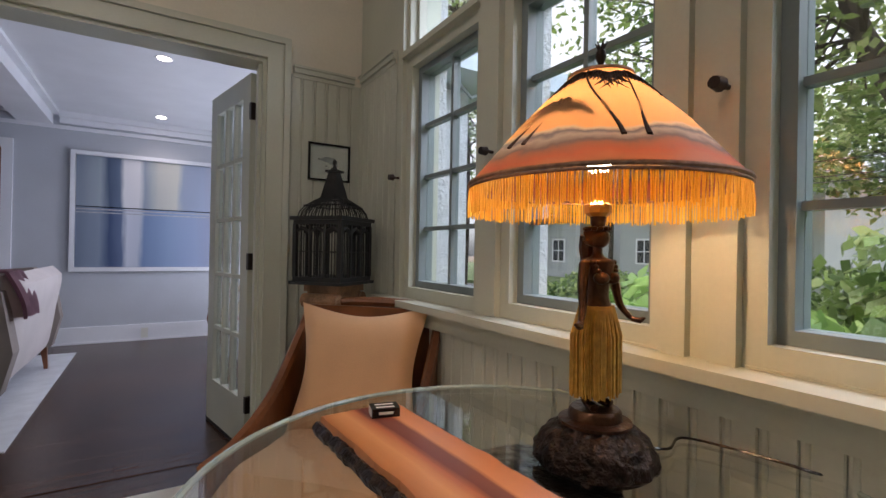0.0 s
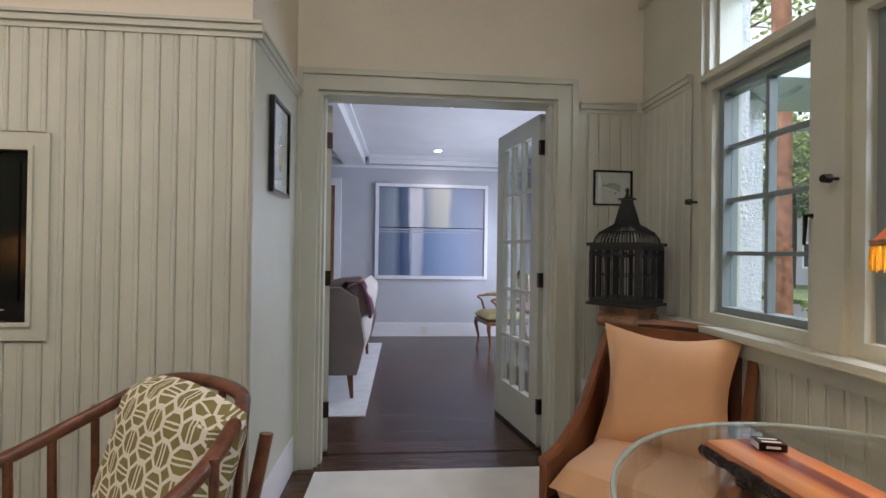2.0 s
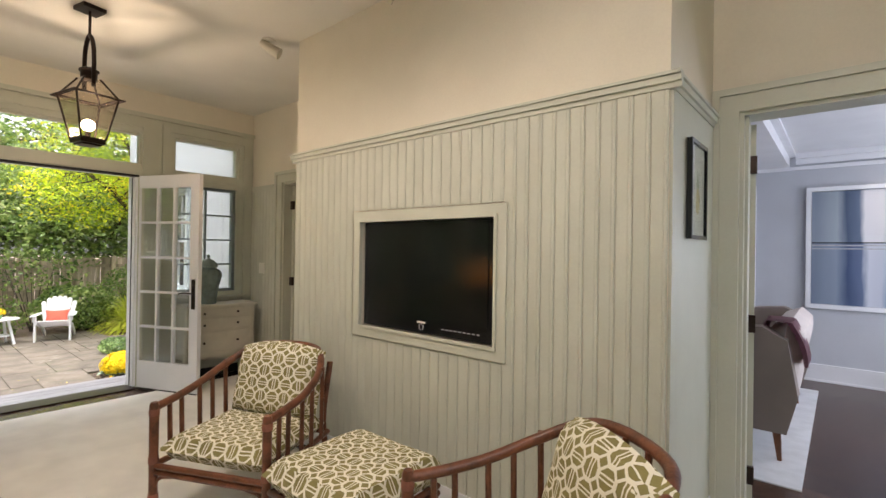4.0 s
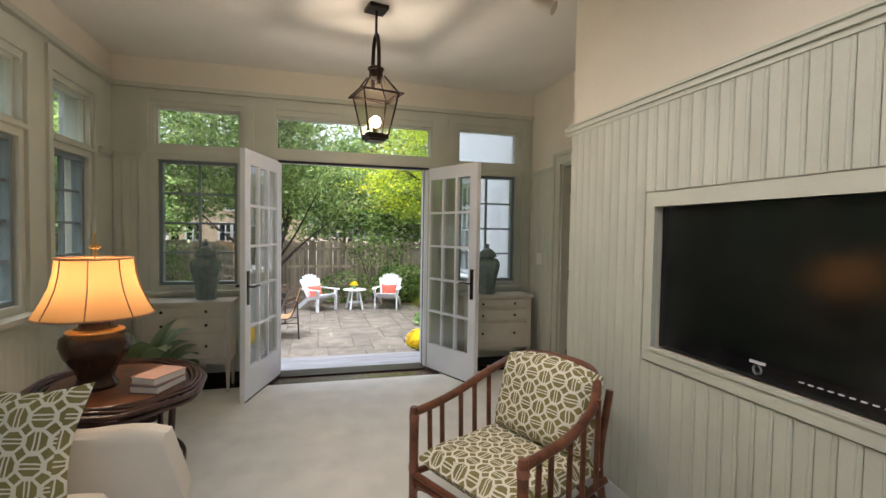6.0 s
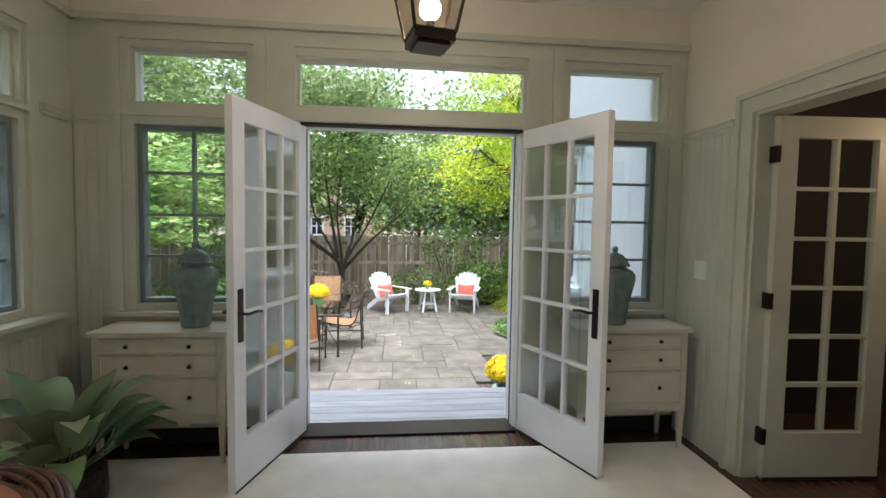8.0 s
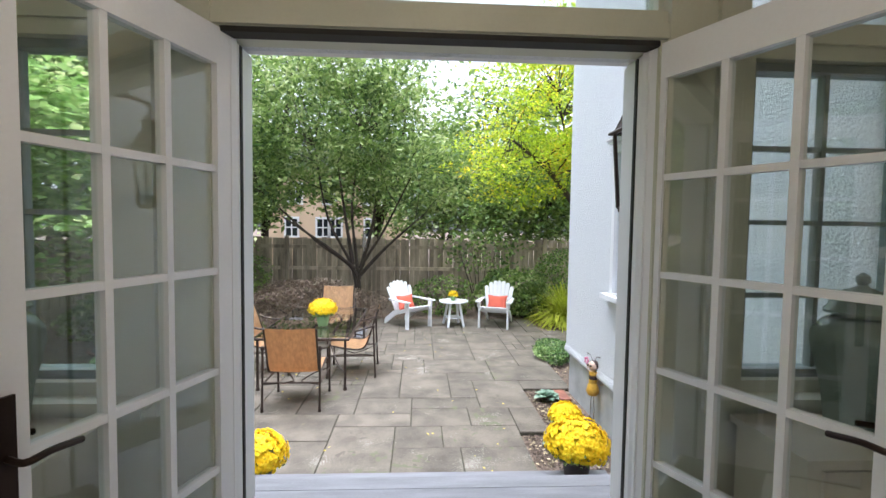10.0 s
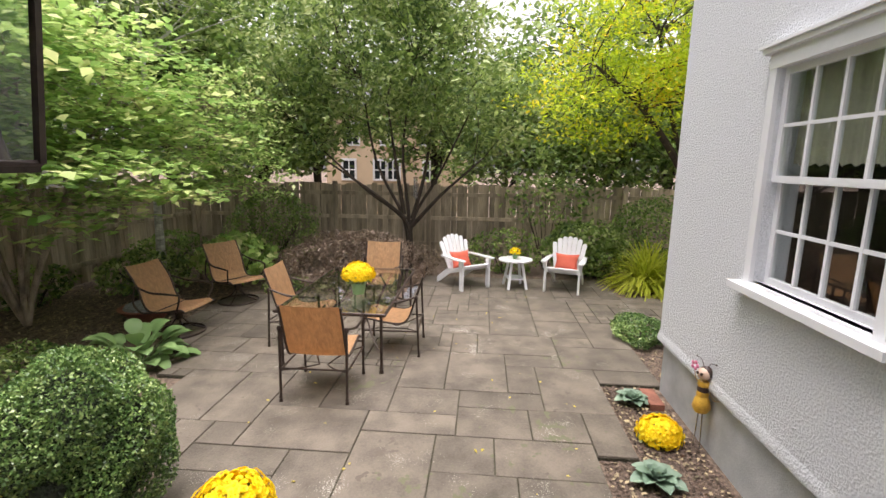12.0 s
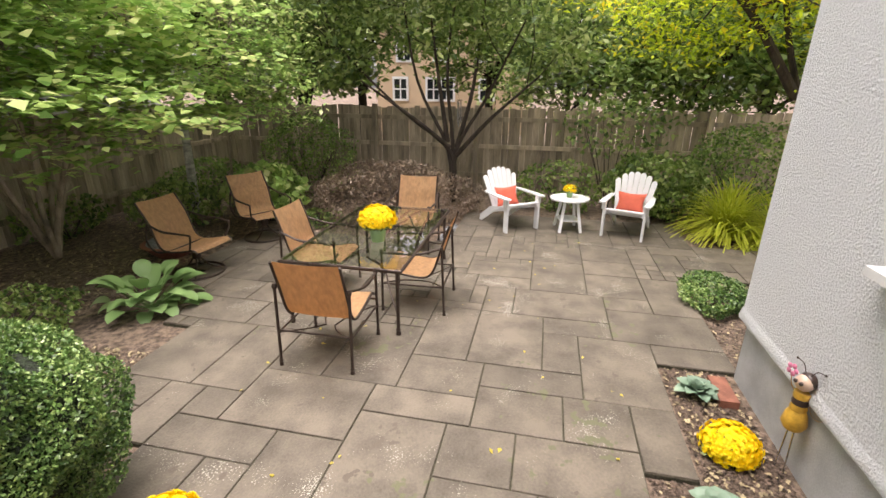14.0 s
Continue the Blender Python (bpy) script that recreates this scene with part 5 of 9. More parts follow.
for v in bm.verts:
    k = 1 + 0.25 * noise.noise(v.co * 9)
    v.co.x *= k
    v.co.y *= k
part("pedestal", bm, BRONZEDARK, rt, "dark carved root pedestal", smooth=True)

sb2 = thing("wooden_board", 0.375, 0.60, 0.742, 3, "live-edge board of orange and purple striped wood on stub legs", "board")
bm = bmesh.new()
prev = None
for i in range(25):
    t = i / 24
    y_ = -0.31 + 0.60 * t
    wl, wr = -0.078 - 0.008 * noise.noise(Vector((t * 9, 0, 0))), 0.078 + 0.008 * noise.noise(Vector((t * 9, 5, 0)))
    q = [bm.verts.new(v) for v in ((wl - 0.002, y_, 0.056), (wr + 0.002, y_, 0.056), (wr + 0.010 * math.sin(t * 30) * 0.5 + 0.012, y_, 0.036), (wr - 0.006, y_, 0.018), (wl + 0.006, y_, 0.018), (wl - 0.012 + 0.005 * math.sin(t * 26), y_, 0.036))]
    if prev:
        for k in range(6):
            bm.faces.new((prev[k], prev[(k + 1) % 6], q[(k + 1) % 6], q[k]))
    else:
        bm.faces.new(q)
    prev = q
bm.faces.new(prev[::-1])
bd = part("board", bm, SLABTOP, sb2, "striped live-edge board")
bm = bmesh.new()
for s_ in (-1, 1):
    pts = []
    for i in range(40):
        t = i / 39
        pts.append((s_ * (0.087 + 0.005 * noise.noise(Vector((t * 14, s_, 0)))), -0.31 + 0.60 * t, 0.036))
    tube(bm, pts, [0.0135 + 0.005 * noise.noise(Vector((i * 0.6, s_ * 4, 1))) for i in range(40)], 6)
part("bark_edge", bm, BRONZEDARK, sb2, "dark rough bark edge")
for y_ in (-0.22, 0.20):
    bm = bmesh.new()
    for k in range(3):
        tube(bm, bend((-0.06 + 0.05 * k, y_, 0.0), (-0.05 + 0.045 * k, y_ + 0.01, 0.012), (-0.055 + 0.05 * k, y_, 0.022), n=2), 0.018, 8)
    part("stub_leg", bm, BRONZEDARK, sb2)
mb = thing("matchbox", 0.388, 0.835, 0.799, -14, "small black matchbox with white lettering bars on the board", "box")
solid("sleeve", TVBLACK, (-0.027, 0.027, -0.019, 0.019, 0, 0.017), parent=mb, bevel=0.001)
solid("printed_bars", PAPER, (-0.018, 0.018, -0.013, -0.006, 0.0172, 0.0177), (-0.018, 0.018, 0.004, 0.010, 0.0172, 0.0177), (-0.014, 0.014, -0.0196, -0.0192, 0.006, 0.011), parent=mb)
solid("tray_end", SILVER, (-0.0278, -0.0272, -0.016, 0.016, 0.002, 0.015), parent=mb)

# figure lamp: the figure is one plain mesh
LX, LY, LZ = LAMP_AT[0], LAMP_AT[1], 0.742
hl = thing("figure_lamp", LX, LY, LZ, 0, "bronze dancer lamp with a lit painted shade and gold fringe", "lamp")
bm = bmesh.new()
lathe(bm, [(0.100, 0.0), (0.108, 0.010), (0.106, 0.030), (0.092, 0.052), (0.072, 0.068), (0.055, 0.076)], 40)
bmesh.ops.subdivide_edges(bm, edges=bm.edges[:], cuts=1)
for v in bm.verts:
    r = math.hypot(v.co.x, v.co.y)
    k = 1 + 0.07 * noise.noise(v.co * 38) + 0.04 * noise.noise(v.co * 80)
    if r > 0.03 and v.co.z > 0.002:
        v.co = Vector((v.co.x * k, v.co.y * k, v.co.z * (1 + 0.08 * noise.noise(v.co * 45))))
part("cast_base", bm, BRONZEDARK, hl, "dark base cast with leaves and vines", smooth=True)
bm = bmesh.new()
for k in range(10):
    a = 2 * math.pi * k / 10
    tube(bm, bend(*[((0.105 - 0.045 * t) * math.cos(a + 0.5 * math.sin(5 * t + k)), (0.105 - 0.045 * t) * math.sin(a + 0.5 * math.sin(5 * t + k)), 0.018 + 0.056 * t) for t in (0, 0.35, 0.7, 1)], n=4), [0.004] * 13, 5)
for k in range(4):
    a = 2 * math.pi * k / 4 + 0.6
    ball(bm, (0.098 * math.cos(a), 0.098 * math.sin(a), 0.009), 0.014, 8)
part("cast_relief", bm, BRONZEDARK, hl, smooth=True)
bm = bmesh.new()
lathe(bm, [(0.064, 0.074), (0.064, 0.079), (0.048, 0.083), (0.046, 0.097), (0.042, 0.101)], 40)
part("plinth", bm, BRONZE, hl, smooth=True)
bm = bmesh.new()
FZ = 0.101
for sx in (-1, 1):
    tube(bm, bend((sx * 0.014 + 0.004 * sx, -0.014, FZ + 0.006), (sx * 0.013, 0.004, FZ + 0.012), (sx * 0.012, 0.004, FZ + 0.04), (sx * 0.013, 0.002, FZ + 0.075), (sx * 0.011, 0, FZ + 0.13), n=4), [0.007, 0.0075, 0.007, 0.0075, 0.008, 0.009, 0.011, 0.011, 0.0115, 0.012, 0.013, 0.014, 0.015, 0.016, 0.017, 0.017, 0.017], 10)
ball(bm, (0, 0, FZ + 0.165), (0.028, 0.020, 0.030), 14)
tube(bm, bend((0, 0, FZ + 0.16), (0, 0, FZ + 0.20), (0.001, -0.002, FZ + 0.235), (0, 0, FZ + 0.262), (0, 0, FZ + 0.272), (0, 0, FZ + 0.29), n=3), [0.024, 0.022, 0.020, 0.017, 0.016, 0.016, 0.018, 0.021, 0.023, 0.024, 0.022, 0.016, 0.010, 0.007, 0.007, 0.007], 14)
for sx in (-1, 1):
    ball(bm, (sx * 0.011, -0.017, FZ + 0.234), 0.0115, 10)
    ball(bm, (sx * 0.025, 0, FZ + 0.258), 0.009, 8)
    tube(bm, bend((sx * 0.026, 0, FZ + 0.258), (sx * 0.035, -0.004, FZ + 0.22), (sx * (0.042 if sx < 0 else 0.036), -0.012, FZ + 0.185), (sx * (0.062 if sx < 0 else 0.044), -0.026, FZ + 0.160), n=3), [0.0085, 0.008, 0.0075, 0.007, 0.0065, 0.006, 0.0055, 0.005, 0.0045, 0.004], 8)
    tube(bm, [(sx * (0.062 if sx < 0 else 0.044), -0.026, FZ + 0.160), (sx * (0.075 if sx < 0 else 0.05), -0.036, FZ + 0.158), (sx * (0.088 if sx < 0 else 0.056), -0.04, FZ + 0.163)], [0.005, 0.006, 0.002], 6)
ball(bm, (0, -0.002, FZ + 0.305), (0.0145, 0.016, 0.019), 12)
ball(bm, (0, 0.006, FZ + 0.308), (0.018, 0.016, 0.019), 12, rough=0.2)
tube(bm, bend((0, 0.016, FZ + 0.31), (0.004, 0.022, FZ + 0.28), (0.006, 0.019, FZ + 0.24), n=3), [0.013, 0.013, 0.013, 0.012, 0.010, 0.008, 0.005], 8)
for k in range(12):
    a = 2 * math.pi * k / 12
    ball(bm, (0.016 * math.cos(a), 0.002 + 0.016 * math.sin(a), FZ + 0.322), 0.0045, 6)
    b_ = math.pi * k / 11
    ball(bm, (0.022 * math.cos(b_), -0.012 - 0.010 * math.sin(b_), FZ + 0.262 - 0.028 * math.sin(b_)), 0.0045, 6)
tube(bm, [(0, 0, FZ + 0.325), (0, 0, FZ + 0.345)], [0.010, 0.012], 10)
for v in bm.verts:
    v.co.x, v.co.y = v.co.x * 1.25, v.co.y * 1.25
part("figurine", bm, BRONZE, hl, "bronze figurine of a dancer", smooth=True)
bm = bmesh.new()
frr = random.Random(4)
for k in range(150):
    a = 2 * math.pi * k / 150 + frr.uniform(-0.02, 0.02)
    r0, r1 = 0.030, 0.040 + frr.uniform(-0.003, 0.003)
    e = 0.70
    tube(bm, [(r0 * math.cos(a), e * r0 * math.sin(a), FZ + 0.178), (r1 * math.cos(a), e * r1 * math.sin(a), FZ + 0.13), (r1 * math.cos(a + 0.05), e * r1 * math.sin(a + 0.05), FZ + 0.033 - frr.uniform(0, 0.012))], 0.0014, 4)
lathe(bm, [(0.031, FZ + 0.178), (0.031, FZ + 0.184)], 20, squash=0.7)
for v in bm.verts:
    v.co.x, v.co.y = v.co.x * 1.22, v.co.y * 1.22
o = part("skirt", bm, FRINGE, hl, "gold fringed skirt", smooth=True)
tagged(o, kind="")
bm = bmesh.new()
lathe(bm, [(0.016, 0.445), (0.024, 0.452), (0.024, 0.466), (0.014, 0.474), (0.014, 0.54)], 8)
part("socket", bm, GOLD, hl, "amber faceted lamp socket")
bm = bmesh.new()
lathe(bm, [(0.233, 0.500), (0.228, 0.508), (0.15, 0.600), (0.058, 0.694), (0.054, 0.697)], 64, caps=False)
shade = part("shade", bm, SHADE1, hl, "shade painted with palms at sunset, lit from within", smooth=True)
for v in shade.data.vertices:
    v.co.z -= 0.50
shade.location.z = 0.50


def on_shade(a, z, out=0.0015):
    t = (z - 0.500) / (0.694 - 0.500)
    r = 0.2345 + (0.058 - 0.2345) * t + out
    return Vector((r * math.cos(a), r * math.sin(a), z + out))


bm = bmesh.new()
view = math.atan2(-LY, -LX)
for a0, lean, zt, fr in ((view + 0.17, 0.50, 0.682, 0.044), (view + 0.35, -0.20, 0.678, 0.040), (view - 0.80, -0.22, 0.622, 0.056), (view - 0.62, -0.12, 0.612, 0.046), (view + 1.6, 0.1, 0.66, 0.045), (view + 2.6, -0.15, 0.67, 0.045), (view + 3.6, 0.15, 0.66, 0.045)):
    pts = [on_shade(a0 - lean * (t ** 1.6), 0.545 + (zt - 0.545) * t) for t in np.linspace(0, 1, 9)]
    tube(bm, pts, [0.0017 + 0.0030 * (1 - t) ** 2.5 for t in np.linspace(0, 1, 9)], 5)
    ca, cz = a0 - lean, zt
    rr = max(0.235 - (cz - 0.50) * 0.91, 0.06)
    for k in range(9):
        th = math.radians(-28 + 236 * k / 8) + frr.uniform(-0.1, 0.1)
        L_ = fr * frr.uniform(0.85, 1.15)
        fp_ = [(L_ * t * math.cos(th), L_ * 0.55 * t * math.sin(th) - L_ * 0.42 * t * t) for t in np.linspace(0, 1, 9)]
        tube(bm, [on_shade(ca + u_ / rr, min(cz + v_, 0.692)) for u_, v_ in fp_], 0.0011, 3)
        for u_, v_ in fp_[1:]:
            for sd in (-1, 1):
                tube(bm, [on_shade(ca + u_ / rr, min(cz + v_, 0.692)), on_shade(ca + (u_ + sd * 0.006 + 0.004 * math.cos(th)) / rr, min(cz + v_ - 0.010 - 0.004 * frr.random(), 0.690))], [0.0021, 0.0007], 3)
palms = part("painted_palms", bm, mat("dark_umber_paint", (0.05, 0.028, 0.02), 0.7, var=0.3, scale=40), hl, "palms painted in dark umber")
bm = bmesh.new()
for r, z, q in ((0.2345, 0.500, 0.004), (0.2345, 0.493, 0.003), (0.0555, 0.697, 0.004)):
    tube(bm, [(r * math.cos(a), r * math.sin(a), z) for a in np.linspace(0, 2 * math.pi, 80)[:-1]], q, 6, closed=True)
part("trim_band", bm, TERRAC, hl, "braided trim", smooth=True)
bm = bmesh.new()
for k in range(430):
    a = 2 * math.pi * k / 430 + frr.uniform(-0.006, 0.006)
    c_, s_, g_ = math.cos(a), math.sin(a), frr.uniform(-0.003, 0.003)
    L_ = 0.050 + frr.uniform(-0.006, 0.004)
    tube(bm, [(0.2345 * c_, 0.2345 * s_, 0.494), ((0.2345 + g_) * math.cos(a + g_), (0.2345 + g_) * math.sin(a + g_), 0.494 - L_ * 0.6), ((0.2345 + g_) * math.cos(a + g_), (0.2345 + g_) * math.sin(a + g_), 0.494 - L_)], 0.0015, 3)
fringe = part("fringe", bm, leafmat("fringe_thread", (0.74, 0.46, 0.04), (0.92, 0.66, 0.08), (0.98, 0.78, 0.16), gloss=0.6, through=0.55), hl, "gold thread fringe", smooth=True)
bm = bmesh.new()
tube(bm, [(0, 0, 0.54), (0, 0, 0.71)], 0.003, 6)
lathe(bm, [(0.006, 0.704), (0.009, 0.712), (0.005, 0.722), (0.010, 0.735), (0.009, 0.745), (0.003, 0.752)], 10)
for k in range(6):
    a = 2 * math.pi * k / 6
    tube(bm, [(0.003 * math.cos(a), 0.003 * math.sin(a), 0.748), (0.010 * math.cos(a), 0.010 * math.sin(a), 0.762)], [0.003, 0.001], 4)
part("finial", bm, HINGE, hl, "pineapple-shaped finial", smooth=True)
bm = bmesh.new()
ball(bm, (0, 0, 0.545), (0.022, 0.022, 0.028), 10)
part("bulb", bm, BULB, hl, smooth=True).visible_shadow = False
bm = bmesh.new()
tube(bm, bend((0.10, 0.0, 0.012), (0.16, -0.04, 0.006), (0.24, -0.02, 0.005), (0.28, -0.10, 0.0035), (0.30, -0.22, 0.003), (0.34, -0.30, -0.02), (0.36, -0.33, -0.3), (0.35, -0.3, -0.73), n=6), 0.0028, 6)
part("cord", bm, TVBLACK, hl, "brown lamp cord", smooth=True)

# birdcage on its column
cg = thing("birdcage", 0.725, 2.17, 0.955, 37, "black wooden birdcage with arched wire sides and a domed roof", "birdcage")
h = 0.122
solid("tray", CAGE, (-h - 0.02, h + 0.02, -h - 0.02, h + 0.02, 0.0, 0.014), (-h - 0.008, h + 0.008, -h - 0.008, h + 0.008, 0.014, 0.035), parent=cg, bevel=0.004)
solid("cornice", CAGE, (-h - 0.008, h + 0.008, -h - 0.008, h + 0.008, 0.275, 0.295), (-h - 0.02, h + 0.02, -h - 0.02, h + 0.02, 0.295, 0.312), parent=cg, bevel=0.004)
for sx in (-1, 1):
    for sy in (-1, 1):
        solid("corner_post", CAGE, (sx * h - 0.01, sx * h + 0.01, sy * h - 0.01, sy * h + 0.01, 0.035, 0.275), parent=cg, bevel=0.002)
for side in range(4):
    m_ = pose(0, 0, 0, 0, 0, 90 * side)
    bm = bmesh.new()
    for k in (-1, 0, 1):
        c = k * h * 0.667
        pts = [m_ @ Vector((c + 0.045 * t, -h, 0.225 + 0.035 * (1 - abs(t)) ** 0.5 * 1.0)) for t in (-1, -0.7, -0.3, 0, 0.3, 0.7, 1)]
        tube(bm, pts, 0.0075, 5)
        if k < 1:
            x_ = c + h * 0.333
            tube(bm, [m_ @ Vector((x_, -h, 0.035)), m_ @ Vector((x_, -h, 0.275))], 0.0085, 6)
    tube(bm, [m_ @ Vector((-h, -h, 0.15)), m_ @ Vector((h, -h, 0.15))], 0.003, 5)
    part("arcade", bm, CAGE, cg)
    for k in range(1, 16):
        bm = bmesh.new()
        x_ = -h + 2 * h * k / 16
        tube(bm, [m_ @ Vector((x_, -h, 0.035)), m_ @ Vector((x_, -h, 0.275))], 0.0022, 4)
        part("wire", bm, CAGE, cg)
bm = bmesh.new()
prof = ((1.0, 0.312), (0.96, 0.335), (0.80, 0.365), (0.55, 0.39), (0.38, 0.405), (0.30, 0.45), (0.22, 0.495), (0.15, 0.53))
for side in range(4):
    m_ = pose(0, 0, 0, 0, 0, 90 * side)
    for k in range(-6, 7):
        bm = bmesh.new()
        tube(bm, [m_ @ Vector((h * s_ * k / 6.5, -h * s_ * 0.98, z)) for s_, z in prof], 0.0024, 4)
        part("roof_bar", bm, CAGE, cg)
bm = bmesh.new()
for s_, z in ((0.80, 0.365), (0.40, 0.40)):
    r = h * s_
    tube(bm, [(r, r, z), (r, -r, z), (-r, -r, z), (-r, r, z)], 0.0035, 5, closed=True)
part("roof_ring", bm, CAGE, cg)
bm = bmesh.new()
box(bm, -0.032, 0.032, -0.032, 0.032, 0.528, 0.538)
lathe(bm, [(0.018, 0.538), (0.010, 0.55), (0.006, 0.565), (0.010, 0.572), (0.010, 0.58), (0.003, 0.59)], 10)
part("finial", bm, CAGE, cg, smooth=True)

cp = thing("column_stand", 0.735, 2.17, -0.004, 37, "carved brown column stand with scrolled capital", "stand")
bm = bmesh.new()
lathe(bm, [(0.075, 0.09), (0.070, 0.12), (0.062, 0.80), (0.070, 0.83), (0.08, 0.86)], 24)
part("shaft", bm, TERRAC, cp, smooth=True)
bm = bmesh.new()
for k in range(16):
    a = 2 * math.pi * k / 16
    tube(bm, [(0.073 * math.cos(a), 0.073 * math.sin(a), 0.14), (0.065 * math.cos(a), 0.065 * math.sin(a), 0.79)], 0.0055, 5)
part("fluting", bm, TERRAC, cp, smooth=True)
solid("plinth", TERRAC, (-0.11, 0.11, -0.11, 0.11, 0, 0.05), (-0.095, 0.095, -0.095, 0.095, 0.05, 0.09), parent=cp, bevel=0.006)
bm = bmesh.new()
box(bm, -0.10, 0.10, -0.10, 0.10, 0.925, 0.957)
for sx in (-1, 1):
    tube(bm, [(sx * 0.10, -0.095, 0.885), (sx * 0.10, 0.095, 0.885)], 0.033, 16)
    tube(bm, [(sx * 0.10, -0.10, 0.885), (sx * 0.10, 0.10, 0.885)], 0.014, 12)
box(bm, -0.095, 0.095, -0.085, 0.085, 0.86, 0.925)
part("capital", bm, TERRAC, cp, "scrolled capital", bevel=0.003)

# wood-framed armchair with a peach pillow; it faces its own -y
ac = thing("wooden_armchair", 0.585, 1.655, -0.004, -45, "walnut-framed armchair with sloping arms and a peach silk seat", "armchair")
W = 0.30
for sx in (-1, 1):
    bm = bmesh.new()
    pts = bend((sx * W, -0.31, 0), (sx * W, -0.31, 0.20), (sx * W, -0.31, 0.415), n=3)
    tube(bm, pts, 0.022, 4)
    part("leg", bm, WALNUT, ac)
    bm = bmesh.new()
    tube(bm, bend((sx * (W - 0.03), 0.34, 0), (sx * (W - 0.01), 0.27, 0.30), (sx * W, 0.30, 0.60), (sx * W, 0.36, 0.87), n=4), 0.020, 6)
    part("leg", bm, WALNUT, ac)
    bm = bmesh.new()
    arm = bend((sx * W, -0.33, 0.425), (sx * W, -0.18, 0.445), (sx * W, 0.02, 0.54), (sx * W, 0.18, 0.69), (sx * W, 0.31, 0.84), n=5)
    tube(bm, arm, 0.021, 6)
    part("arm", bm, WALNUT, ac, smooth=True)
    bm = bmesh.new()
    prev = None
    for i, p in enumerate(arm):
        q = [bm.verts.new((sx * W - 0.006, p.y, 0.26)), bm.verts.new((sx * W - 0.006, p.y, p.z)), bm.verts.new((sx * W + 0.006, p.y, p.z)), bm.verts.new((sx * W + 0.006, p.y, 0.26))]
        if prev:
            for k in range(4):
                bm.faces.new((prev[k], prev[(k + 1) % 4], q[(k + 1) % 4], q[k]))
        prev = q
    part("side_panel", bm, WALNUT, ac)
bm = bmesh.new()
tube(bm, bend((-W, 0.36, 0.865), (-W * 0.5, 0.385, 0.885), (0, 0.39, 0.89), (W * 0.5, 0.385, 0.885), (W, 0.36, 0.865), n=3), 0.021, 8)
part("crest_rail", bm, WALNUT, ac, smooth=True)
solid("back_panel", WALNUT, (-W, W, 0.315, 0.33, 0.30, 0.875), parent=ac)
solid("seat_rail", WALNUT, (-W, W, -0.335, -0.31, 0.20, 0.27), (-W - 0.01, -W + 0.015, -0.31, 0.27, 0.20, 0.27), (W - 0.015, W + 0.01, -0.31, 0.27, 0.20, 0.27), (-W, W, 0.25, 0.27, 0.20, 0.27), parent=ac, bevel=0.004)
bm = bmesh.new()
pillow(bm, 0.56, 0.58, 0.17, power=10)
part("seat", bm, PEACH, ac, "peach silk seat cushion", smooth=True, at=(0, -0.03, 0.33))
bm = bmesh.new()
pillow(bm, 0.49, 0.49, 0.16, power=2.8, corner=0.13, sag=0.05)
o = part("pillow", bm, PEACH, None, smooth=True, at=pose(0, 0, 0, 0, 0, 0))
o.matrix_basis = pose(0.585, 1.655, 0, 0, 0, -45) @ pose(0.0, 0.165, 0.625, 73, 0, 4)
tagged(o, "square peach silk pillow leaning against the chair back", "pillow")

# ---- living room furniture ----
pt = thing("large_painting", 0.0, LN - 0.002, 1.49, 0, "large white-framed abstract of misty blue and grey water", "painting")
w, h = 0.80, 0.675
solid("frame", LWHITE, (-w, w, -0.045, -0.001, -h, -h + 0.045), (-w, w, -0.045, -0.001, h - 0.045, h), (-w, -w + 0.045, -0.045, -0.001, -h + 0.045, h - 0.045), (w - 0.045, w, -0.045, -0.001, -h + 0.045, h - 0.045), parent=pt, bevel=0.004)
solid("upper_panel", PAINT_UP, (-w + 0.05, w - 0.05, -0.022, -0.002, 0.06, h - 0.05), parent=pt)
solid("lower_panel", PAINT_LO, (-w + 0.05, w - 0.05, -0.022, -0.002, -h + 0.05, 0.05), parent=pt)
solid("horizon_strip", TVBLACK, (-w + 0.05, w - 0.05, -0.024, -0.003, 0.050, 0.060), parent=pt)
solid("surf_line", GREYINK, (-w + 0.05, w - 0.05, -0.0232, -0.0222, 0.020, 0.034), (-w + 0.05, w - 0.2, -0.0232, -0.0222, -0.015, -0.004), parent=pt)

plate(-0.08, LN - 0.034, 0.09, 0, w=0.07, h=0.115, label="white power outlet set in the tall white baseboard", name="power_outlet", n=1)
solid("living_rug", RUGW, (-3.0, -0.66, 3.34, 6.05, -0.004, 0.008), category="rug", label="pale blue-white area rug on the dark wood floor", bevel=0.003)

sf = thing("upholstered_sofa", -1.42, 4.55, 0.008, 0, "taupe upholstered sofa with pale inner seat and dark tapered legs", "sofa")
for x_, y_ in ((0.60, -0.78), (0.60, 0.85), (-0.6, -0.78), (-0.6, 0.85)):
    bm = bmesh.new()
    tube(bm, [(x_, y_, 0.20), (x_ + 0.02, y_ - 0.015, 0.0)], [0.034, 0.018], 4)
    part("leg", bm, WALNUT, sf)
bm = bmesh.new()
pts = [(-0.66, 0.2), (0.66, 0.2), (0.72, 0.45), (0.66, 0.82), (0.52, 0.90), (0.30, 0.88), (-0.66, 0.62)]
bm = bmesh.new()
f0 = [bm.verts.new((x_, -0.86, z_)) for x_, z_ in pts]
f1 = [bm.verts.new((x_, -0.70, z_)) for x_, z_ in pts]
bm.faces.new(f0), bm.faces.new(f1[::-1])
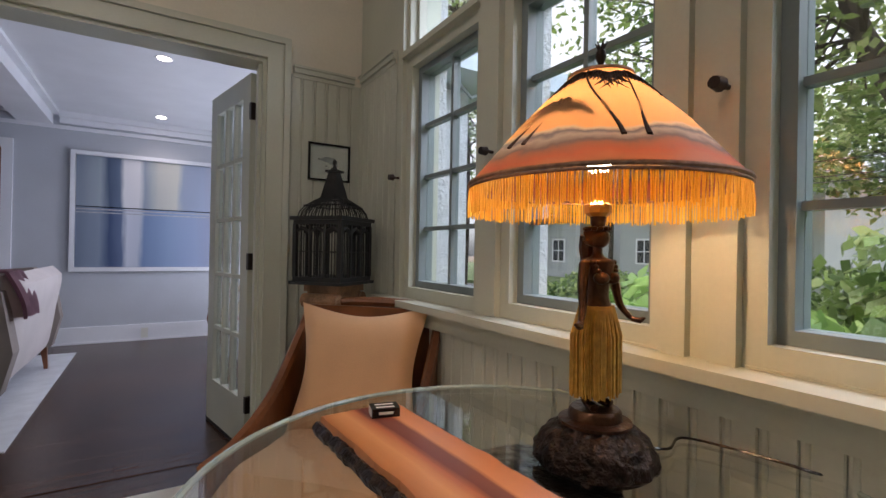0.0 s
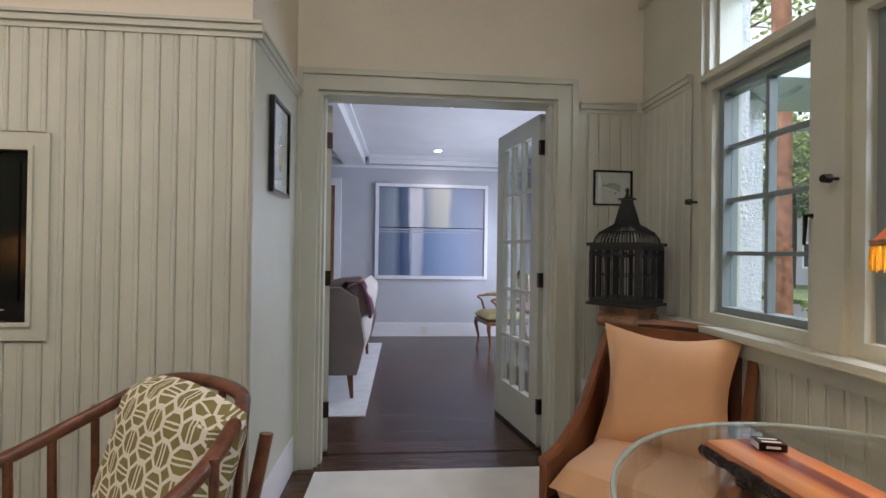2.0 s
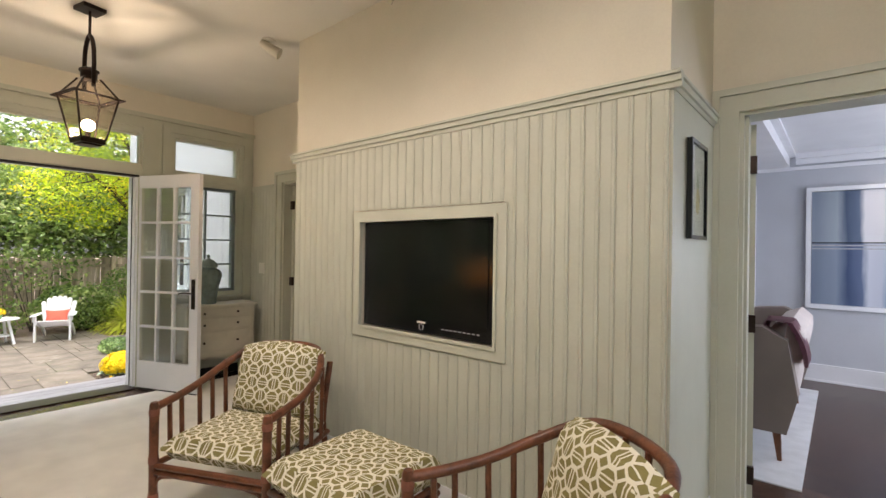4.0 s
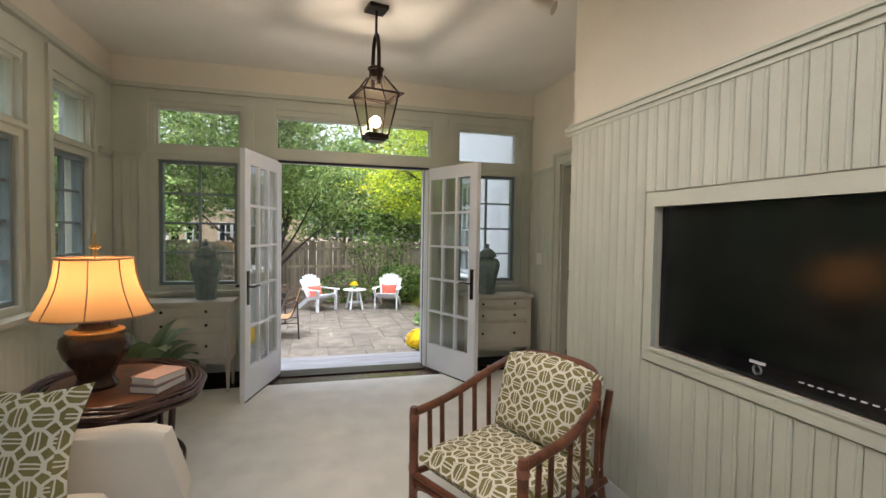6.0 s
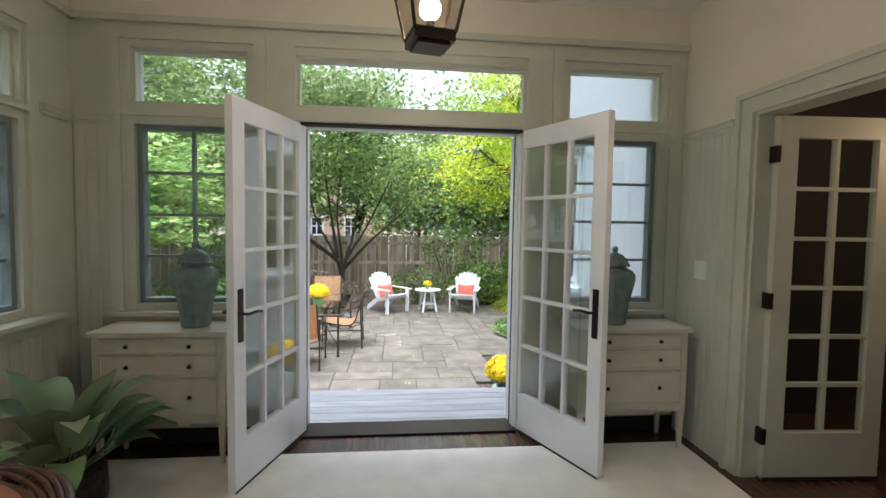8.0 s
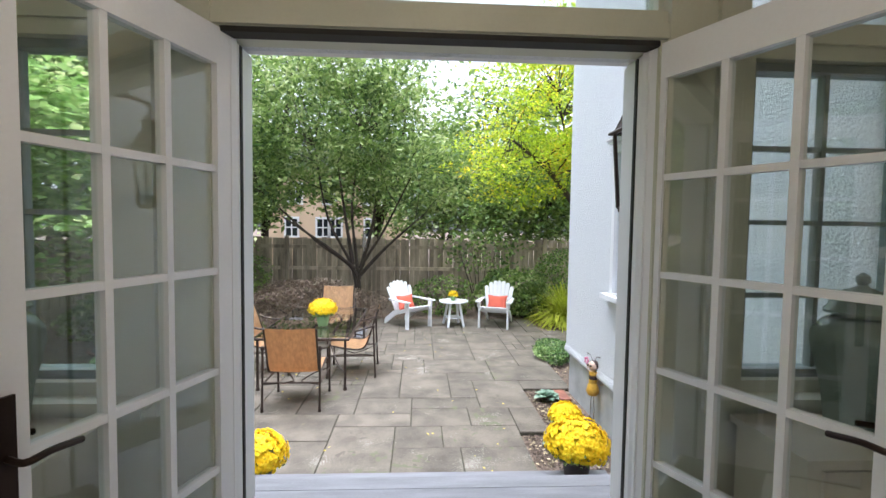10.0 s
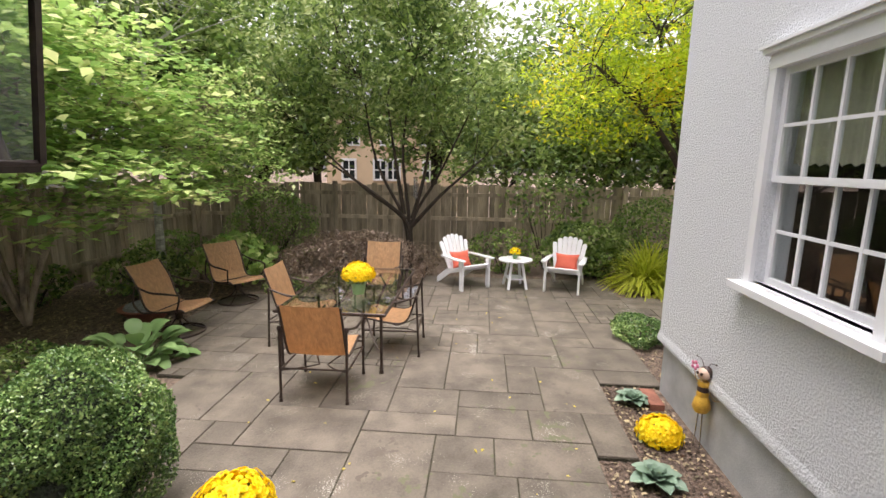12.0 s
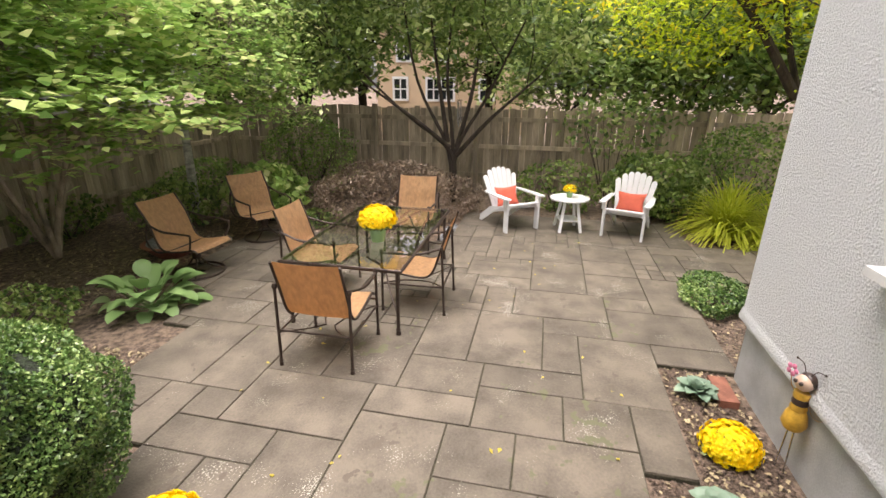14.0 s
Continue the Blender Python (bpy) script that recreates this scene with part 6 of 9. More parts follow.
for k in range(7):
    bm.faces.new((f0[k], f0[(k + 1) % 7], f1[(k + 1) % 7], f1[k]))
part("side", bm, SOFAGREY, sf, bevel=0.02)
bm = bmesh.new()
f0 = [bm.verts.new((x_, 0.78, z_)) for x_, z_ in pts]
f1 = [bm.verts.new((x_, 0.94, z_)) for x_, z_ in pts]
bm.faces.new(f0), bm.faces.new(f1[::-1])
for k in range(7):
    bm.faces.new((f0[k], f0[(k + 1) % 7], f1[(k + 1) % 7], f1[k]))
part("side", bm, SOFAGREY, sf, bevel=0.02)
bm = bmesh.new()
pillow(bm, 1.62, 0.72, 0.22, power=9)
part("backrest", bm, SOFAPALE, sf, "pale upholstered backrest", smooth=True, at=pose(0.60, 0.04, 0.56, 90, 0, 90) @ pose(0, 0, 0, 8, 0, 0))
bm = bmesh.new()
pillow(bm, 1.1, 1.6, 0.26, power=9)
part("seat", bm, SOFAPALE, sf, smooth=True, at=(-0.08, 0.04, 0.33))
bm = bmesh.new()
g = []
for i in range(15):
    row = []
    for j in range(15):
        u, v = i / 14, j / 14
        s_ = (v - 0.5) * 1.0
        x_ = 0.60 + 0.155 * math.sin(max(min(s_ * 3.2, 1.57), -1.57))
        z_ = 0.945 - 0.40 * max(abs(s_) - 0.14, 0) ** 1.0 * 2 * (1.0 if s_ > 0 else 1.3) + 0.012 * math.sin(u * 17 + v * 3) * (0.4 + abs(s_))
        row.append(bm.verts.new((x_ + 0.015 * math.sin(u * 21 + v * 2), -0.80 + 0.42 * u + 0.03 * math.sin(v * 7), z_)))
    g.append(row)
for i in range(14):
    for j in range(14):
        bm.faces.new((g[i][j], g[i + 1][j], g[i + 1][j + 1], g[i][j + 1]))
bmesh.ops.solidify(bm, geom=bm.faces[:], thickness=0.014)
o = part("throw", bm, MAUVE, None, "mauve knitted throw draped over the sofa back", smooth=True, at=(-1.42, 4.55, 0.0))
tagged(o, category="blanket")

lc = thing("carved_armchair", 0.82, 5.60, -0.004, -82, "carved walnut armchair with a mustard silk seat", "armchair")
for sx in (-1, 1):
    bm = bmesh.new()
    tube(bm, bend((sx * 0.25, -0.24, 0.0), (sx * 0.235, -0.22, 0.14), (sx * 0.26, -0.25, 0.32), (sx * 0.25, -0.22, 0.38), n=4), [0.012, 0.013, 0.013, 0.014, 0.015, 0.017, 0.019, 0.022, 0.025, 0.025, 0.024, 0.022, 0.02], 8)
    part("leg", bm, WALNUT, lc, smooth=True)
    bm = bmesh.new()
    tube(bm, bend((sx * 0.22, 0.30, 0.0), (sx * 0.21, 0.24, 0.2), (sx * 0.21, 0.22, 0.42), (sx * 0.2, 0.26, 0.9), n=4), 0.017, 8)
    part("leg", bm, WALNUT, lc, smooth=True)
    bm = bmesh.new()
    tube(bm, bend((sx * 0.24, -0.10, 0.40), (sx * 0.275, -0.14, 0.50), (sx * 0.28, -0.17, 0.60), (sx * 0.27, -0.22, 0.655), (sx * 0.26, 0.0, 0.665), (sx * 0.21, 0.23, 0.64), n=4), 0.014, 8)
    part("arm", bm, WALNUT, lc, smooth=True)
    bm = bmesh.new()
    pillow(bm, 0.05, 0.20, 0.04, power=4, n=8)
    part("arm_pad", bm, MUSTARD, lc, smooth=True, at=(sx * 0.265, -0.04, 0.685))
bm = bmesh.new()
pillow(bm, 0.54, 0.52, 0.15, power=5)
part("seat", bm, MUSTARD, lc, "mustard silk seat", smooth=True, at=(0, -0.01, 0.43))
bm = bmesh.new()
tube(bm, [(-0.25, -0.25, 0.37), (0.25, -0.25, 0.37), (0.22, 0.24, 0.37), (-0.22, 0.24, 0.37)], 0.024, 8, closed=True)
part("seat_rail", bm, WALNUT, lc, smooth=True)
bm = bmesh.new()
pillow(bm, 0.38, 0.42, 0.07, power=4)
part("backrest", bm, MUSTARD, lc, smooth=True, at=pose(0, 0.25, 0.76, 84))
bm = bmesh.new()
tube(bm, [(0.21 * math.cos(a), 0.262, 0.76 + 0.235 * math.sin(a)) for a in np.linspace(0, 2 * math.pi, 32)[:-1]], 0.016, 8, closed=True)
part("back_frame", bm, WALNUT, lc, smooth=True)

# furniture that is glimpsed past the open door leaf
ct = thing("pedestal_table", 1.02, 3.95, -0.004, 0, "dark round pedestal table with a stack of magazines", "table")
bm = bmesh.new()
lathe(bm, [(0.42, 0.70), (0.43, 0.71), (0.43, 0.725), (0.42, 0.735)], 32)
part("tabletop", bm, WALNUT, ct, smooth=True)
bm = bmesh.new()
lathe(bm, [(0.2, 0.0), (0.19, 0.03), (0.05, 0.1), (0.04, 0.4), (0.07, 0.55), (0.04, 0.68), (0.1, 0.70)], 20)
part("pedestal", bm, WALNUT, ct, smooth=True)

for x, y in ((0.04, 6.14), (0.04, 4.2)):
    dl = thing("downlight", x, y, 2.56, 0, "small round recessed downlight, lit, in the white ceiling", "downlight", "recessed downlights")
    bm = bmesh.new()
    lathe(bm, [(0.045, -0.001), (0.062, -0.006), (0.066, -0.001)], 24, caps=False)
    part("trim_ring", bm, LWHITE, dl, smooth=True)
    bm = bmesh.new()
    lathe(bm, [(0.0445, -0.004), (0.0445, -0.002)], 20)
    part("lens", bm, DOWNL, dl, "glowing lens")

hp = framed_picture("hall_print", (-3.402 - 0.1, 3.6, 1.5), -90, 0.45, 0.6, 0.03, "dark-framed print hanging on the hall wall")
# shutters outside the first door: framed print seen through the hall door

# ---- outside: ground, house wing, steps ----
ground = solid("ground", SOIL, (-150, 150, -150, 150, PATIO - 0.4, PATIO - 0.045), kind="structure")
solid("lawn", LAWN, (1.6, 9.0, -40, 40, PATIO - 0.04, PATIO + 0.25), (-16, 1.2, -40, -8.2, PATIO - 0.04, PATIO - 0.02), kind="structure")
solid("street", ASPHALT, (9.0, 15.5, -60, 60, PATIO - 0.04, PATIO + 0.10), kind="structure")
solid("far_lawn", LAWN, (15.5, 60, -60, 60, PATIO - 0.04, PATIO + 0.28), kind="structure")

GY, GX = 2.64, -10.46
GW = (-8.92, -7.83, 0.76, 2.22)
wing = wall("house_wing_wall", "x", GY, GY + 0.22, GX, XW - 0.22, -0.26, 7.0, [GW], STUCCO)
solid("house_wing_side", STUCCO, (GX, GX + 0.22, GY + 0.22, 10.0, -0.26, 7.0), kind="structure")
solid("foundation", CONCRETE, (GX + 0.04, XW - 0.22, GY + 0.04, GY + 0.3, PATIO - 0.2, -0.26), (GX + 0.04, GX + 0.3, GY + 0.3, 10.0, PATIO - 0.2, -0.26), kind="structure", bevel=0.01)
bm = bmesh.new()
n_ = 60
prev = None
for i in range(n_ + 1):
    x_ = GX - 0.02 + (XW - 0.24 - GX) * i / n_
    w_ = 0.012 * noise.noise(Vector((i * 0.5, 0, 0)))
    q = [bm.verts.new(v) for v in ((x_, GY + 0.001, -0.17), (x_, GY - 0.020 + w_, -0.245 + w_), (x_, GY - 0.012, -0.275 + w_), (x_, GY + 0.045, -0.265))]
    if prev:
        for k in range(3):
            bm.faces.new((prev[k], prev[k + 1], q[k + 1], q[k]))
    prev = q
tagged(part("stucco_drip_edge", bm, STUCCO, smooth=True), kind="structure")
# near-black box in place of the shaded room behind the sash window
solid("wing_room", DIMBLACK, (-9.4, -7.4, GY + 1.6, GY + 1.7, 0.4, 2.8), (-9.4, -9.3, GY + 0.22, GY + 1.6, 0.4, 2.8), (-7.5, -7.4, GY + 0.22, GY + 1.6, 0.4, 2.8), (-9.4, -7.4, GY + 0.22, GY + 1.6, 2.75, 2.8), (-9.4, -7.4, GY + 0.22, GY + 1.6, 0.4, 0.45), kind="structure")
wwin = tagged(thing("window_%d" % (wn + 1), 0, 0, 0), kind="structure")
a, b, z0, z1 = GW
solid("window_casing", LWHITE, (a - 0.075, a, GY - 0.03, GY, z0, z1), (b, b + 0.075, GY - 0.03, GY, z0, z1), (a - 0.075, b + 0.075, GY - 0.035, GY, z1, z1 + 0.10), parent=wwin, bevel=0.006)
solid("window_hood", LWHITE, (a - 0.12, b + 0.12, GY - 0.07, GY, z1 + 0.10, z1 + 0.135), (a - 0.14, b + 0.14, GY - 0.09, GY, z1 + 0.135, z1 + 0.155), parent=wwin, bevel=0.006)
solid("window_sill", LWHITE, (a - 0.16, b + 0.16, GY - 0.10, GY, z0 - 0.07, z0 - 0.02), (a - 0.09, b + 0.09, GY - 0.03, GY + 0.05, z0 - 0.02, z0), parent=wwin, bevel=0.01)
zm = (z0 + z1) / 2
for nm, y0, za, zb in (("upper_sash", GY + 0.03, zm - 0.02, z1), ("lower_sash", GY + 0.075, z0, zm + 0.02)):
    bars = [(a, a + 0.045, y0, y0 + 0.04, za, zb), (b - 0.045, b, y0, y0 + 0.04, za, zb), (a + 0.045, b - 0.045, y0, y0 + 0.04, za, za + 0.045), (a + 0.045, b - 0.045, y0, y0 + 0.04, zb - 0.045, zb)]
    i0, i1, j0, j1 = a + 0.045, b - 0.045, za + 0.045, zb - 0.045
    for k in (1, 2, 3):
        c = i0 + (i1 - i0) * k / 4
        bars.append((c - 0.011, c + 0.011, y0 + 0.004, y0 + 0.032, j0, j1))
    c = (j0 + j1) / 2
    bars.append((i0, i1, y0 + 0.006, y0 + 0.030, c - 0.011, c + 0.011))
    solid(nm, LWHITE, *bars, parent=wwin, bevel=0.003)
    for k in range(4):
        for q in range(2):
            u, v = (i1 - i0) / 4, (j1 - j0) / 2
            o = solid("pane", GLASS, (i0 + u * k, i0 + u * (k + 1), y0 + 0.016, y0 + 0.019, j0 + v * q, j0 + v * (q + 1)), parent=wwin)
            o.visible_shadow = False
bm = bmesh.new()
prev = None
for i in range(61):
    x_ = a + (b - a) * i / 60
    q = [bm.verts.new((x_, GY + 0.16 + 0.018 * math.sin(i * 0.9), z)) for z in (z1, zm + 0.10 + 0.012 * math.sin(i * 2.1))]
    if prev:
        bm.faces.new((prev[0], prev[1], q[1], q[0]))
    prev = q
tagged(part("curtain", bm, CURTAIN, smooth=True), "ivory half curtain hanging behind the sash window", "curtain")
solid("brick_footing", BRICKR, (-10.30, -9.95, 2.42, 2.56, PATIO - 0.05, PATIO + 0.03), kind="structure", bevel=0.01)

# the stucco pier and eave outside the corner window
solid("entrance_pier", STUCCO, (XE + 0.22, 1.68, 2.45, 2.75, PATIO, 2.12), kind="structure", bevel=0.01)
solid("entrance_eave", mat("pale_blue_eave", (0.52, 0.60, 0.68), 0.6, var=0.04), (XE + 0.22, 2.3, 2.2, 2.75, 2.16, 2.30), kind="structure", bevel=0.01)
bm = bmesh.new()
tube(bm, [(1.50, 2.35, 2.16), (1.62, 2.33, 2.05), (1.80, 2.32, 2.16)], 0.012, 6)
tagged(part("eave_bracket", bm, SASH), kind="structure")

# deck landing with its boards, and two steps
landing = tagged(thing("landing", 0, 0, 0), kind="structure")
solid("joists", DECK, (-7.03, XW - 0.225, -0.72, 1.95, PATIO, -0.185), (-7.42, -7.03, -0.72, 1.95, PATIO, -0.385), (-7.76, -7.42, -0.72, 1.95, PATIO, -0.6), parent=landing)
x_ = XW - 0.232
k = 0
while x_ > -7.03:
    w_ = 0.135
    solid("board", DECK, (max(x_ - w_, -7.06), x_ - 0.005, -0.75, 1.98, -0.183, -0.155), parent=landing, bevel=0.003)
    x_ -= w_
for zz, x0, x1 in ((-0.355, -7.455, -7.03), (-0.575, -7.79, -7.42)):
    m_ = (x1 - x0) / 3
    for k in range(3):
        solid("board", DECK, (x0 + m_ * k, x0 + m_ * (k + 1) - 0.005, -0.75, 1.98, zz - 0.028, zz), parent=landing, bevel=0.003)


def outside_lantern(x, y, label):
    p = thing("post_lantern", x, y, 1.55, 0, label, "lantern", "lanterns beside the garden doors")
    zb, zt, rb, rt_ = 0.0, 0.38, 0.052, 0.073
    bm = bmesh.new()
    for a in ((1, 1), (1, -1), (-1, -1), (-1, 1)):
        tube(bm, [(a[0] * rb, a[1] * rb, zb), (a[0] * rt_, a[1] * rt_, zt)], 0.011, 4)
        tube(bm, [(a[0] * rt_, a[1] * rt_, zt), (a[0] * 0.04, a[1] * 0.04, zt + 0.09)], 0.006, 4)
    for s_, z in ((rb, zb), (rt_, zt), (rt_ + 0.02, zt - 0.005)):
        tube(bm, [(s_, s_, z), (s_, -s_, z), (-s_, -s_, z), (-s_, s_, z)], 0.008, 4, closed=True)
    box(bm, -rb, rb, -rb, rb, -0.02, 0.0)
    part("frame", bm, IRON, p)
    bm = bmesh.new()
    lathe(bm, [(0.045, zt + 0.08), (0.045, zt + 0.15), (0.06, zt + 0.155), (0.02, zt + 0.19)], 12)
    lathe(bm, [(rt_ * 1.3, zt + 0.004), (0.045, zt + 0.09)], 4, caps=False)
    part("hood", bm, IRON, p)
    bm = bmesh.new()
    tube(bm, bend((0, 0, zt + 0.18), (0.02, 0, zt + 0.27), (0.28, 0, zt + 0.27), (0.455, 0, zt + 0.16), n=4), 0.012, 8)
    lathe(bm, [(0.03, -0.0), (0.02, 0.05)], 10)
    part("bracket", bm, IRON, p, smooth=True)
    for i in range(4):
        a = [(1, 1), (1, -1), (-1, -1), (-1, 1)]
        u, v = a[i], a[(i + 1) % 4]
        bm = bmesh.new()
        bm.faces.new([bm.verts.new(c) for c in ((u[0] * rb, u[1] * rb, zb), (v[0] * rb, v[1] * rb, zb), (v[0] * rt_, v[1] * rt_, zt), (u[0] * rt_, u[1] * rt_, zt))])
        part("glass_pane", bm, GLASS, p).visible_shadow = False
    bm = bmesh.new()
    cyl(bm, 0, 0, 0.0, 0.07, 0.02, 0.018)
    part("burner", bm, IRON, p)


outside_lantern(-6.40, -0.34, "black iron glass-sided lantern on the outside wall")
outside_lantern(-6.40, 1.63, "black iron glass-sided lantern on the outside wall")


# ---- leaves, shrubs and trees ----
def inside(rng, n, c, r, shell=0.5, cut=None):
    """n places within an ellipsoid, more of them near its skin, its outline uneven."""
    d = rng.normal(size=(n, 3))
    d /= np.linalg.norm(d, axis=1, keepdims=True)
    lump = 1 + 0.16 * np.sin(d[:, :1] * 5.1 + c[0]) * np.sin(d[:, 1:2] * 4.3 + c[1]) + 0.10 * np.sin(d[:, 2:] * 7 + d[:, :1] * 6)
    k = rng.uniform(shell, 1, (n, 1)) ** 0.6 * lump
    p = np.array(c) + d * k * np.array(r)
    if cut is not None:
        p = p[p[:, 2] > cut]
    return p


def tree(name, label, base, stems, blobs, clusters, per, size, leaf, bark, seed, spread=0.22, flat=0.6, long=1.8, trunk=0.09, group="", low=None, flatten=0.35, category="tree"):
    rng = np.random.default_rng(seed)
    rnd = random.Random(seed)
    t = thing(name, *base, 0, label, category, group)
    B = np.array(base, dtype=float)
    cl = []
    tot = sum(r[0] * r[1] * r[2] for _, r in blobs)
    for c, r in blobs:
        cl.append(inside(rng, max(int(clusters * r[0] * r[1] * r[2] / tot), 8), c, r, 0.35, low))
    cl = np.concatenate(cl)
    bm = bmesh.new()
    tips = []
    for s_ in stems:
        pts = bend(*[Vector(p) - Vector(base) for p in s_], n=4)
        n = len(pts)
        tube(bm, pts, [trunk * (1 - 0.72 * i / (n - 1)) for i in range(n)], 8)
        tips += [(pts[i], trunk * (1 - 0.72 * i / (n - 1))) for i in range(n // 3, n)]
    part("trunk", bm, bark, t, smooth=True)
    bm = bmesh.new()
    pick = rng.permutation(len(cl))[:min(len(cl), 90)]
    for i in pick:
        e = Vector([float(v) for v in cl[i] - B])
        s0, r0 = min(tips, key=lambda q: (q[0] - e).length + rnd.random() * 0.6)
        mid = s0.lerp(e, 0.5) + Vector((rnd.uniform(-0.15, 0.15), rnd.uniform(-0.15, 0.15), rnd.uniform(-0.05, 0.2)))
        tube(bm, bend(s0, mid, e, n=3), [min(r0 * 0.5, 0.03) * (1 - 0.8 * k / 6) + 0.003 for k in range(7)], 4)
    part("branch_frame", bm, bark, t, smooth=True)
    pos = np.repeat(cl, per, axis=0) + rng.normal(size=(len(cl) * per, 3)) * np.array([spread, spread, spread * flatten])
    quads("crown", leaf_quads(rng, pos - B, size, flat, long), leaf, t)
    return t


def shrub(name, label, c, r, n, size, leaf, seed, stems=8, flat=0.3, long=1.6, shell=0.75, category="shrub", group="", bark=None):
    rng = np.random.default_rng(seed)
    t = thing(name, c[0], c[1], PATIO - 0.045, 0, label, category, group)
    z = c[2] - (PATIO - 0.045)
    p = inside(rng, n, (0, 0, z), r, shell)
    p = p[p[:, 2] > 0.02]
    out = p - np.array([0, 0, z])
    out /= np.linalg.norm(out, axis=1, keepdims=True) + 1e-6
    quads("foliage", leaf_quads(rng, p, size, flat, long, out * 0.5), leaf, t)
    bm = bmesh.new()
    rnd = random.Random(seed)
    for k in range(stems):
        a = rnd.uniform(0, 2 * math.pi)
        q = Vector((r[0] * 0.6 * math.cos(a), r[1] * 0.6 * math.sin(a), z + r[2] * 0.3 * rnd.random()))
        tube(bm, bend((0.05 * math.cos(a), 0.05 * math.sin(a), 0), q * 0.5, q, n=3), [0.014 - 0.0015 * i for i in range(7)], 5)
    part("stem_frame", bm, bark or BARK, t)
    return t


# the clipped ball by the steps: dense small leaves over a near-black core that stands in for shade
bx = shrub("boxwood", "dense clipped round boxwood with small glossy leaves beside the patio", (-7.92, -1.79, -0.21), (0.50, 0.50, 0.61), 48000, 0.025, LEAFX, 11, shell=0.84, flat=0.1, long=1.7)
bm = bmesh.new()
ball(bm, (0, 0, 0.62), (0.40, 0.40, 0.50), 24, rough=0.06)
part("shade_core", bm, mat("painted_inner_shade", (0.022, 0.035, 0.015), 0.9, var=0.4, scale=30, bump=1.5), bx)

tree("dogwood_tree", "multi-stemmed tree with fine green leaves before the board fence", (-16.1, -0.95, PATIO - 0.05),
     [[(-16.1, -0.95, -0.85), (-16.1, -1.02, 0.2), (-16.0, -2.0, 1.0), (-15.9, -3.3, 2.2)], [(-16.1, -0.95, -0.85), (-16.15, -1.1, 0.3), (-16.2, -1.75, 1.6), (-16.3, -2.1, 3.4)],
      [(-16.1, -0.95, -0.85), (-16.1, -0.9, 0.25), (-16.0, -0.3, 1.3), (-15.9, 0.35, 2.6)], [(-16.1, -0.95, -0.85), (-16.2, -1.0, 0.4), (-16.3, -1.15, 1.9), (-16.4, -0.9, 3.8)], [(-16.1, -0.9, 0.15), (-15.8, -0.2, 0.9), (-15.6, 0.7, 1.7)], [(-16.1, -1.05, 0.3), (-15.7, -1.7, 0.9), (-15.5, -2.7, 1.6)], [(-16.15, -1.1, 0.4), (-16.2, -1.3, 1.6), (-16.2, -1.5, 3.0)], [(-16.1, -0.9, 0.3), (-16.2, -0.6, 1.5), (-16.2, -0.4, 3.2)]],
     [((-16.2, -1.7, 4.1), (1.9, 3.0, 1.75)), ((-15.9, -3.7, 2.6), (1.4, 1.5, 1.2)), ((-15.7, 0.5, 2.7), (1.3, 1.5, 0.9)), ((-16.2, -1.0, 5.3), (1.4, 2.0, 0.8))],
     700, 27, 0.145, LEAFC, BARK, 21, spread=0.26, trunk=0.055, flat=0.55, long=2.2, low=1.0)
tree("maple_tree", "yellow-green maple with feathery leaves behind the stucco corner", (-15.0, 5.0, PATIO - 0.05),
     [[(-15.0, 5.0, -0.85), (-15.0, 4.85, 0.8), (-15.1, 4.3, 2.4), (-15.2, 3.8, 4.6)], [(-15.0, 4.85, 0.6), (-14.6, 5.2, 2.2), (-14.4, 5.6, 4.0)], [(-15.0, 4.6, 1.4), (-14.7, 3.6, 2.6), (-14.6, 2.6, 3.4)]],
     [((-15.0, 4.2, 4.4), (1.9, 2.3, 1.9)), ((-14.6, 2.8, 2.8), (1.4, 1.5, 0.9)), ((-14.4, 5.4, 3.0), (1.6, 1.7, 1.5)), ((-15.0, 4.0, 5.8), (1.3, 1.6, 0.9))],
     900, 32, 0.10, LEAFM, BARK, 22, spread=0.24, trunk=0.085, flat=0.65, long=2.6, low=1.25)
tree("viburnum_tree", "broad-leaved many-stemmed tree reaching over the mulch bed", (-11.45, -5.85, PATIO - 0.05),
     [[(-11.45, -5.85, -0.85), (-11.4 + 0.25 * math.cos(a), -5.85 + 0.25 * math.sin(a), -0.1), (-11.4 + 0.8 * math.cos(a), -5.85 + 0.8 * math.sin(a), 1.2), (-11.4 + 1.5 * math.cos(a), -5.85 + 1.5 * math.sin(a), 2.4)] for a in (0.2, 1.0, 1.8, 2.6, 3.5, 4.4, 5.3, 5.9)],
     [((-11.4, -5.2, 2.5), (2.0, 2.0, 1.3)), ((-10.9, -4.3, 1.35), (1.6, 1.4, 0.75)), ((-12.5, -4.5, 1.6), (1.3, 1.3, 0.8)), ((-10.2, -5.4, 2.6), (1.5, 1.6, 1.2))],
     430, 36, 0.14, LEAFB, BARKL, 23, spread=0.30, trunk=0.045, flat=0.82, long=1.25, flatten=0.12, low=0.3)
tree("small_maple", "slim yellow-green young tree near the birch", (-14.2, -4.9, PATIO - 0.05), [[(-14.2, -4.9, -0.85), (-14.2, -4.8, 0.6), (-14.1, -4.6, 2.6)]],
     [((-14.2, -4.4, 2.1), (1.2, 1.3, 1.3)), ((-14.0, -3.7, 1.4), (0.8, 0.8, 0.6))], 200, 24, 0.10, LEAFB, BARKL, 24, trunk=0.03, flat=0.7, low=0.7)
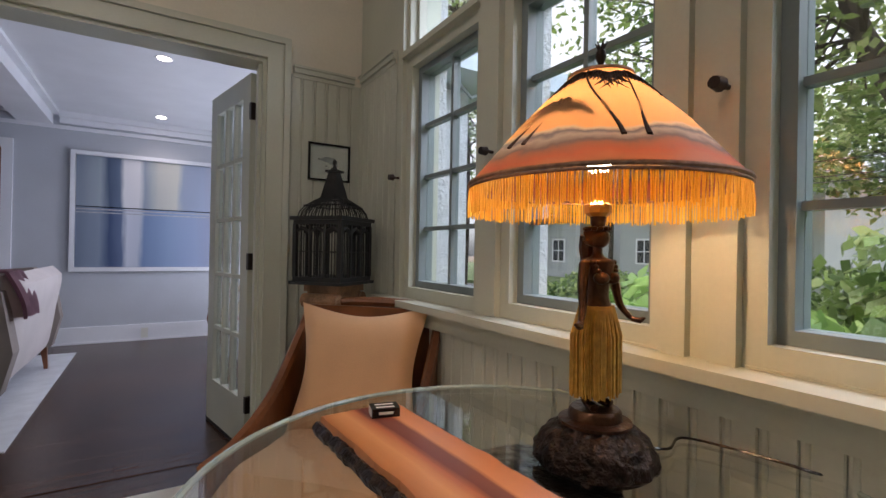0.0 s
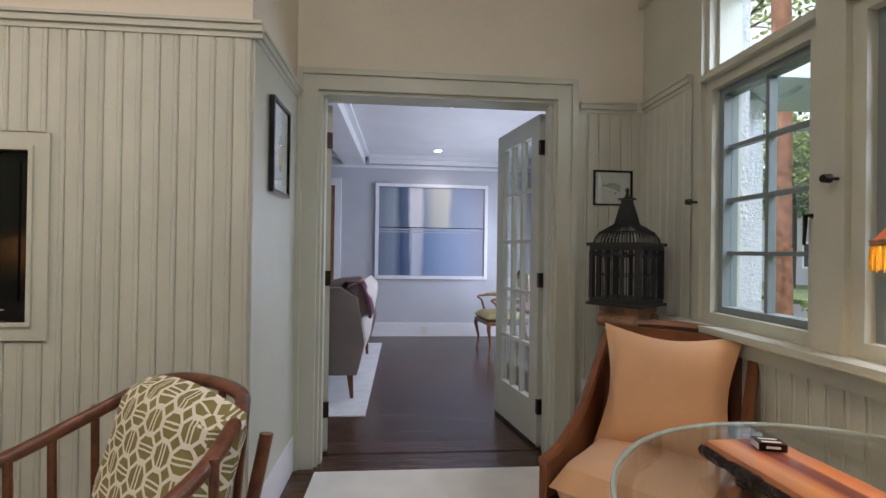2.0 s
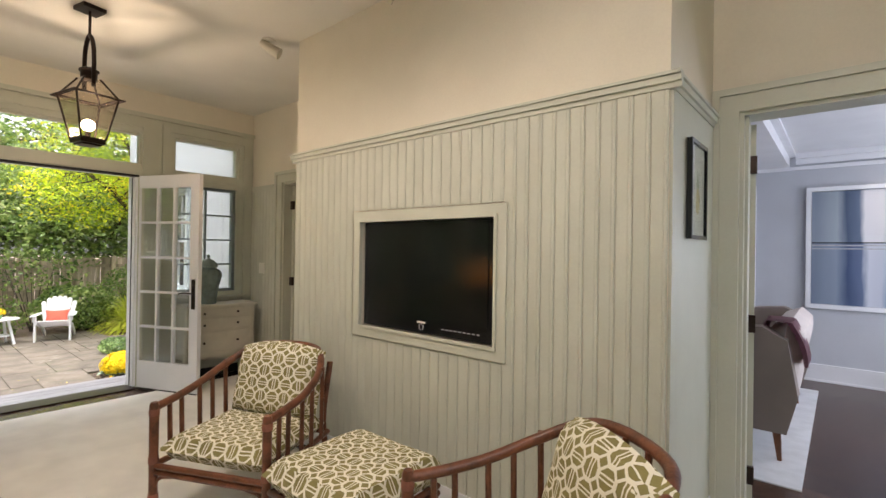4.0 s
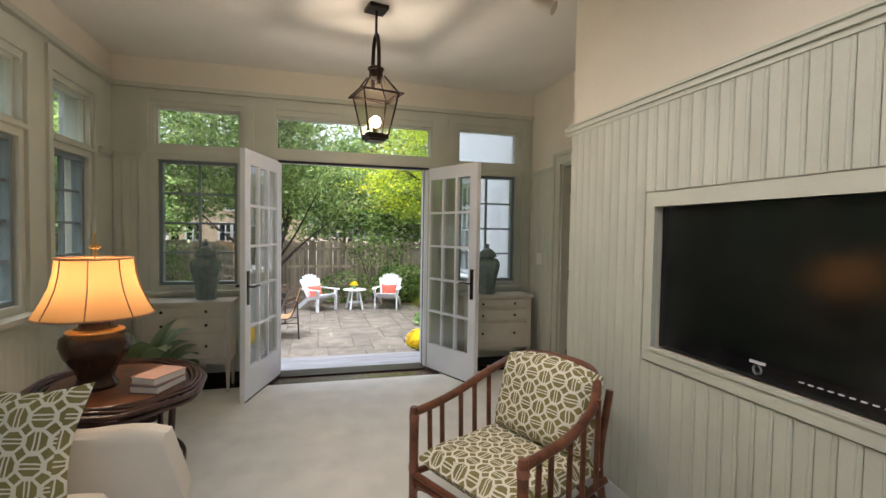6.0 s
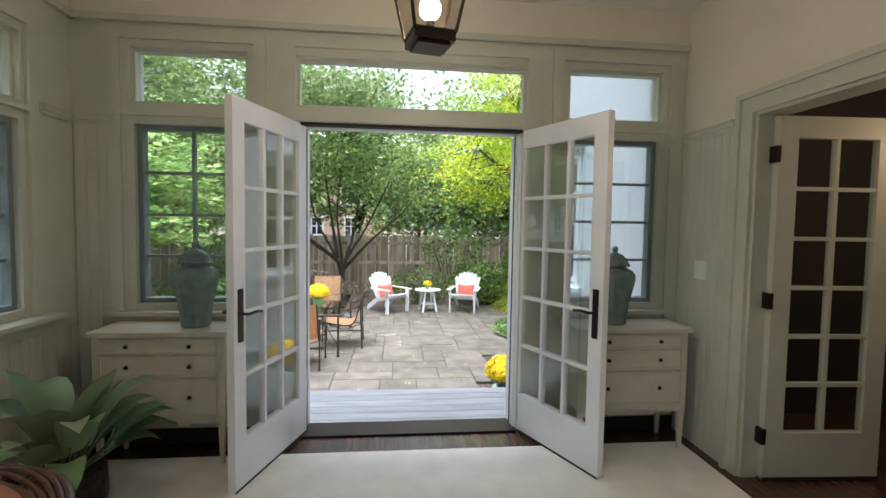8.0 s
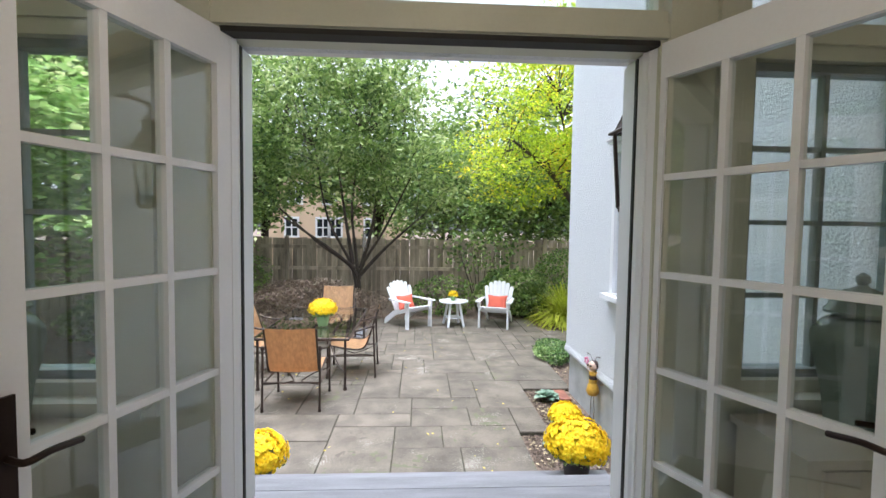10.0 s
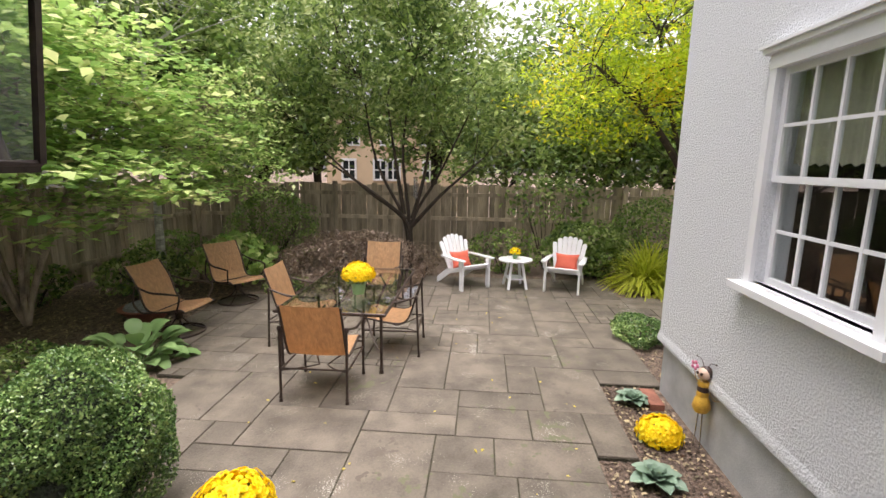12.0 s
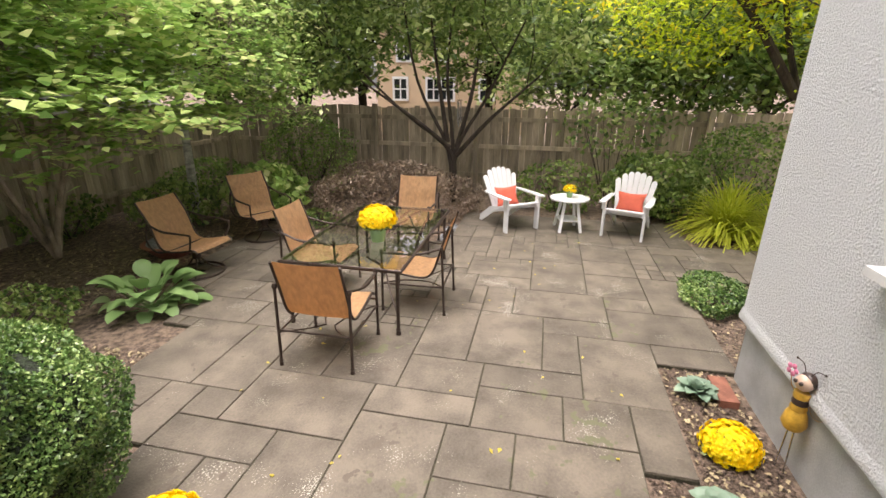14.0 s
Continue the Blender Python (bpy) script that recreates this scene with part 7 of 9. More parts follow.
tree("birch_tree", "white-barked birch rising out of the shrubs", (-13.9, -5.5, PATIO - 0.05), [[(-13.9, -5.5, -0.85), (-13.95, -5.5, 1.5), (-14.0, -5.6, 5.5)]], [((-14.0, -5.6, 4.8), (1.6, 1.7, 1.6))], 220, 26, 0.11, LEAFC, BIRCHB, 25, trunk=0.09, low=2.8)

# tall trees beyond the fences
k = 0
for x, y, h_, r in ((-20.5, -9.5, 9.5, 3.4), (-21.5, -5.0, 9.0, 3.2), (-19.5, -13.5, 10.5, 3.8), (-24.0, -1.2, 7.6, 2.6), (-21.0, 6.5, 8.0, 3.0), (-20.0, 10.5, 9.5, 3.6), (-23.5, 3.6, 7.6, 3.0), (-14.0, -10.5, 9.5, 3.4), (-9.5, -10.0, 9.0, 3.2), (-17.6, -7.6, 8.0, 2.4), (-18.5, 3.6, 4.4, 1.5), (-20.4, 1.4, 4.4, 1.7), (-19.9, 6.2, 5.0, 2.0), (-20.2, -6.4, 5.2, 2.0), (-5.0, -9.5, 8.5, 3.0), (-1.0, -10.5, 9.0, 3.2), (-2.8, -5.6, 4.6, 1.7), (-6.6, -5.2, 4.6, 1.7)):
    k += 1
    tree("background_tree", "tall dark green tree standing beyond the fence", (x, y, PATIO - 0.05), [[(x, y, -0.85), (x + 0.1, y, h_ * 0.35), (x - 0.2, y + 0.2, h_ * 0.85)], [(x, y, h_ * 0.15), (x + 0.7, y + 0.8, h_ * 0.45), (x + 1.0, y + 1.2, h_ * 0.75)]],
         [((x, y, h_ * 0.66), (r, r, h_ * 0.33)), ((x + r * 0.4, y - r * 0.4, h_ * 0.36), (r * 0.7, r * 0.7, h_ * 0.22)), ((x + 0.3, y + r * 0.5, h_ * 0.40), (r * 0.7, r * 0.6, h_ * 0.2))],
         330, 22, 0.26 if h_ > 5 else 0.17, LEAFD if k % 3 else LEAFC, BARK, 40 + k, spread=0.42, trunk=0.17 if h_ > 5 else 0.05, group="trees beyond the fence", low=0.2)

# shrubs
weep = shrub("weeping_maple", "low spreading weeping maple with dull purple-brown lacy leaves", (-15.0, -2.0, -0.62), (1.25, 1.72, 0.74), 15000, 0.085, LEAFR, 31, shell=0.72, long=4.0, flat=0.1)
for i, (lab, nm, c, r, n, s_, lf) in enumerate((
        ("dark evergreen shrub against the board fence", "dark_shrub", (-16.1, -4.2, 0.0), (0.9, 1.0, 0.9), 4200, 0.07, LEAFD),
        ("leafy green shrub along the mulch bed", "bed_shrub", (-13.2, -5.3, -0.45), (0.7, 0.7, 0.4), 1100, 0.10, LEAFC),
        ("leafy green shrub along the mulch bed", "bed_shrub", (-12.2, -6.5, -0.5), (0.7, 0.3, 0.35), 700, 0.09, LEAFC),
        ("broad-leaved hydrangea behind the swivel chair", "hydrangea", (-13.9, -3.95, -0.25), (0.60, 0.70, 0.45), 760, 0.17, LEAFB),
        ("rhododendron with long narrow leaves beside the white chair", "rhododendron", (-15.9, 3.0, -0.2), (0.7, 0.9, 0.55), 2000, 0.12, LEAFC),
        ("dark evergreen shrub at the back of the bed", "dark_shrub", (-16.0, 4.6, 0.0), (1.0, 1.1, 0.9), 5200, 0.075, LEAFD),
        ("low dark shrub beside the white chair", "dark_shrub", (-15.6, 3.2, -0.45), (0.5, 0.6, 0.35), 1300, 0.08, LEAFD),
        ("small shrub behind the white side table", "bed_shrub", (-15.9, 1.2, -0.35), (0.5, 0.9, 0.5), 1100, 0.09, LEAFD),
        ("tall rangy shrub with silvery leaves by the fence", "bed_shrub", (-16.4, 2.2, 0.75), (0.5, 1.0, 0.6), 520, 0.11, LEAFC),
        ("low ferny green shrub in the mulch bed", "bed_shrub", (-9.2, -3.9, -0.55), (0.75, 0.45, 0.3), 2600, 0.06, LEAFC),
        ("low ferny green shrub in the mulch bed", "bed_shrub", (-8.6, -3.3, -0.6), (0.4, 0.35, 0.25), 1200, 0.06, LEAFC),
        ("dark shrubs filling the corner by the fence", "dark_shrub", (-15.2, -6.2, -0.45), (1.0, 0.6, 0.45), 1600, 0.09, LEAFD),
        ("spreading green juniper at the patio edge", "juniper", (-12.0, 2.95, -0.70), (0.50, 0.36, 0.17), 6500, 0.034, LEAFX),
        ("small green ground plant beneath the dining chair", "ground_plant", (-13.9, -3.0, -0.74), (0.45, 0.4, 0.14), 1100, 0.055, LEAFC),
        ("leafy hydrangea outside the house window", "hydrangea", (2.6, 1.5, 0.35), (0.8, 1.0, 0.62), 1500, 0.15, LEAFB),
        ("big rhododendron outside the house window", "rhododendron", (3.6, 0.1, 0.65), (1.3, 1.0, 0.95), 5200, 0.12, LEAFC),
        ("big rhododendron outside the house window", "rhododendron", (4.2, -1.2, 0.6), (1.3, 1.2, 0.9), 4000, 0.12, LEAFC),
        ("green hedge along the street front", "hedge", (7.8, 6.2, 0.0), (1.2, 2.2, 0.75), 3800, 0.13, LEAFC),
        ("clipped hedge far across the street", "hedge", (17.5, 6.0, 0.1), (1.0, 5.0, 0.7), 3600, 0.2, LEAFD))):
    shrub(nm, lab, c, r, n, s_, lf, 60 + i)

for c in ((-14.75, 3.95), (-14.45, 4.65)):
    gr = thing("golden_grass", c[0], c[1], PATIO - 0.045, 0, "arching clump of golden-green ornamental grass", "grass clump", "golden grass clumps")
    rnd = random.Random(int(c[0] * 100))
    V = []
    for k in range(900):
        a, L_, e = rnd.uniform(0, 2 * math.pi), rnd.uniform(0.60, 1.10), rnd.uniform(0.45, 1.5)
        p, d = Vector((rnd.gauss(0, 0.06), rnd.gauss(0, 0.06), 0)), Vector((math.cos(a) * math.cos(e), math.sin(a) * math.cos(e), math.sin(e)))
        s_ = Vector((-math.sin(a), math.cos(a), 0)) * 0.009
        for q in range(4):
            p2 = p + d * L_ / 4
            V += [p - s_, p + s_, p2 + s_ * 0.8, p2 - s_ * 0.8]
            p, d = p2, (d - Vector((0, 0, 0.42))).normalized()
    quads("blades", [tuple(v) for v in V], LEAFG, gr)

# hosta, kale, mums
ho = thing("hosta", -10.40, -3.32, PATIO - 0.045, 0, "hosta with broad pale green leaves at the patio edge", "plant")
rnd = random.Random(8)
for k in range(46):
    a, e = rnd.uniform(0, 2 * math.pi), rnd.uniform(0.15, 1.1)
    d_ = Vector((math.cos(a) * math.cos(e), math.sin(a) * math.cos(e), math.sin(e)))
    bm = bmesh.new()
    tip = d_ * rnd.uniform(0.14, 0.44)
    tube(bm, [(0, 0, 0), tip], 0.004, 4)
    blade(bm, tip, d_ + Vector((0, 0, 0.1)), rnd.uniform(0.20, 0.30), rnd.uniform(0.075, 0.10), rnd.uniform(0.9, 1.8))
    part("leaf", bm, LEAFH, ho, smooth=True)

for c, s_ in (((-10.08, 2.28), 1.0), ((-8.82, 2.08), 1.15)):
    ka = thing("ornamental_kale", c[0], c[1], PATIO - 0.045, 0, "blue-green ornamental kale with a cream heart", "plant", "ornamental kales")
    rnd = random.Random(int(c[0] * 10))
    for k in range(26):
        a = k * 2.4
        ring = k / 26
        e = 0.15 + 1.2 * (1 - ring)
        d_ = Vector((math.cos(a) * math.cos(e), math.sin(a) * math.cos(e), math.sin(e)))
        bm = bmesh.new()
        blade(bm, d_ * 0.02 + Vector((0, 0, 0.04)), d_, (0.07 + 0.12 * ring) * s_, (0.03 + 0.035 * ring) * s_, 0.6, 0.4)
        for v in bm.verts:
            v.co += Vector((0, 0, 0.012 * noise.noise(v.co * 60)))
        part("leaf", bm, CABBL, ka, smooth=True)


def mum(x, y, z, r, pot, label, seed, grp="yellow chrysanthemums"):
    """A dome of small yellow flower heads, in a pot or in the ground."""
    t = thing("chrysanthemum", x, y, z, 0, label, "potted flowers" if pot else "flowers", grp)
    rng = np.random.default_rng(seed)
    h0 = 0.0
    if pot:
        bm = bmesh.new()
        lathe(bm, [(r * 0.38, 0.0), (r * 0.55, r * 0.95), (r * 0.60, r * 0.97), (r * 0.60, r * 1.08), (r * 0.5, r * 1.05)], 20)
        part("pot", bm, pot, t, smooth=True)
        h0 = r * 0.9
    n = int(1100 if r > 0.2 else 850 if r > 0.12 else 140)
    d = rng.normal(size=(n * 2, 3))
    d /= np.linalg.norm(d, axis=1, keepdims=True)
    d = d[d[:, 2] > -0.25][:n]
    c = d * np.array([r, r, r * (1.0 if 0.19 < r < 0.2 else 0.80)]) * rng.uniform(0.80, 1.10, (len(d), 1)) * (1 + 0.05 * np.sin(6 * d[:, :1] + seed) * np.sin(5 * d[:, 1:2] + 2 * seed) + 0.04 * np.sin(11 * d[:, 2:] + 7 * d[:, :1])) + np.array([0, 0, h0 + r * 0.35])
    hs = 0.023 if r > 0.12 else 0.018
    petals = []
    for ring, m_, tilt in ((1.0, 8, 0.25), (0.62, 6, 0.7)):
        for k in range(m_):
            a = 2 * np.pi * k / m_ + ring
            ref = np.where(np.abs(d[:, 2:]) < 0.9, np.array([[0, 0, 1.0]]), np.array([[1.0, 0, 0]]))
            u = np.cross(d, ref)
            u /= np.linalg.norm(u, axis=1, keepdims=True)
            v = np.cross(d, u)
            q, w = u * np.cos(a) + v * np.sin(a), -u * np.sin(a) + v * np.cos(a)
            e = c + (q * np.cos(tilt) + d * np.sin(tilt)) * hs * ring
            m2 = c + (q * np.cos(tilt) + d * np.sin(tilt)) * hs * ring * 0.6
            petals.append(np.stack([c, m2 + w * hs * 0.33, e, m2 - w * hs * 0.33], 1))
    tagged(quads("blossom", np.concatenate(petals, 0).reshape(-1, 3), MUMY, t), kind="stuff")
    p = inside(rng, 900 if r > 0.12 else 200, (0, 0, h0 + r * 0.22), (r * 0.90, r * 0.90, r * 0.60), 0.6)
    p = p[p[:, 2] > h0 * 0.9]
    quads("foliage", leaf_quads(rng, p, 0.035 if r > 0.12 else 0.02, 0.3, 1.6), LEAFC, t)
    return t


mum(-7.66, -0.63, -0.575, 0.205, POTDARK, "dome of yellow chrysanthemums in a dark pot on the steps", 71)
mum(-7.34, 1.72, -0.355, 0.203, POTDARK, "dome of yellow chrysanthemums in a dark pot on the steps", 72)
mum(-9.42, 2.31, PATIO - 0.03, 0.18, None, "dome of yellow chrysanthemums planted in the mulch bed", 73)
mum(-11.12, -0.84, PATIO + 0.726, 0.190, GPOT, "yellow chrysanthemums in a green pot on the patio table", 74)
mum(-14.52, 1.36, PATIO + 0.558, 0.105, GPOT, "small yellow chrysanthemums in a green pot on the side table", 75)

# ---- patio furniture ----
def sling_chair(x, y, turn, label, swivel=False):
    """An iron chair with a woven sling; it faces its own -y."""
    c = thing("swivel_sling_chair" if swivel else "sling_chair", x, y, PATIO, turn, label, "patio chair", "swivel patio chairs" if swivel else "sling chairs round the patio table")
    c.scale = (1.12, 1.08, 1.09)
    W = 0.27
    off = -0.04 if swivel else 0.0
    prof = bend((0, -0.30, 0.405 + off), (0, -0.24, 0.435 + off), (0, -0.05, 0.40 + off), (0, 0.14, 0.385 + off), (0, 0.24, 0.46 + off), (0, 0.32, 0.70 + off), (0, 0.40 if not swivel else 0.46, 0.93 + off), n=4)
    bm = bmesh.new()
    prev = None
    for p in prof:
        q = [bm.verts.new((s_ * (W - 0.012), p.y, p.z - 0.012 * (1 - s_ * s_))) for s_ in (-1, -0.5, 0, 0.5, 1)]
        if prev:
            for k in range(4):
                bm.faces.new((prev[k], prev[k + 1], q[k + 1], q[k]))
        prev = q
    bmesh.ops.solidify(bm, geom=bm.faces[:], thickness=0.012)
    part("sling", bm, SLING, c, "tan woven sling seat and back", smooth=True)
    for s_ in (-1, 1):
        bm = bmesh.new()
        tube(bm, [(s_ * W, p.y, p.z - 0.006) for p in prof], 0.011, 8)
        part("side_rail", bm, IRON, c, smooth=True)
        bm = bmesh.new()
        tube(bm, bend((s_ * (W + 0.03), -0.27, 0.62 + off), (s_ * (W + 0.055), -0.10, 0.635 + off), (s_ * (W + 0.05), 0.10, 0.64 + off), (s_ * (W + 0.02), 0.325, 0.70 + off), n=4), [0.012] * 4 + [0.014] * 5 + [0.012] * 4, 8)
        part("arm", bm, IRON, c, smooth=True)
        if not swivel:
            for nm, pts in (("leg", [(s_ * (W + 0.03), -0.28, 0), (s_ * (W + 0.03), -0.27, 0.64)]), ("leg", [(s_ * (W + 0.03), 0.36, 0), (s_ * (W + 0.03), 0.33, 0.70)])):
                bm = bmesh.new()
                tube(bm, pts, 0.0125, 8)
                px, py = pts[0][0], pts[0][1]
                lathe(bm, [(0.018, 0.0), (0.018, 0.012), (0.013, 0.03), (0.019, 0.04), (0.013, 0.055)], 10, (px, py))
                zt = pts[1][2]
                lathe(bm, [(0.014, zt - 0.03), (0.021, zt - 0.015), (0.021, zt), (0.012, zt + 0.02)], 10, (pts[1][0], pts[1][1]))
                part(nm, bm, IRON, c, smooth=True)
        else:
            bm = bmesh.new()
            tube(bm, bend((s_ * (W + 0.03), -0.27, 0.62 + off), (s_ * (W + 0.03), -0.26, 0.50), (s_ * W, -0.20, 0.385), n=4), 0.011, 8)
            part("arm_support", bm, IRON, c, smooth=True)
            bm = bmesh.new()
            tube(bm, bend((s_ * (W + 0.02), 0.325, 0.66), (s_ * (W + 0.03), 0.36, 0.45), (s_ * (W + 0.02), 0.26, 0.33), (s_ * W, 0.10, 0.345), n=4), 0.011, 8)
            part("arm_support", bm, IRON, c, smooth=True)
    if not swivel:
        bm = bmesh.new()
        for s_ in (-1, 1):
            tube(bm, [(s_ * (W + 0.03), -0.28, 0.30), (s_ * (W + 0.03), 0.35, 0.30)], 0.009, 6)
            tube(bm, bend((s_ * (W + 0.03), 0.35, 0.30), (s_ * 0.13, 0.20, 0.27), (s_ * 0.04, 0.05, 0.24), n=3), 0.007, 6)
            tube(bm, bend((s_ * (W + 0.03), -0.28, 0.30), (s_ * 0.13, -0.12, 0.27), (s_ * 0.04, 0.05, 0.24), n=3), 0.007, 6)
        tube(bm, [(-W - 0.03, 0.35, 0.32), (W + 0.03, 0.35, 0.32)], 0.009, 6)
        tube(bm, [(-W - 0.03, -0.28, 0.36), (W + 0.03, -0.28, 0.36)], 0.009, 6)
        part("stretcher", bm, IRON, c, smooth=True)
    else:
        bm = bmesh.new()
        tube(bm, [(0.29 * math.cos(a), 0.29 * math.sin(a), 0.013) for a in np.linspace(0, 2 * math.pi, 40)[:-1]], 0.013, 8, closed=True)
        part("base_ring", bm, IRON, c, smooth=True)
        bm = bmesh.new()
        for k in range(4):
            a = k * math.pi / 2 + 0.6
            tube(bm, bend((0.28 * math.cos(a), 0.28 * math.sin(a), 0.018), (0.12 * math.cos(a), 0.12 * math.sin(a), 0.09), (0.03 * math.cos(a), 0.03 * math.sin(a), 0.20), n=4), 0.010, 6)
        lathe(bm, [(0.045, 0.18), (0.05, 0.22), (0.05, 0.27), (0.09, 0.30), (0.13, 0.33)], 14)
        part("pedestal", bm, IRON, c, smooth=True)
        bm = bmesh.new()
        tube(bm, [(-W, -0.18, 0.345), (W, -0.18, 0.345)], 0.010, 6)
        tube(bm, [(-W, 0.12, 0.335), (W, 0.12, 0.335)], 0.010, 6)
        part("seat_bar", bm, IRON, c, smooth=True)


sling_chair(-10.06, -0.93, -89, "tan sling-back iron chair at the end of the patio table")
sling_chair(-11.23, -0.44, 2, "tan sling-back iron chair tucked under the patio table")
sling_chair(-11.35, -1.62, 180, "tan sling-back iron chair on the far side of the patio table")
sling_chair(-13.02, -1.00, 90, "tan sling-back iron chair at the far end of the patio table")
sling_chair(-12.90, -3.42, 150, "tan sling swivel rocker on a round iron base", True)
sling_chair(-11.37, -3.45, 176, "tan sling swivel rocker on a round iron base", True)

tb = thing("patio_table", -11.50, -0.98, PATIO, 0, "long glass-topped iron patio table with scrolled corner braces", "table")
L_, W_ = 1.14, 0.63
bm = bmesh.new()
tube(bm, [(L_, W_, 0.70), (L_, -W_, 0.70), (-L_, -W_, 0.70), (-L_, W_, 0.70)], 0.019, 6, closed=True)
part("frame", bm, IRON, tb)
solid("glass_top", TGLASS, (-L_ + 0.01, L_ - 0.01, -W_ + 0.01, W_ - 0.01, 0.715, 0.724), parent=tb).visible_shadow = False
for sx in (-1, 1):
    for sy in (-1, 1):
        bm = bmesh.new()
        px, py = sx * (L_ - 0.05), sy * (W_ - 0.05)
        tube(bm, [(px, py, 0.0), (px, py, 0.70)], 0.018, 10)
        lathe(bm, [(0.027, 0), (0.027, 0.02), (0.019, 0.045), (0.027, 0.055), (0.019, 0.075)], 12, (px, py))
        part("leg", bm, IRON, tb, smooth=True)
        bm = bmesh.new()
        tube(bm, bend((px, py, 0.22), (px - sx * 0.25, py - sy * 0.16, 0.33), (px - sx * 0.42, py - sy * 0.28, 0.52), (px - sx * 0.30, py - sy * 0.42, 0.69), n=5), 0.011, 8)
        part("brace", bm, IRON, tb, smooth=True)
bm = bmesh.new()
tube(bm, [(0.03 * math.cos(a), 0.09 + 0.03 * math.sin(a), 0.731) for a in np.linspace(0, 6.28, 12)], 0.006, 5)
part("umbrella_collar", bm, BRICKR, tb)


def adirondack(x, y, turn, label):
    """A slatted garden chair with a fan back; it faces its own -y."""
    c = thing("adirondack_chair", x, y, PATIO, turn, label, "garden chair", "white slatted garden chairs")
    c.scale = (1.08, 1.06, 1.08)
    for sx in (-1, 1):
        solid("front_leg", LWHITE, (sx * 0.29 - 0.016, sx * 0.29 + 0.016, -0.37, -0.28, 0, 0.53), parent=c, bevel=0.003)
        bm = bmesh.new()
        pts = [(-0.36, 0.36), (0.10, 0.23), (0.46, 0.0), (0.52, 0.0), (0.50, 0.10), (0.20, 0.30), (-0.36, 0.42)]
        f0 = [bm.verts.new((sx * 0.262 - 0.012, a_, b_)) for a_, b_ in pts]
        f1 = [bm.verts.new((sx * 0.262 + 0.012, a_, b_)) for a_, b_ in pts]
        bm.faces.new(f0), bm.faces.new(f1[::-1])
        for k in range(7):
            bm.faces.new((f0[k], f0[(k + 1) % 7], f1[(k + 1) % 7], f1[k]))
        part("back_leg", bm, LWHITE, c)
        bm = bmesh.new()
        pts = [(-0.42, -0.045), (-0.44, 0.0), (-0.42, 0.045), (-0.20, 0.055), (0.28, 0.02), (0.28, -0.035)]
        f0 = [bm.verts.new((sx * 0.315 + b_ * sx, a_, 0.53)) for a_, b_ in pts]
        f1 = [bm.verts.new((sx * 0.315 + b_ * sx, a_, 0.552)) for a_, b_ in pts]
        bm.faces.new(f0), bm.faces.new(f1[::-1])
        for k in range(6):
            bm.faces.new((f0[k], f0[(k + 1) % 6], f1[(k + 1) % 6], f1[k]))
        part("armrest", bm, LWHITE, c, bevel=0.003)
        solid("arm_bracket", LWHITE, (sx * 0.322 - 0.01, sx * 0.322 + 0.01, -0.35, -0.29, 0.42, 0.53), parent=c)
    for k in range(7):
        y_ = -0.36 + 0.075 * k
        bm = bmesh.new()
        box(bm, -0.285, 0.285, y_, y_ + 0.066, 0.0, 0.018)
        part("seat_slat", bm, LWHITE, c, bevel=0.003, at=Matrix.Translation((0, 0, 0.415 - 0.028 * k)) @ pose(0, 0, 0, 0 if k else 0))
    for k in range(7):
        s_ = k - 3
        h_ = (0.70, 0.69, 0.655, 0.575)[abs(s_)]
        w0, w1 = 0.031, 0.043
        xb, xt = s_ * 0.066, s_ * 0.090
        bm = bmesh.new()
        out = [(xb - w0, 0), (xb + w0, 0), (xt + w1, h_ - 0.04), (xt + w1 * 0.7, h_ - 0.012), (xt, h_), (xt - w1 * 0.7, h_ - 0.012), (xt - w1, h_ - 0.04)]
        f0 = [bm.verts.new((a_, 0.0, b_)) for a_, b_ in out]
        f1 = [bm.verts.new((a_, 0.018, b_)) for a_, b_ in out]
        bm.faces.new(f0), bm.faces.new(f1[::-1])
        for q in range(7):
            bm.faces.new((f0[q], f0[(q + 1) % 7], f1[(q + 1) % 7], f1[q]))
        part("back_slat", bm, LWHITE, c, bevel=0.003, at=pose(0, 0.15, 0.26, -24))
    solid("back_rail", LWHITE, (-0.30, 0.30, 0.285, 0.31, 0.50, 0.56), parent=c)
    bm = bmesh.new()
    pillow(bm, 0.42, 0.32, 0.13, power=3, corner=0.1)
    o = part("cushion", bm, CORAL, None, smooth=True)
    o.matrix_basis = pose(x, y, PATIO, 0, 0, turn) @ pose(0.0, 0.13, 0.50, 66)
    tagged(o, "coral red cushion leaning on the white garden chair", "cushion", "coral cushions")


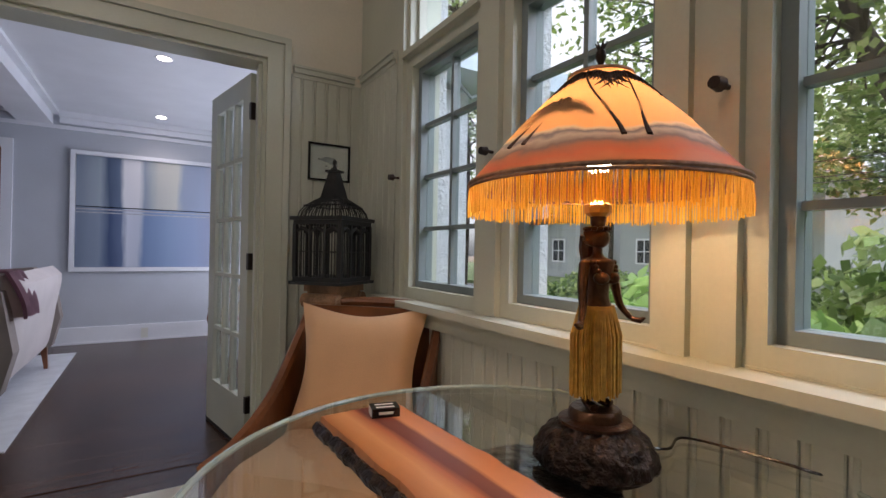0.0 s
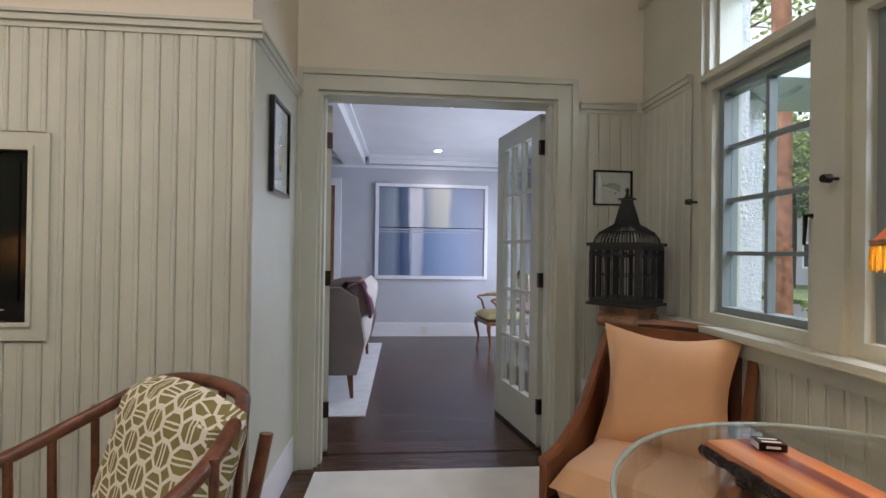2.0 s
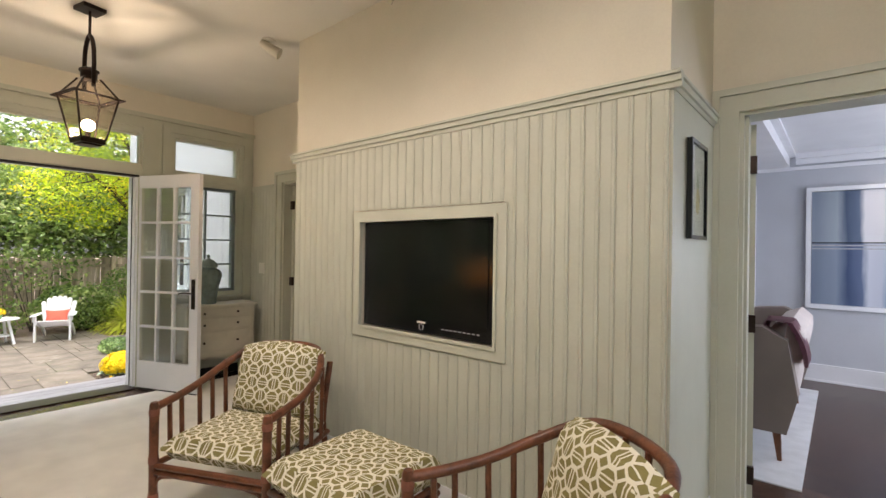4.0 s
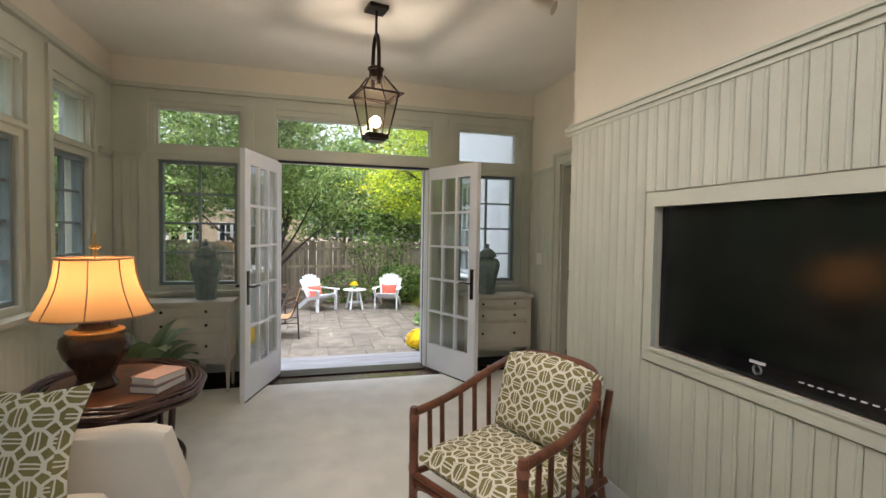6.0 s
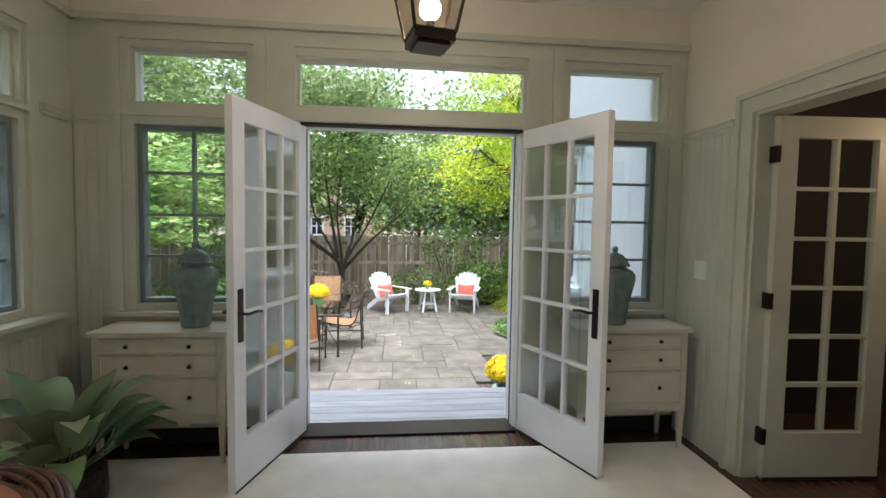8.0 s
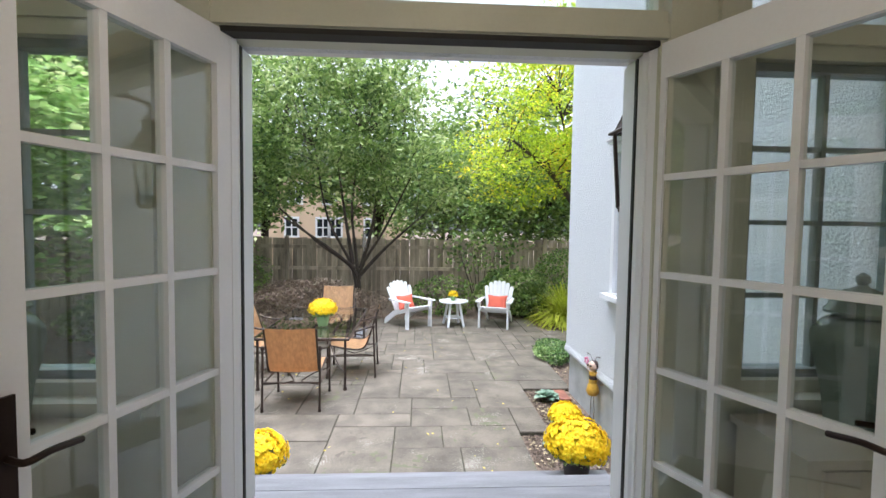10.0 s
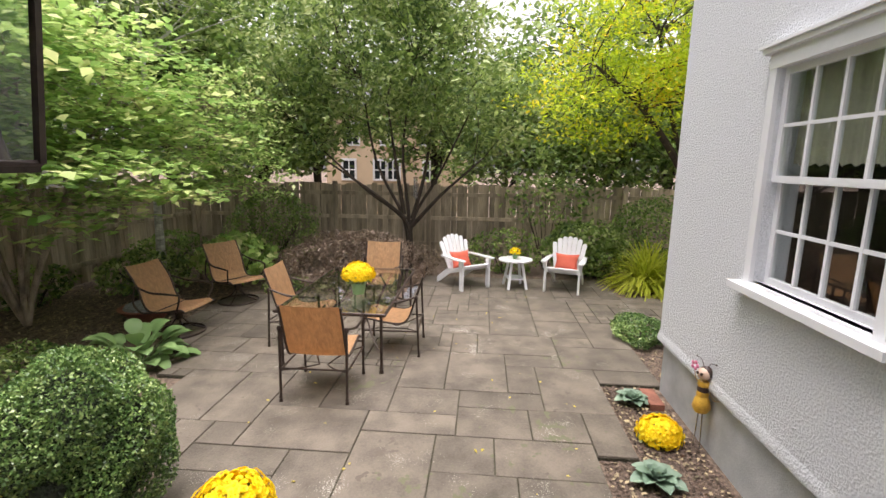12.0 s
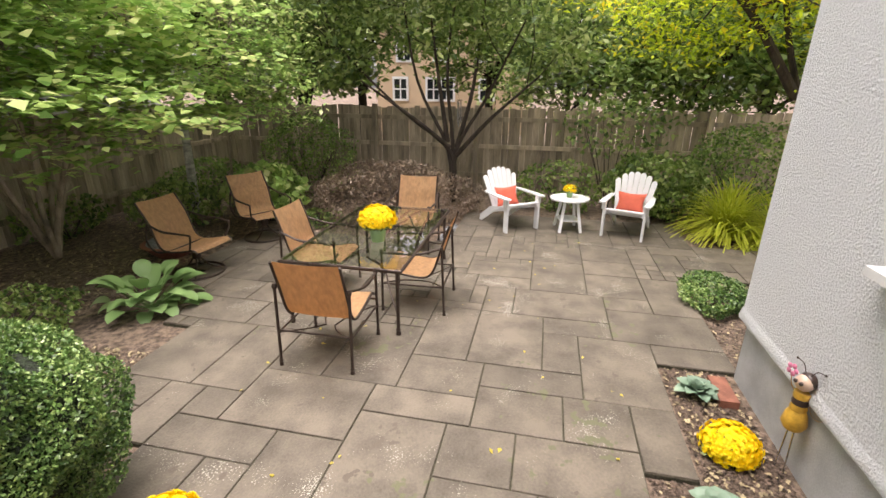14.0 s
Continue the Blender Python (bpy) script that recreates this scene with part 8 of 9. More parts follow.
adirondack(-14.50, 0.38, 128, "white slatted garden chair with a coral cushion, beside a round table")
adirondack(-14.50, 2.33, 71, "white slatted garden chair with a coral cushion, near the golden grass")
rt2 = thing("garden_side_table", -14.50, 1.37, PATIO, 10, "round white slatted garden side table with splayed legs", "table")
rt2.scale = (1.1, 1.1, 1.12)
for k in range(6):
    x0 = -0.30 + 0.1 * k
    bm = bmesh.new()
    ya, yb = math.sqrt(max(0.3 ** 2 - x0 ** 2, 0.001)), math.sqrt(max(0.3 ** 2 - (x0 + 0.096) ** 2, 0.001))
    ya, yb = max(ya, 0.07), max(yb, 0.07)
    f0 = [bm.verts.new(v) for v in ((x0, -ya, 0.478), (x0 + 0.094, -yb, 0.478), (x0 + 0.094, yb, 0.478), (x0, ya, 0.478))]
    f1 = [bm.verts.new((v.co.x, v.co.y, 0.498)) for v in f0]
    bm.faces.new(f0), bm.faces.new(f1[::-1])
    for q in range(4):
        bm.faces.new((f0[q], f0[(q + 1) % 4], f1[(q + 1) % 4], f1[q]))
    part("slat", bm, LWHITE, rt2, bevel=0.002)
for sx in (-1, 1):
    for sy in (-1, 1):
        bm = bmesh.new()
        tube(bm, [(sx * 0.21, sy * 0.16, 0), (sx * 0.11, sy * 0.09, 0.478)], 0.028, 4)
        part("leg", bm, LWHITE, rt2)
solid("shelf", LWHITE, *[(-0.17, 0.17, -0.15 + 0.06 * k, -0.095 + 0.06 * k, 0.16, 0.178) for k in range(5)], parent=rt2, bevel=0.002)

# garden ornament: one plain enamel insect figure on two rods
be = thing("garden_ornament", -9.34, 2.60, PATIO - 0.045, 20, "enamel bee ornament with gauze wings on two metal rods", "ornament")
bm = bmesh.new()
for s_ in (-1, 1):
    tube(bm, [(s_ * 0.035, 0, 0), (s_ * 0.018, 0, 0.42)], 0.005, 6)
part("rods", bm, CHROME, be)
bm = bmesh.new()
lathe(bm, [(0.055, 0.36), (0.075, 0.40), (0.06, 0.47), (0.045, 0.50)], 16)
part("skirt", bm, BEEY, be, smooth=True)
for z in (0.50, 0.545, 0.59):
    bm = bmesh.new()
    lathe(bm, [(0.046, z), (0.05, z + 0.02), (0.044, z + 0.045)], 14)
    part("body", bm, BEEB if z == 0.545 else BEEY, be, smooth=True)
bm = bmesh.new()
ball(bm, (0, -0.01, 0.70), (0.055, 0.052, 0.055), 12)
part("head", bm, SKINTONE, be, smooth=True)
bm = bmesh.new()
ball(bm, (0, 0.012, 0.712), (0.058, 0.05, 0.055), 12)
for s_ in (-1, 1):
    tube(bm, bend((s_ * 0.02, 0, 0.76), (s_ * 0.05, 0, 0.81), (s_ * 0.10, 0, 0.82), n=3), 0.003, 5)
    ball(bm, (s_ * 0.10, 0, 0.82), 0.008, 6)
    ball(bm, (s_ * 0.02, -0.058, 0.71), 0.014, 8)
part("hood", bm, BEEB, be, smooth=True)
bm = bmesh.new()
for k in range(5):
    a = 2 * math.pi * k / 5
    ball(bm, (-0.085 + 0.028 * math.cos(a), -0.03, 0.745 + 0.028 * math.sin(a)), (0.018, 0.006, 0.018), 8)
part("flower", bm, PINK, be, smooth=True)
bm = bmesh.new()
tube(bm, bend((-0.085, -0.03, 0.72), (-0.07, -0.02, 0.64), (-0.045, 0, 0.60), n=3), 0.003, 5)
for s_ in (1, 0.55):
    pts = [(0.05 + 0.055 * (1 + math.cos(a)) * s_, 0.02, 0.58 + 0.06 * math.sin(a) * s_ + (0.04 if s_ < 1 else -0.02)) for a in np.linspace(0, 2 * math.pi, 18)[:-1]]
    tube(bm, [tuple(float(v) for v in p) for p in pts], 0.002, 4, closed=True)
part("wing_wires", bm, GOLD, be)
bm = bmesh.new()
bm.faces.new([bm.verts.new((0.05 + 0.055 * (1 + math.cos(a)), 0.02, 0.56 + 0.06 * math.sin(a))) for a in np.linspace(0, 2 * math.pi, 18)[:-1]])
part("wing", bm, glass("gauze", (0.88, 0.86, 0.78), 0.5), be)

# fire bowl and stones in the bed
fb = thing("fire_bowl", -11.95, -4.35, PATIO - 0.045, 0, "round terracotta fire bowl with a grey cover in the mulch", "fire bowl")
bm = bmesh.new()
lathe(bm, [(0.20, 0.0), (0.36, 0.16), (0.40, 0.20), (0.36, 0.20)], 28)
part("bowl", bm, BRICKR, fb, smooth=True)
bm = bmesh.new()
lathe(bm, [(0.33, 0.195), (0.30, 0.24), (0.10, 0.27), (0.01, 0.275)], 28)
part("cover", bm, PEBBLE, fb, smooth=True)

# wind chime and feeder in the tree
wc = thing("wind_chime", -15.35, -0.72, 1.25, 0, "grey metal tube wind chime hanging in the tree", "wind chime")
for k in range(5):
    a = 2 * math.pi * k / 5
    bm = bmesh.new()
    tube(bm, [(0.035 * math.cos(a), 0.035 * math.sin(a), -0.45 + 0.05 * (k % 3)), (0.035 * math.cos(a), 0.035 * math.sin(a), 0.0)], 0.008, 6)
    part("chime_tube", bm, CHROME, wc)
bm = bmesh.new()
lathe(bm, [(0.05, 0.01), (0.05, 0.025)], 14)
tube(bm, [(0, 0, 0.02), (0.0, -0.15, 0.75)], 0.003, 4)
part("hanger", bm, IRON, wc)

# ---- fences ----
def fence(name, label, x0, y0, x1, y1, top, seed, dark=False):
    """A close-board fence from one point to another, each board a part."""
    rnd = random.Random(seed)
    L = math.hypot(x1 - x0, y1 - y0)
    f = tagged(thing(name, x0, y0, PATIO - 0.045, math.degrees(math.atan2(y1 - y0, x1 - x0))), label, "fence", "", "structure")
    n = int(L / 0.135)
    shapes = []
    for q in range(5):
        bm = bmesh.new()
        h = top - (PATIO - 0.045) + (-0.03, 0.0, 0.012, -0.012, 0.02)[q]
        v = box(bm, 0.002, 0.131, 0, 0.022, 0.02, h)
        shapes.append(mesh("board", bm, FENCE))
    for k in range(n):
        o = new("board", shapes[rnd.randrange(5)])
        o.parent = f
        o.location = (k * L / n, rnd.uniform(-0.005, 0.005), rnd.uniform(-0.012, 0.012))
        o.rotation_euler = (rnd.uniform(-0.006, 0.006), rnd.uniform(-0.008, 0.008), 0)
    for z in (0.35, 1.0, 1.6):
        solid("rail", FENCE, (0, L, 0.024, 0.06, z, z + 0.09), parent=f)
    for k in range(int(L / 2.4) + 1):
        solid("post", FENCE, (min(k * 2.4, L - 0.1), min(k * 2.4, L - 0.1) + 0.1, 0.06, 0.15, 0, top - PATIO + 0.10), parent=f)
    return f


fence("board_fence", "weathered grey-brown close-board garden fence", -17.3, 9.0, -17.3, -7.0, 1.04, 3)
fence("side_fence", "weathered grey-brown close-board garden fence", -17.3, -7.0, -2.0, -7.0, 1.04, 4)

# ---- houses beyond ----
def house(name, label, x0, x1, y0, y1, zt, ridge, wallm, face, rows, seed, along="y"):
    """A far house: walls, a gabled roof and sash windows on the face towards the garden."""
    h = thing(name, 0, 0, 0, 0, label, "house")
    solid("wall", wallm, (x0, x1, y0, y1, PATIO - 0.1, zt), parent=h)
    bm = bmesh.new()
    if along == "y":
        m_ = (x0 + x1) / 2
        pr = [(x0 - 0.4, zt), (x1 + 0.4, zt), (m_, ridge)]
        a_ = [bm.verts.new((p, y0 - 0.3, z)) for p, z in pr]
        b_ = [bm.verts.new((p, y1 + 0.3, z)) for p, z in pr]
    else:
        m_ = (y0 + y1) / 2
        pr = [(y0 - 0.4, zt), (y1 + 0.4, zt), (m_, ridge)]
        a_ = [bm.verts.new((x0 - 0.3, p, z)) for p, z in pr]
        b_ = [bm.verts.new((x1 + 0.3, p, z)) for p, z in pr]
    bm.faces.new(a_), bm.faces.new(b_[::-1])
    for k in range(3):
        bm.faces.new((a_[k], a_[(k + 1) % 3], b_[(k + 1) % 3], b_[k]))
    part("roof", bm, ROOFM, h)
    f = face
    s_ = 1 if f == x1 else -1
    for z0, z1, ys, w in rows:
        for y in ys:
            solid("window_frame", LWHITE, (*sorted((f, f + s_ * 0.06)), y - w / 2 - 0.1, y + w / 2 + 0.1, z0 - 0.1, z0), (*sorted((f, f + s_ * 0.06)), y - w / 2 - 0.1, y + w / 2 + 0.1, z1, z1 + 0.12), (*sorted((f, f + s_ * 0.06)), y - w / 2 - 0.1, y - w / 2, z0, z1), (*sorted((f, f + s_ * 0.06)), y + w / 2, y + w / 2 + 0.1, z0, z1), (*sorted((f, f + s_ * 0.05)), y - 0.03, y + 0.03, z0, z1), (*sorted((f, f + s_ * 0.05)), y - w / 2, y + w / 2, (z0 + z1) / 2 - 0.03, (z0 + z1) / 2 + 0.03), parent=h)
            solid("window_pane", DARKGLASS, (*sorted((f, f + s_ * 0.02)), y - w / 2, y + w / 2, z0, z1), parent=h)
    return h


house("yellow_house", "pale yellow clapboard house with white windows beyond the fence", -38, -29.5, -7.4, -0.3, 4.3, 6.6, YHOUSE, -29.5, [(0.75, 1.65, (-6.2, -4.55, -3.9, -2.0), 0.6), (2.5, 3.5, (-6.0, -4.2, -2.2, -1.1), 0.6)], 1)
house("grey_house", "grey clapboard house half hidden by trees", -24, -14, -24, -15, 4.6, 7.5, WHOUSE, -14, [(1.2, 2.6, (-22, -19, -17), 0.9)], 2)
house("street_house", "grey clapboard house with white trim across the street", 26, 36, 9, 20, 4.8, 8.5, WHOUSE, 26, [(0.6, 2.0, (10.5, 12.6, 13.6, 16, 18.2), 1.0), (3.0, 4.2, (11, 14, 17), 1.0)], 3, "x")
house("street_house", "white-trimmed house with a tall gable across the street", 24, 34, 22, 31, 5.2, 9.5, WHOUSE, 24, [(0.6, 2.0, (23.5, 26, 28.5), 1.0), (3.2, 4.4, (24.5, 28), 1.0)], 4, "x")

k = 0
for x, y, h_, r, lw in ((6.0, 1.2, 8.0, 2.2, 2.6), (8.5, 4.4, 9.5, 2.6, 3.0), (20.0, 16.0, 9.0, 3.0, 2.5), (19.0, 4.0, 8.0, 2.8, 1.0), (8.0, -2.5, 9.0, 2.8, 1.6), (21.0, 24.0, 9.5, 3.0, 2.0), (22.0, 10.0, 9.0, 3.0, 1.2), (6.4, 9.5, 9.0, 2.4, 3.2), (13, -8, 9, 3.2, 1.0), (20, -3, 9, 3.2, 0.8)):
    k += 1
    tree("street_tree", "tall green tree in the front garden", (x, y, PATIO), [[(x, y, -0.8), (x + 0.1, y, h_ * 0.4), (x - 0.2, y + 0.2, h_ * 0.9)], [(x, y, h_ * 0.25), (x + 0.6, y + 0.9, h_ * 0.5), (x + 1.0, y + 1.2, h_ * 0.75)]],
         [((x, y, h_ * 0.66), (r, r, h_ * 0.32)), ((x + 0.3, y + r * 0.5, h_ * 0.46), (r * 0.8, r * 0.7, h_ * 0.18))], 300, 20, 0.15 if x < 10 else 0.26, LEAFC, BARK, 90 + k, spread=0.34, trunk=0.14, group="front garden trees", low=lw)
bm = bmesh.new()
tube(bm, bend((4.4, 5.4, PATIO), (4.5, 5.6, 1.5), (4.75, 5.9, 4.0), (4.9, 6.2, 6.5), n=5), 0.12, 12)
tagged(part("pine_trunk", bm, mat("red_pine_bark", (0.36, 0.17, 0.10), 0.9, var=0.3, scale=8, bump=1.0), smooth=True), "bare reddish leaning pine trunk", "tree trunk")
for z, dx in ((2.2, 0.0), (2.35, 0.4), (2.7, 0.9)):
    bm = bmesh.new()
    tube(bm, bend((9.2 + dx, -25, z + 1.0), (9.2 + dx, -5, z + 0.2), (9.2 + dx, 12, z + 0.3), (9.2 + dx, 30, z + 1.2), n=6), 0.012, 4)
    tagged(part("street_cable", bm, TVBLACK), "thin black overhead cable along the street", "cable")

# ---- patio stones, bed litter ----
patio = tagged(thing("patio", 0, 0, 0), kind="structure")
JOINT = mat("joint_sand", (0.075, 0.07, 0.045), 0.95, var=0.3, scale=30, bump=0.8)


def on_patio(x, y):
    """Whether a place lies on the paved ground."""
    if y > 2.72 and x > -12.6:
        return False
    if x > -7.75 and -0.8 < y < 2.0:
        return False
    if y < -0.45 and x < -13.4:
        return False
    if x < -15.15 or y > 4.9:
        return False
    if y > 2.05 and x > -10.5:
        return False
    if y > 1.71 and x > -9.07:
        return False
    if y > 3.3 and x < -14.0:
        return False
    lim = -1.71 if x > -8.58 else -2.2 if x > -8.92 else -2.56 if x > -10.1 else -2.9 if x > -10.8 else -3.42 if x > -11.5 else -3.75
    return y > lim


# The stones are cut to one module. Those near the steps lie as they were laid: rows west of the steps and joints
# north of the axis, (from, to) in modules; the mason's rule below fills the rest.
CELL = 0.17
NX, NY = 49, 51
PX0, PY0 = -9.25 - 35 * CELL, -22 * CELL
NEAR_STONES = [(-2, 0, -10, -8), (-4, -2, -10, -5), (-2, 2, -8, -2), (-7, -2, -5, -2), (-4, 0, -15, -10), (0, 6, -15, -11), (0, 6, -11, -8),
               (2, 8, -5, -1), (2, 8, -8, -5), (2, 5, -1, 3), (0, 2, -2, 3), (-7, 0, -2, 2), (-3, 0, 2, 5), (-7, -3, 2, 6), (-3, 0, 5, 10), (0, 3, 3, 7),
               (0, 3, 7, 10), (-1, 3, 10, 12), (3, 5, 3, 8), (5, 11, 2, 6), (5, 9, 6, 8), (3, 9, 8, 12)]
FAR_STONES = [(9, 13, 10, 16), (7, 9, 12, 16), (9, 11, 6, 10), (11, 15, 4, 10), (11, 15, 2, 4), (5, 11, -1, 2), (6, 9, -17, -12), (6, 9, -12, -8),
              (13, 19, 13, 16), (15, 17, 1, 5), (17, 20, 0, 5), (15, 21, 5, 9), (15, 19, 9, 13), (19, 22, 9, 13), (21, 25, 5, 9), (22, 26, 9, 13), (13, 15, 10, 13)]
used = np.zeros((NX, NY), bool)
rnd = random.Random(12)
for i in range(NX):
    for j in range(NY):
        if not on_patio(PX0 + (i + 0.5) * CELL, PY0 + (j + 0.5) * CELL):
            used[i, j] = True
stone_sizes = [(3, 5), (5, 3), (3, 6), (4, 5), (5, 4), (4, 4), (6, 4), (6, 3), (4, 6), (5, 6), (4, 7), (3, 3), (2, 5), (4, 2)]
small_sizes = [(a_, b_) for a_ in (1, 2, 3) for b_ in (1, 2, 3, 4) if (a_, b_) not in stone_sizes]
VX, HY = np.zeros((NX + 8, NY + 8), bool), np.zeros((NX + 8, NY + 8), bool)


def run_length(line, k, n):
    """How far a straight joint would go on, past its own n cells from k."""
    c, q = n, k - 1
    while q >= 0 and line[q]:
        c, q = c + 1, q - 1
    q = k + n
    while q < len(line) and line[q]:
        c, q = c + 1, q + 1
    return c


beds = np.zeros((NX, NY), bool)
stones = []
for i in range(NX):
    for j in range(NY):
        beds[i, j] = not used[i, j]


def lay(i, j, a_, b_):
    VX[i + a_, j:j + b_] = VX[i, j:j + b_] = True
    HY[i:i + a_, j + b_] = HY[i:i + a_, j] = True
    used[i:i + a_, j:j + b_] = True
    stones.append((i, j, a_, b_))


for w0, w1, n0, n1 in NEAR_STONES + FAR_STONES:
    i, j = 35 - w1, n0 + 22
    if not used[i:i + w1 - w0, j:j + n1 - n0].any():
        lay(i, j, w1 - w0, n1 - n0)
        continue
    ii, jj = np.nonzero(~used[i:i + w1 - w0, j:j + n1 - n0])
    if len(ii):
        c0, c1, d0, d1 = ii.min(), ii.max() + 1, jj.min(), jj.max() + 1
        if not used[i + c0:i + c1, j + d0:j + d1].any():
            lay(int(i + c0), int(j + d0), int(c1 - c0), int(d1 - d0))
for i in range(NX):
    for j in range(NY):
        if used[i, j]:
            continue
        opts = [(a_, b_) for a_, b_ in stone_sizes + small_sizes if i + a_ <= NX and j + b_ <= NY and not used[i:i + a_, j:j + b_].any()]
        cost = {}
        for a_, b_ in opts:
            left = sum(1 for q in range(i, i + a_) if j + b_ < NY and not used[q, j + b_]) if j + b_ + 1 < NY and used[i:i + a_, j + b_ + 1].any() else 0
            cost[(a_, b_)] = 0.7 * max(run_length(VX[i + a_, :], j, b_), run_length(HY[:, j + b_], i, a_)) + left * 2 + (9 if a_ * b_ <= 4 else 4 if a_ * b_ < 8 else 0) - 0.10 * a_ * b_ + rnd.uniform(0, 2.5)
        lay(i, j, *min(opts, key=cost.get))
solid("bedding", JOINT, *[(PX0 + i * CELL, PX0 + (i + 1) * CELL, PY0 + j * CELL, PY0 + (j + 1) * CELL, PATIO - 0.05, PATIO - 0.014) for i in range(NX) for j in range(NY) if beds[i, j]], parent=patio)
shapes = {}
for i, j, a_, b_ in stones:
    w, l_ = a_ * CELL, b_ * CELL
    if (a_, b_) not in shapes:
        bm = bmesh.new()
        g = 0.0055
        base_ = [(g, g), (w - g, g), (w - g, l_ - g), (g, l_ - g)]
        lo = [bm.verts.new((x, y, -0.045)) for x, y in base_]
        mi = [bm.verts.new((x, y, -0.005)) for x, y in base_]
        hi = [bm.verts.new((x + (0.004 if x < w / 2 else -0.004), y + (0.004 if y < l_ / 2 else -0.004), 0)) for x, y in base_]
        bm.faces.new(hi)
        for p_, q_ in ((lo, mi), (mi, hi)):
            for k in range(4):
                bm.faces.new((p_[k], p_[(k + 1) % 4], q_[(k + 1) % 4], q_[k]))
        shapes[(a_, b_)] = mesh("stone", bm, STONE)
    o = new("stone", shapes[(a_, b_)])
    o.parent = patio
    o.location = (PX0 + i * CELL, PY0 + j * CELL, PATIO + rnd.uniform(-0.003, 0.003))

# bark chips and fallen leaves
rng = np.random.default_rng(77)


def litter(name, label, regions, n, size, material, z):
    P = []
    for x0, x1, y0, y1, w in regions:
        k = int(n * w)
        P.append(np.stack([rng.uniform(x0, x1, k), rng.uniform(y0, y1, k), np.full(k, z) + rng.uniform(0, 0.012, k)], 1))
    o = quads(name, leaf_quads(rng, np.concatenate(P), size, 0.8, 1.5), material)
    return tagged(o, label, "litter", "", "stuff")


BEDR = [(-10.45, -9.07, 2.07, 2.62, 0.16), (-9.07, -7.8, 1.73, 2.62, 0.16), (-12.6, -10.45, 2.74, 3.3, 0.08), (-15.5, -9.0, -6.9, -3.9, 0.55), (-9.6, -7.8, -3.6, -2.2, 0.12)]
litter("bark_chips", "loose bark mulch chips covering the beds", BEDR, 26000, 0.026, MULCH, PATIO - 0.04)
litter("fallen_leaves", "dry fallen leaves lying on the mulch", [(a_, b_, c_, d_, w_ * 0.35 if c_ > 0 else w_) for a_, b_, c_, d_, w_ in BEDR], 4600, 0.04, CHIP, PATIO - 0.03)
litter("patio_leaves", "a few yellow leaves fallen on the patio stones", [(-14.5, -8.0, -1.5, 1.7, 1.0)], 60, 0.042, leafmat("yellow_fallen_leaf", (0.30, 0.24, 0.03), (0.55, 0.45, 0.08)), PATIO + 0.004)
pb = bmesh.new()
rnd = random.Random(3)
for k in range(420):
    ball(pb, (rnd.uniform(-14.4, -13.45), rnd.uniform(-0.7, -0.12), PATIO - 0.03), (rnd.uniform(0.012, 0.028), rnd.uniform(0.012, 0.024), 0.013), 5)
tagged(part("pebbles", pb, PEBBLE, smooth=True), "grey-blue pebbles beside the patio stones", "pebbles", "", "stuff")

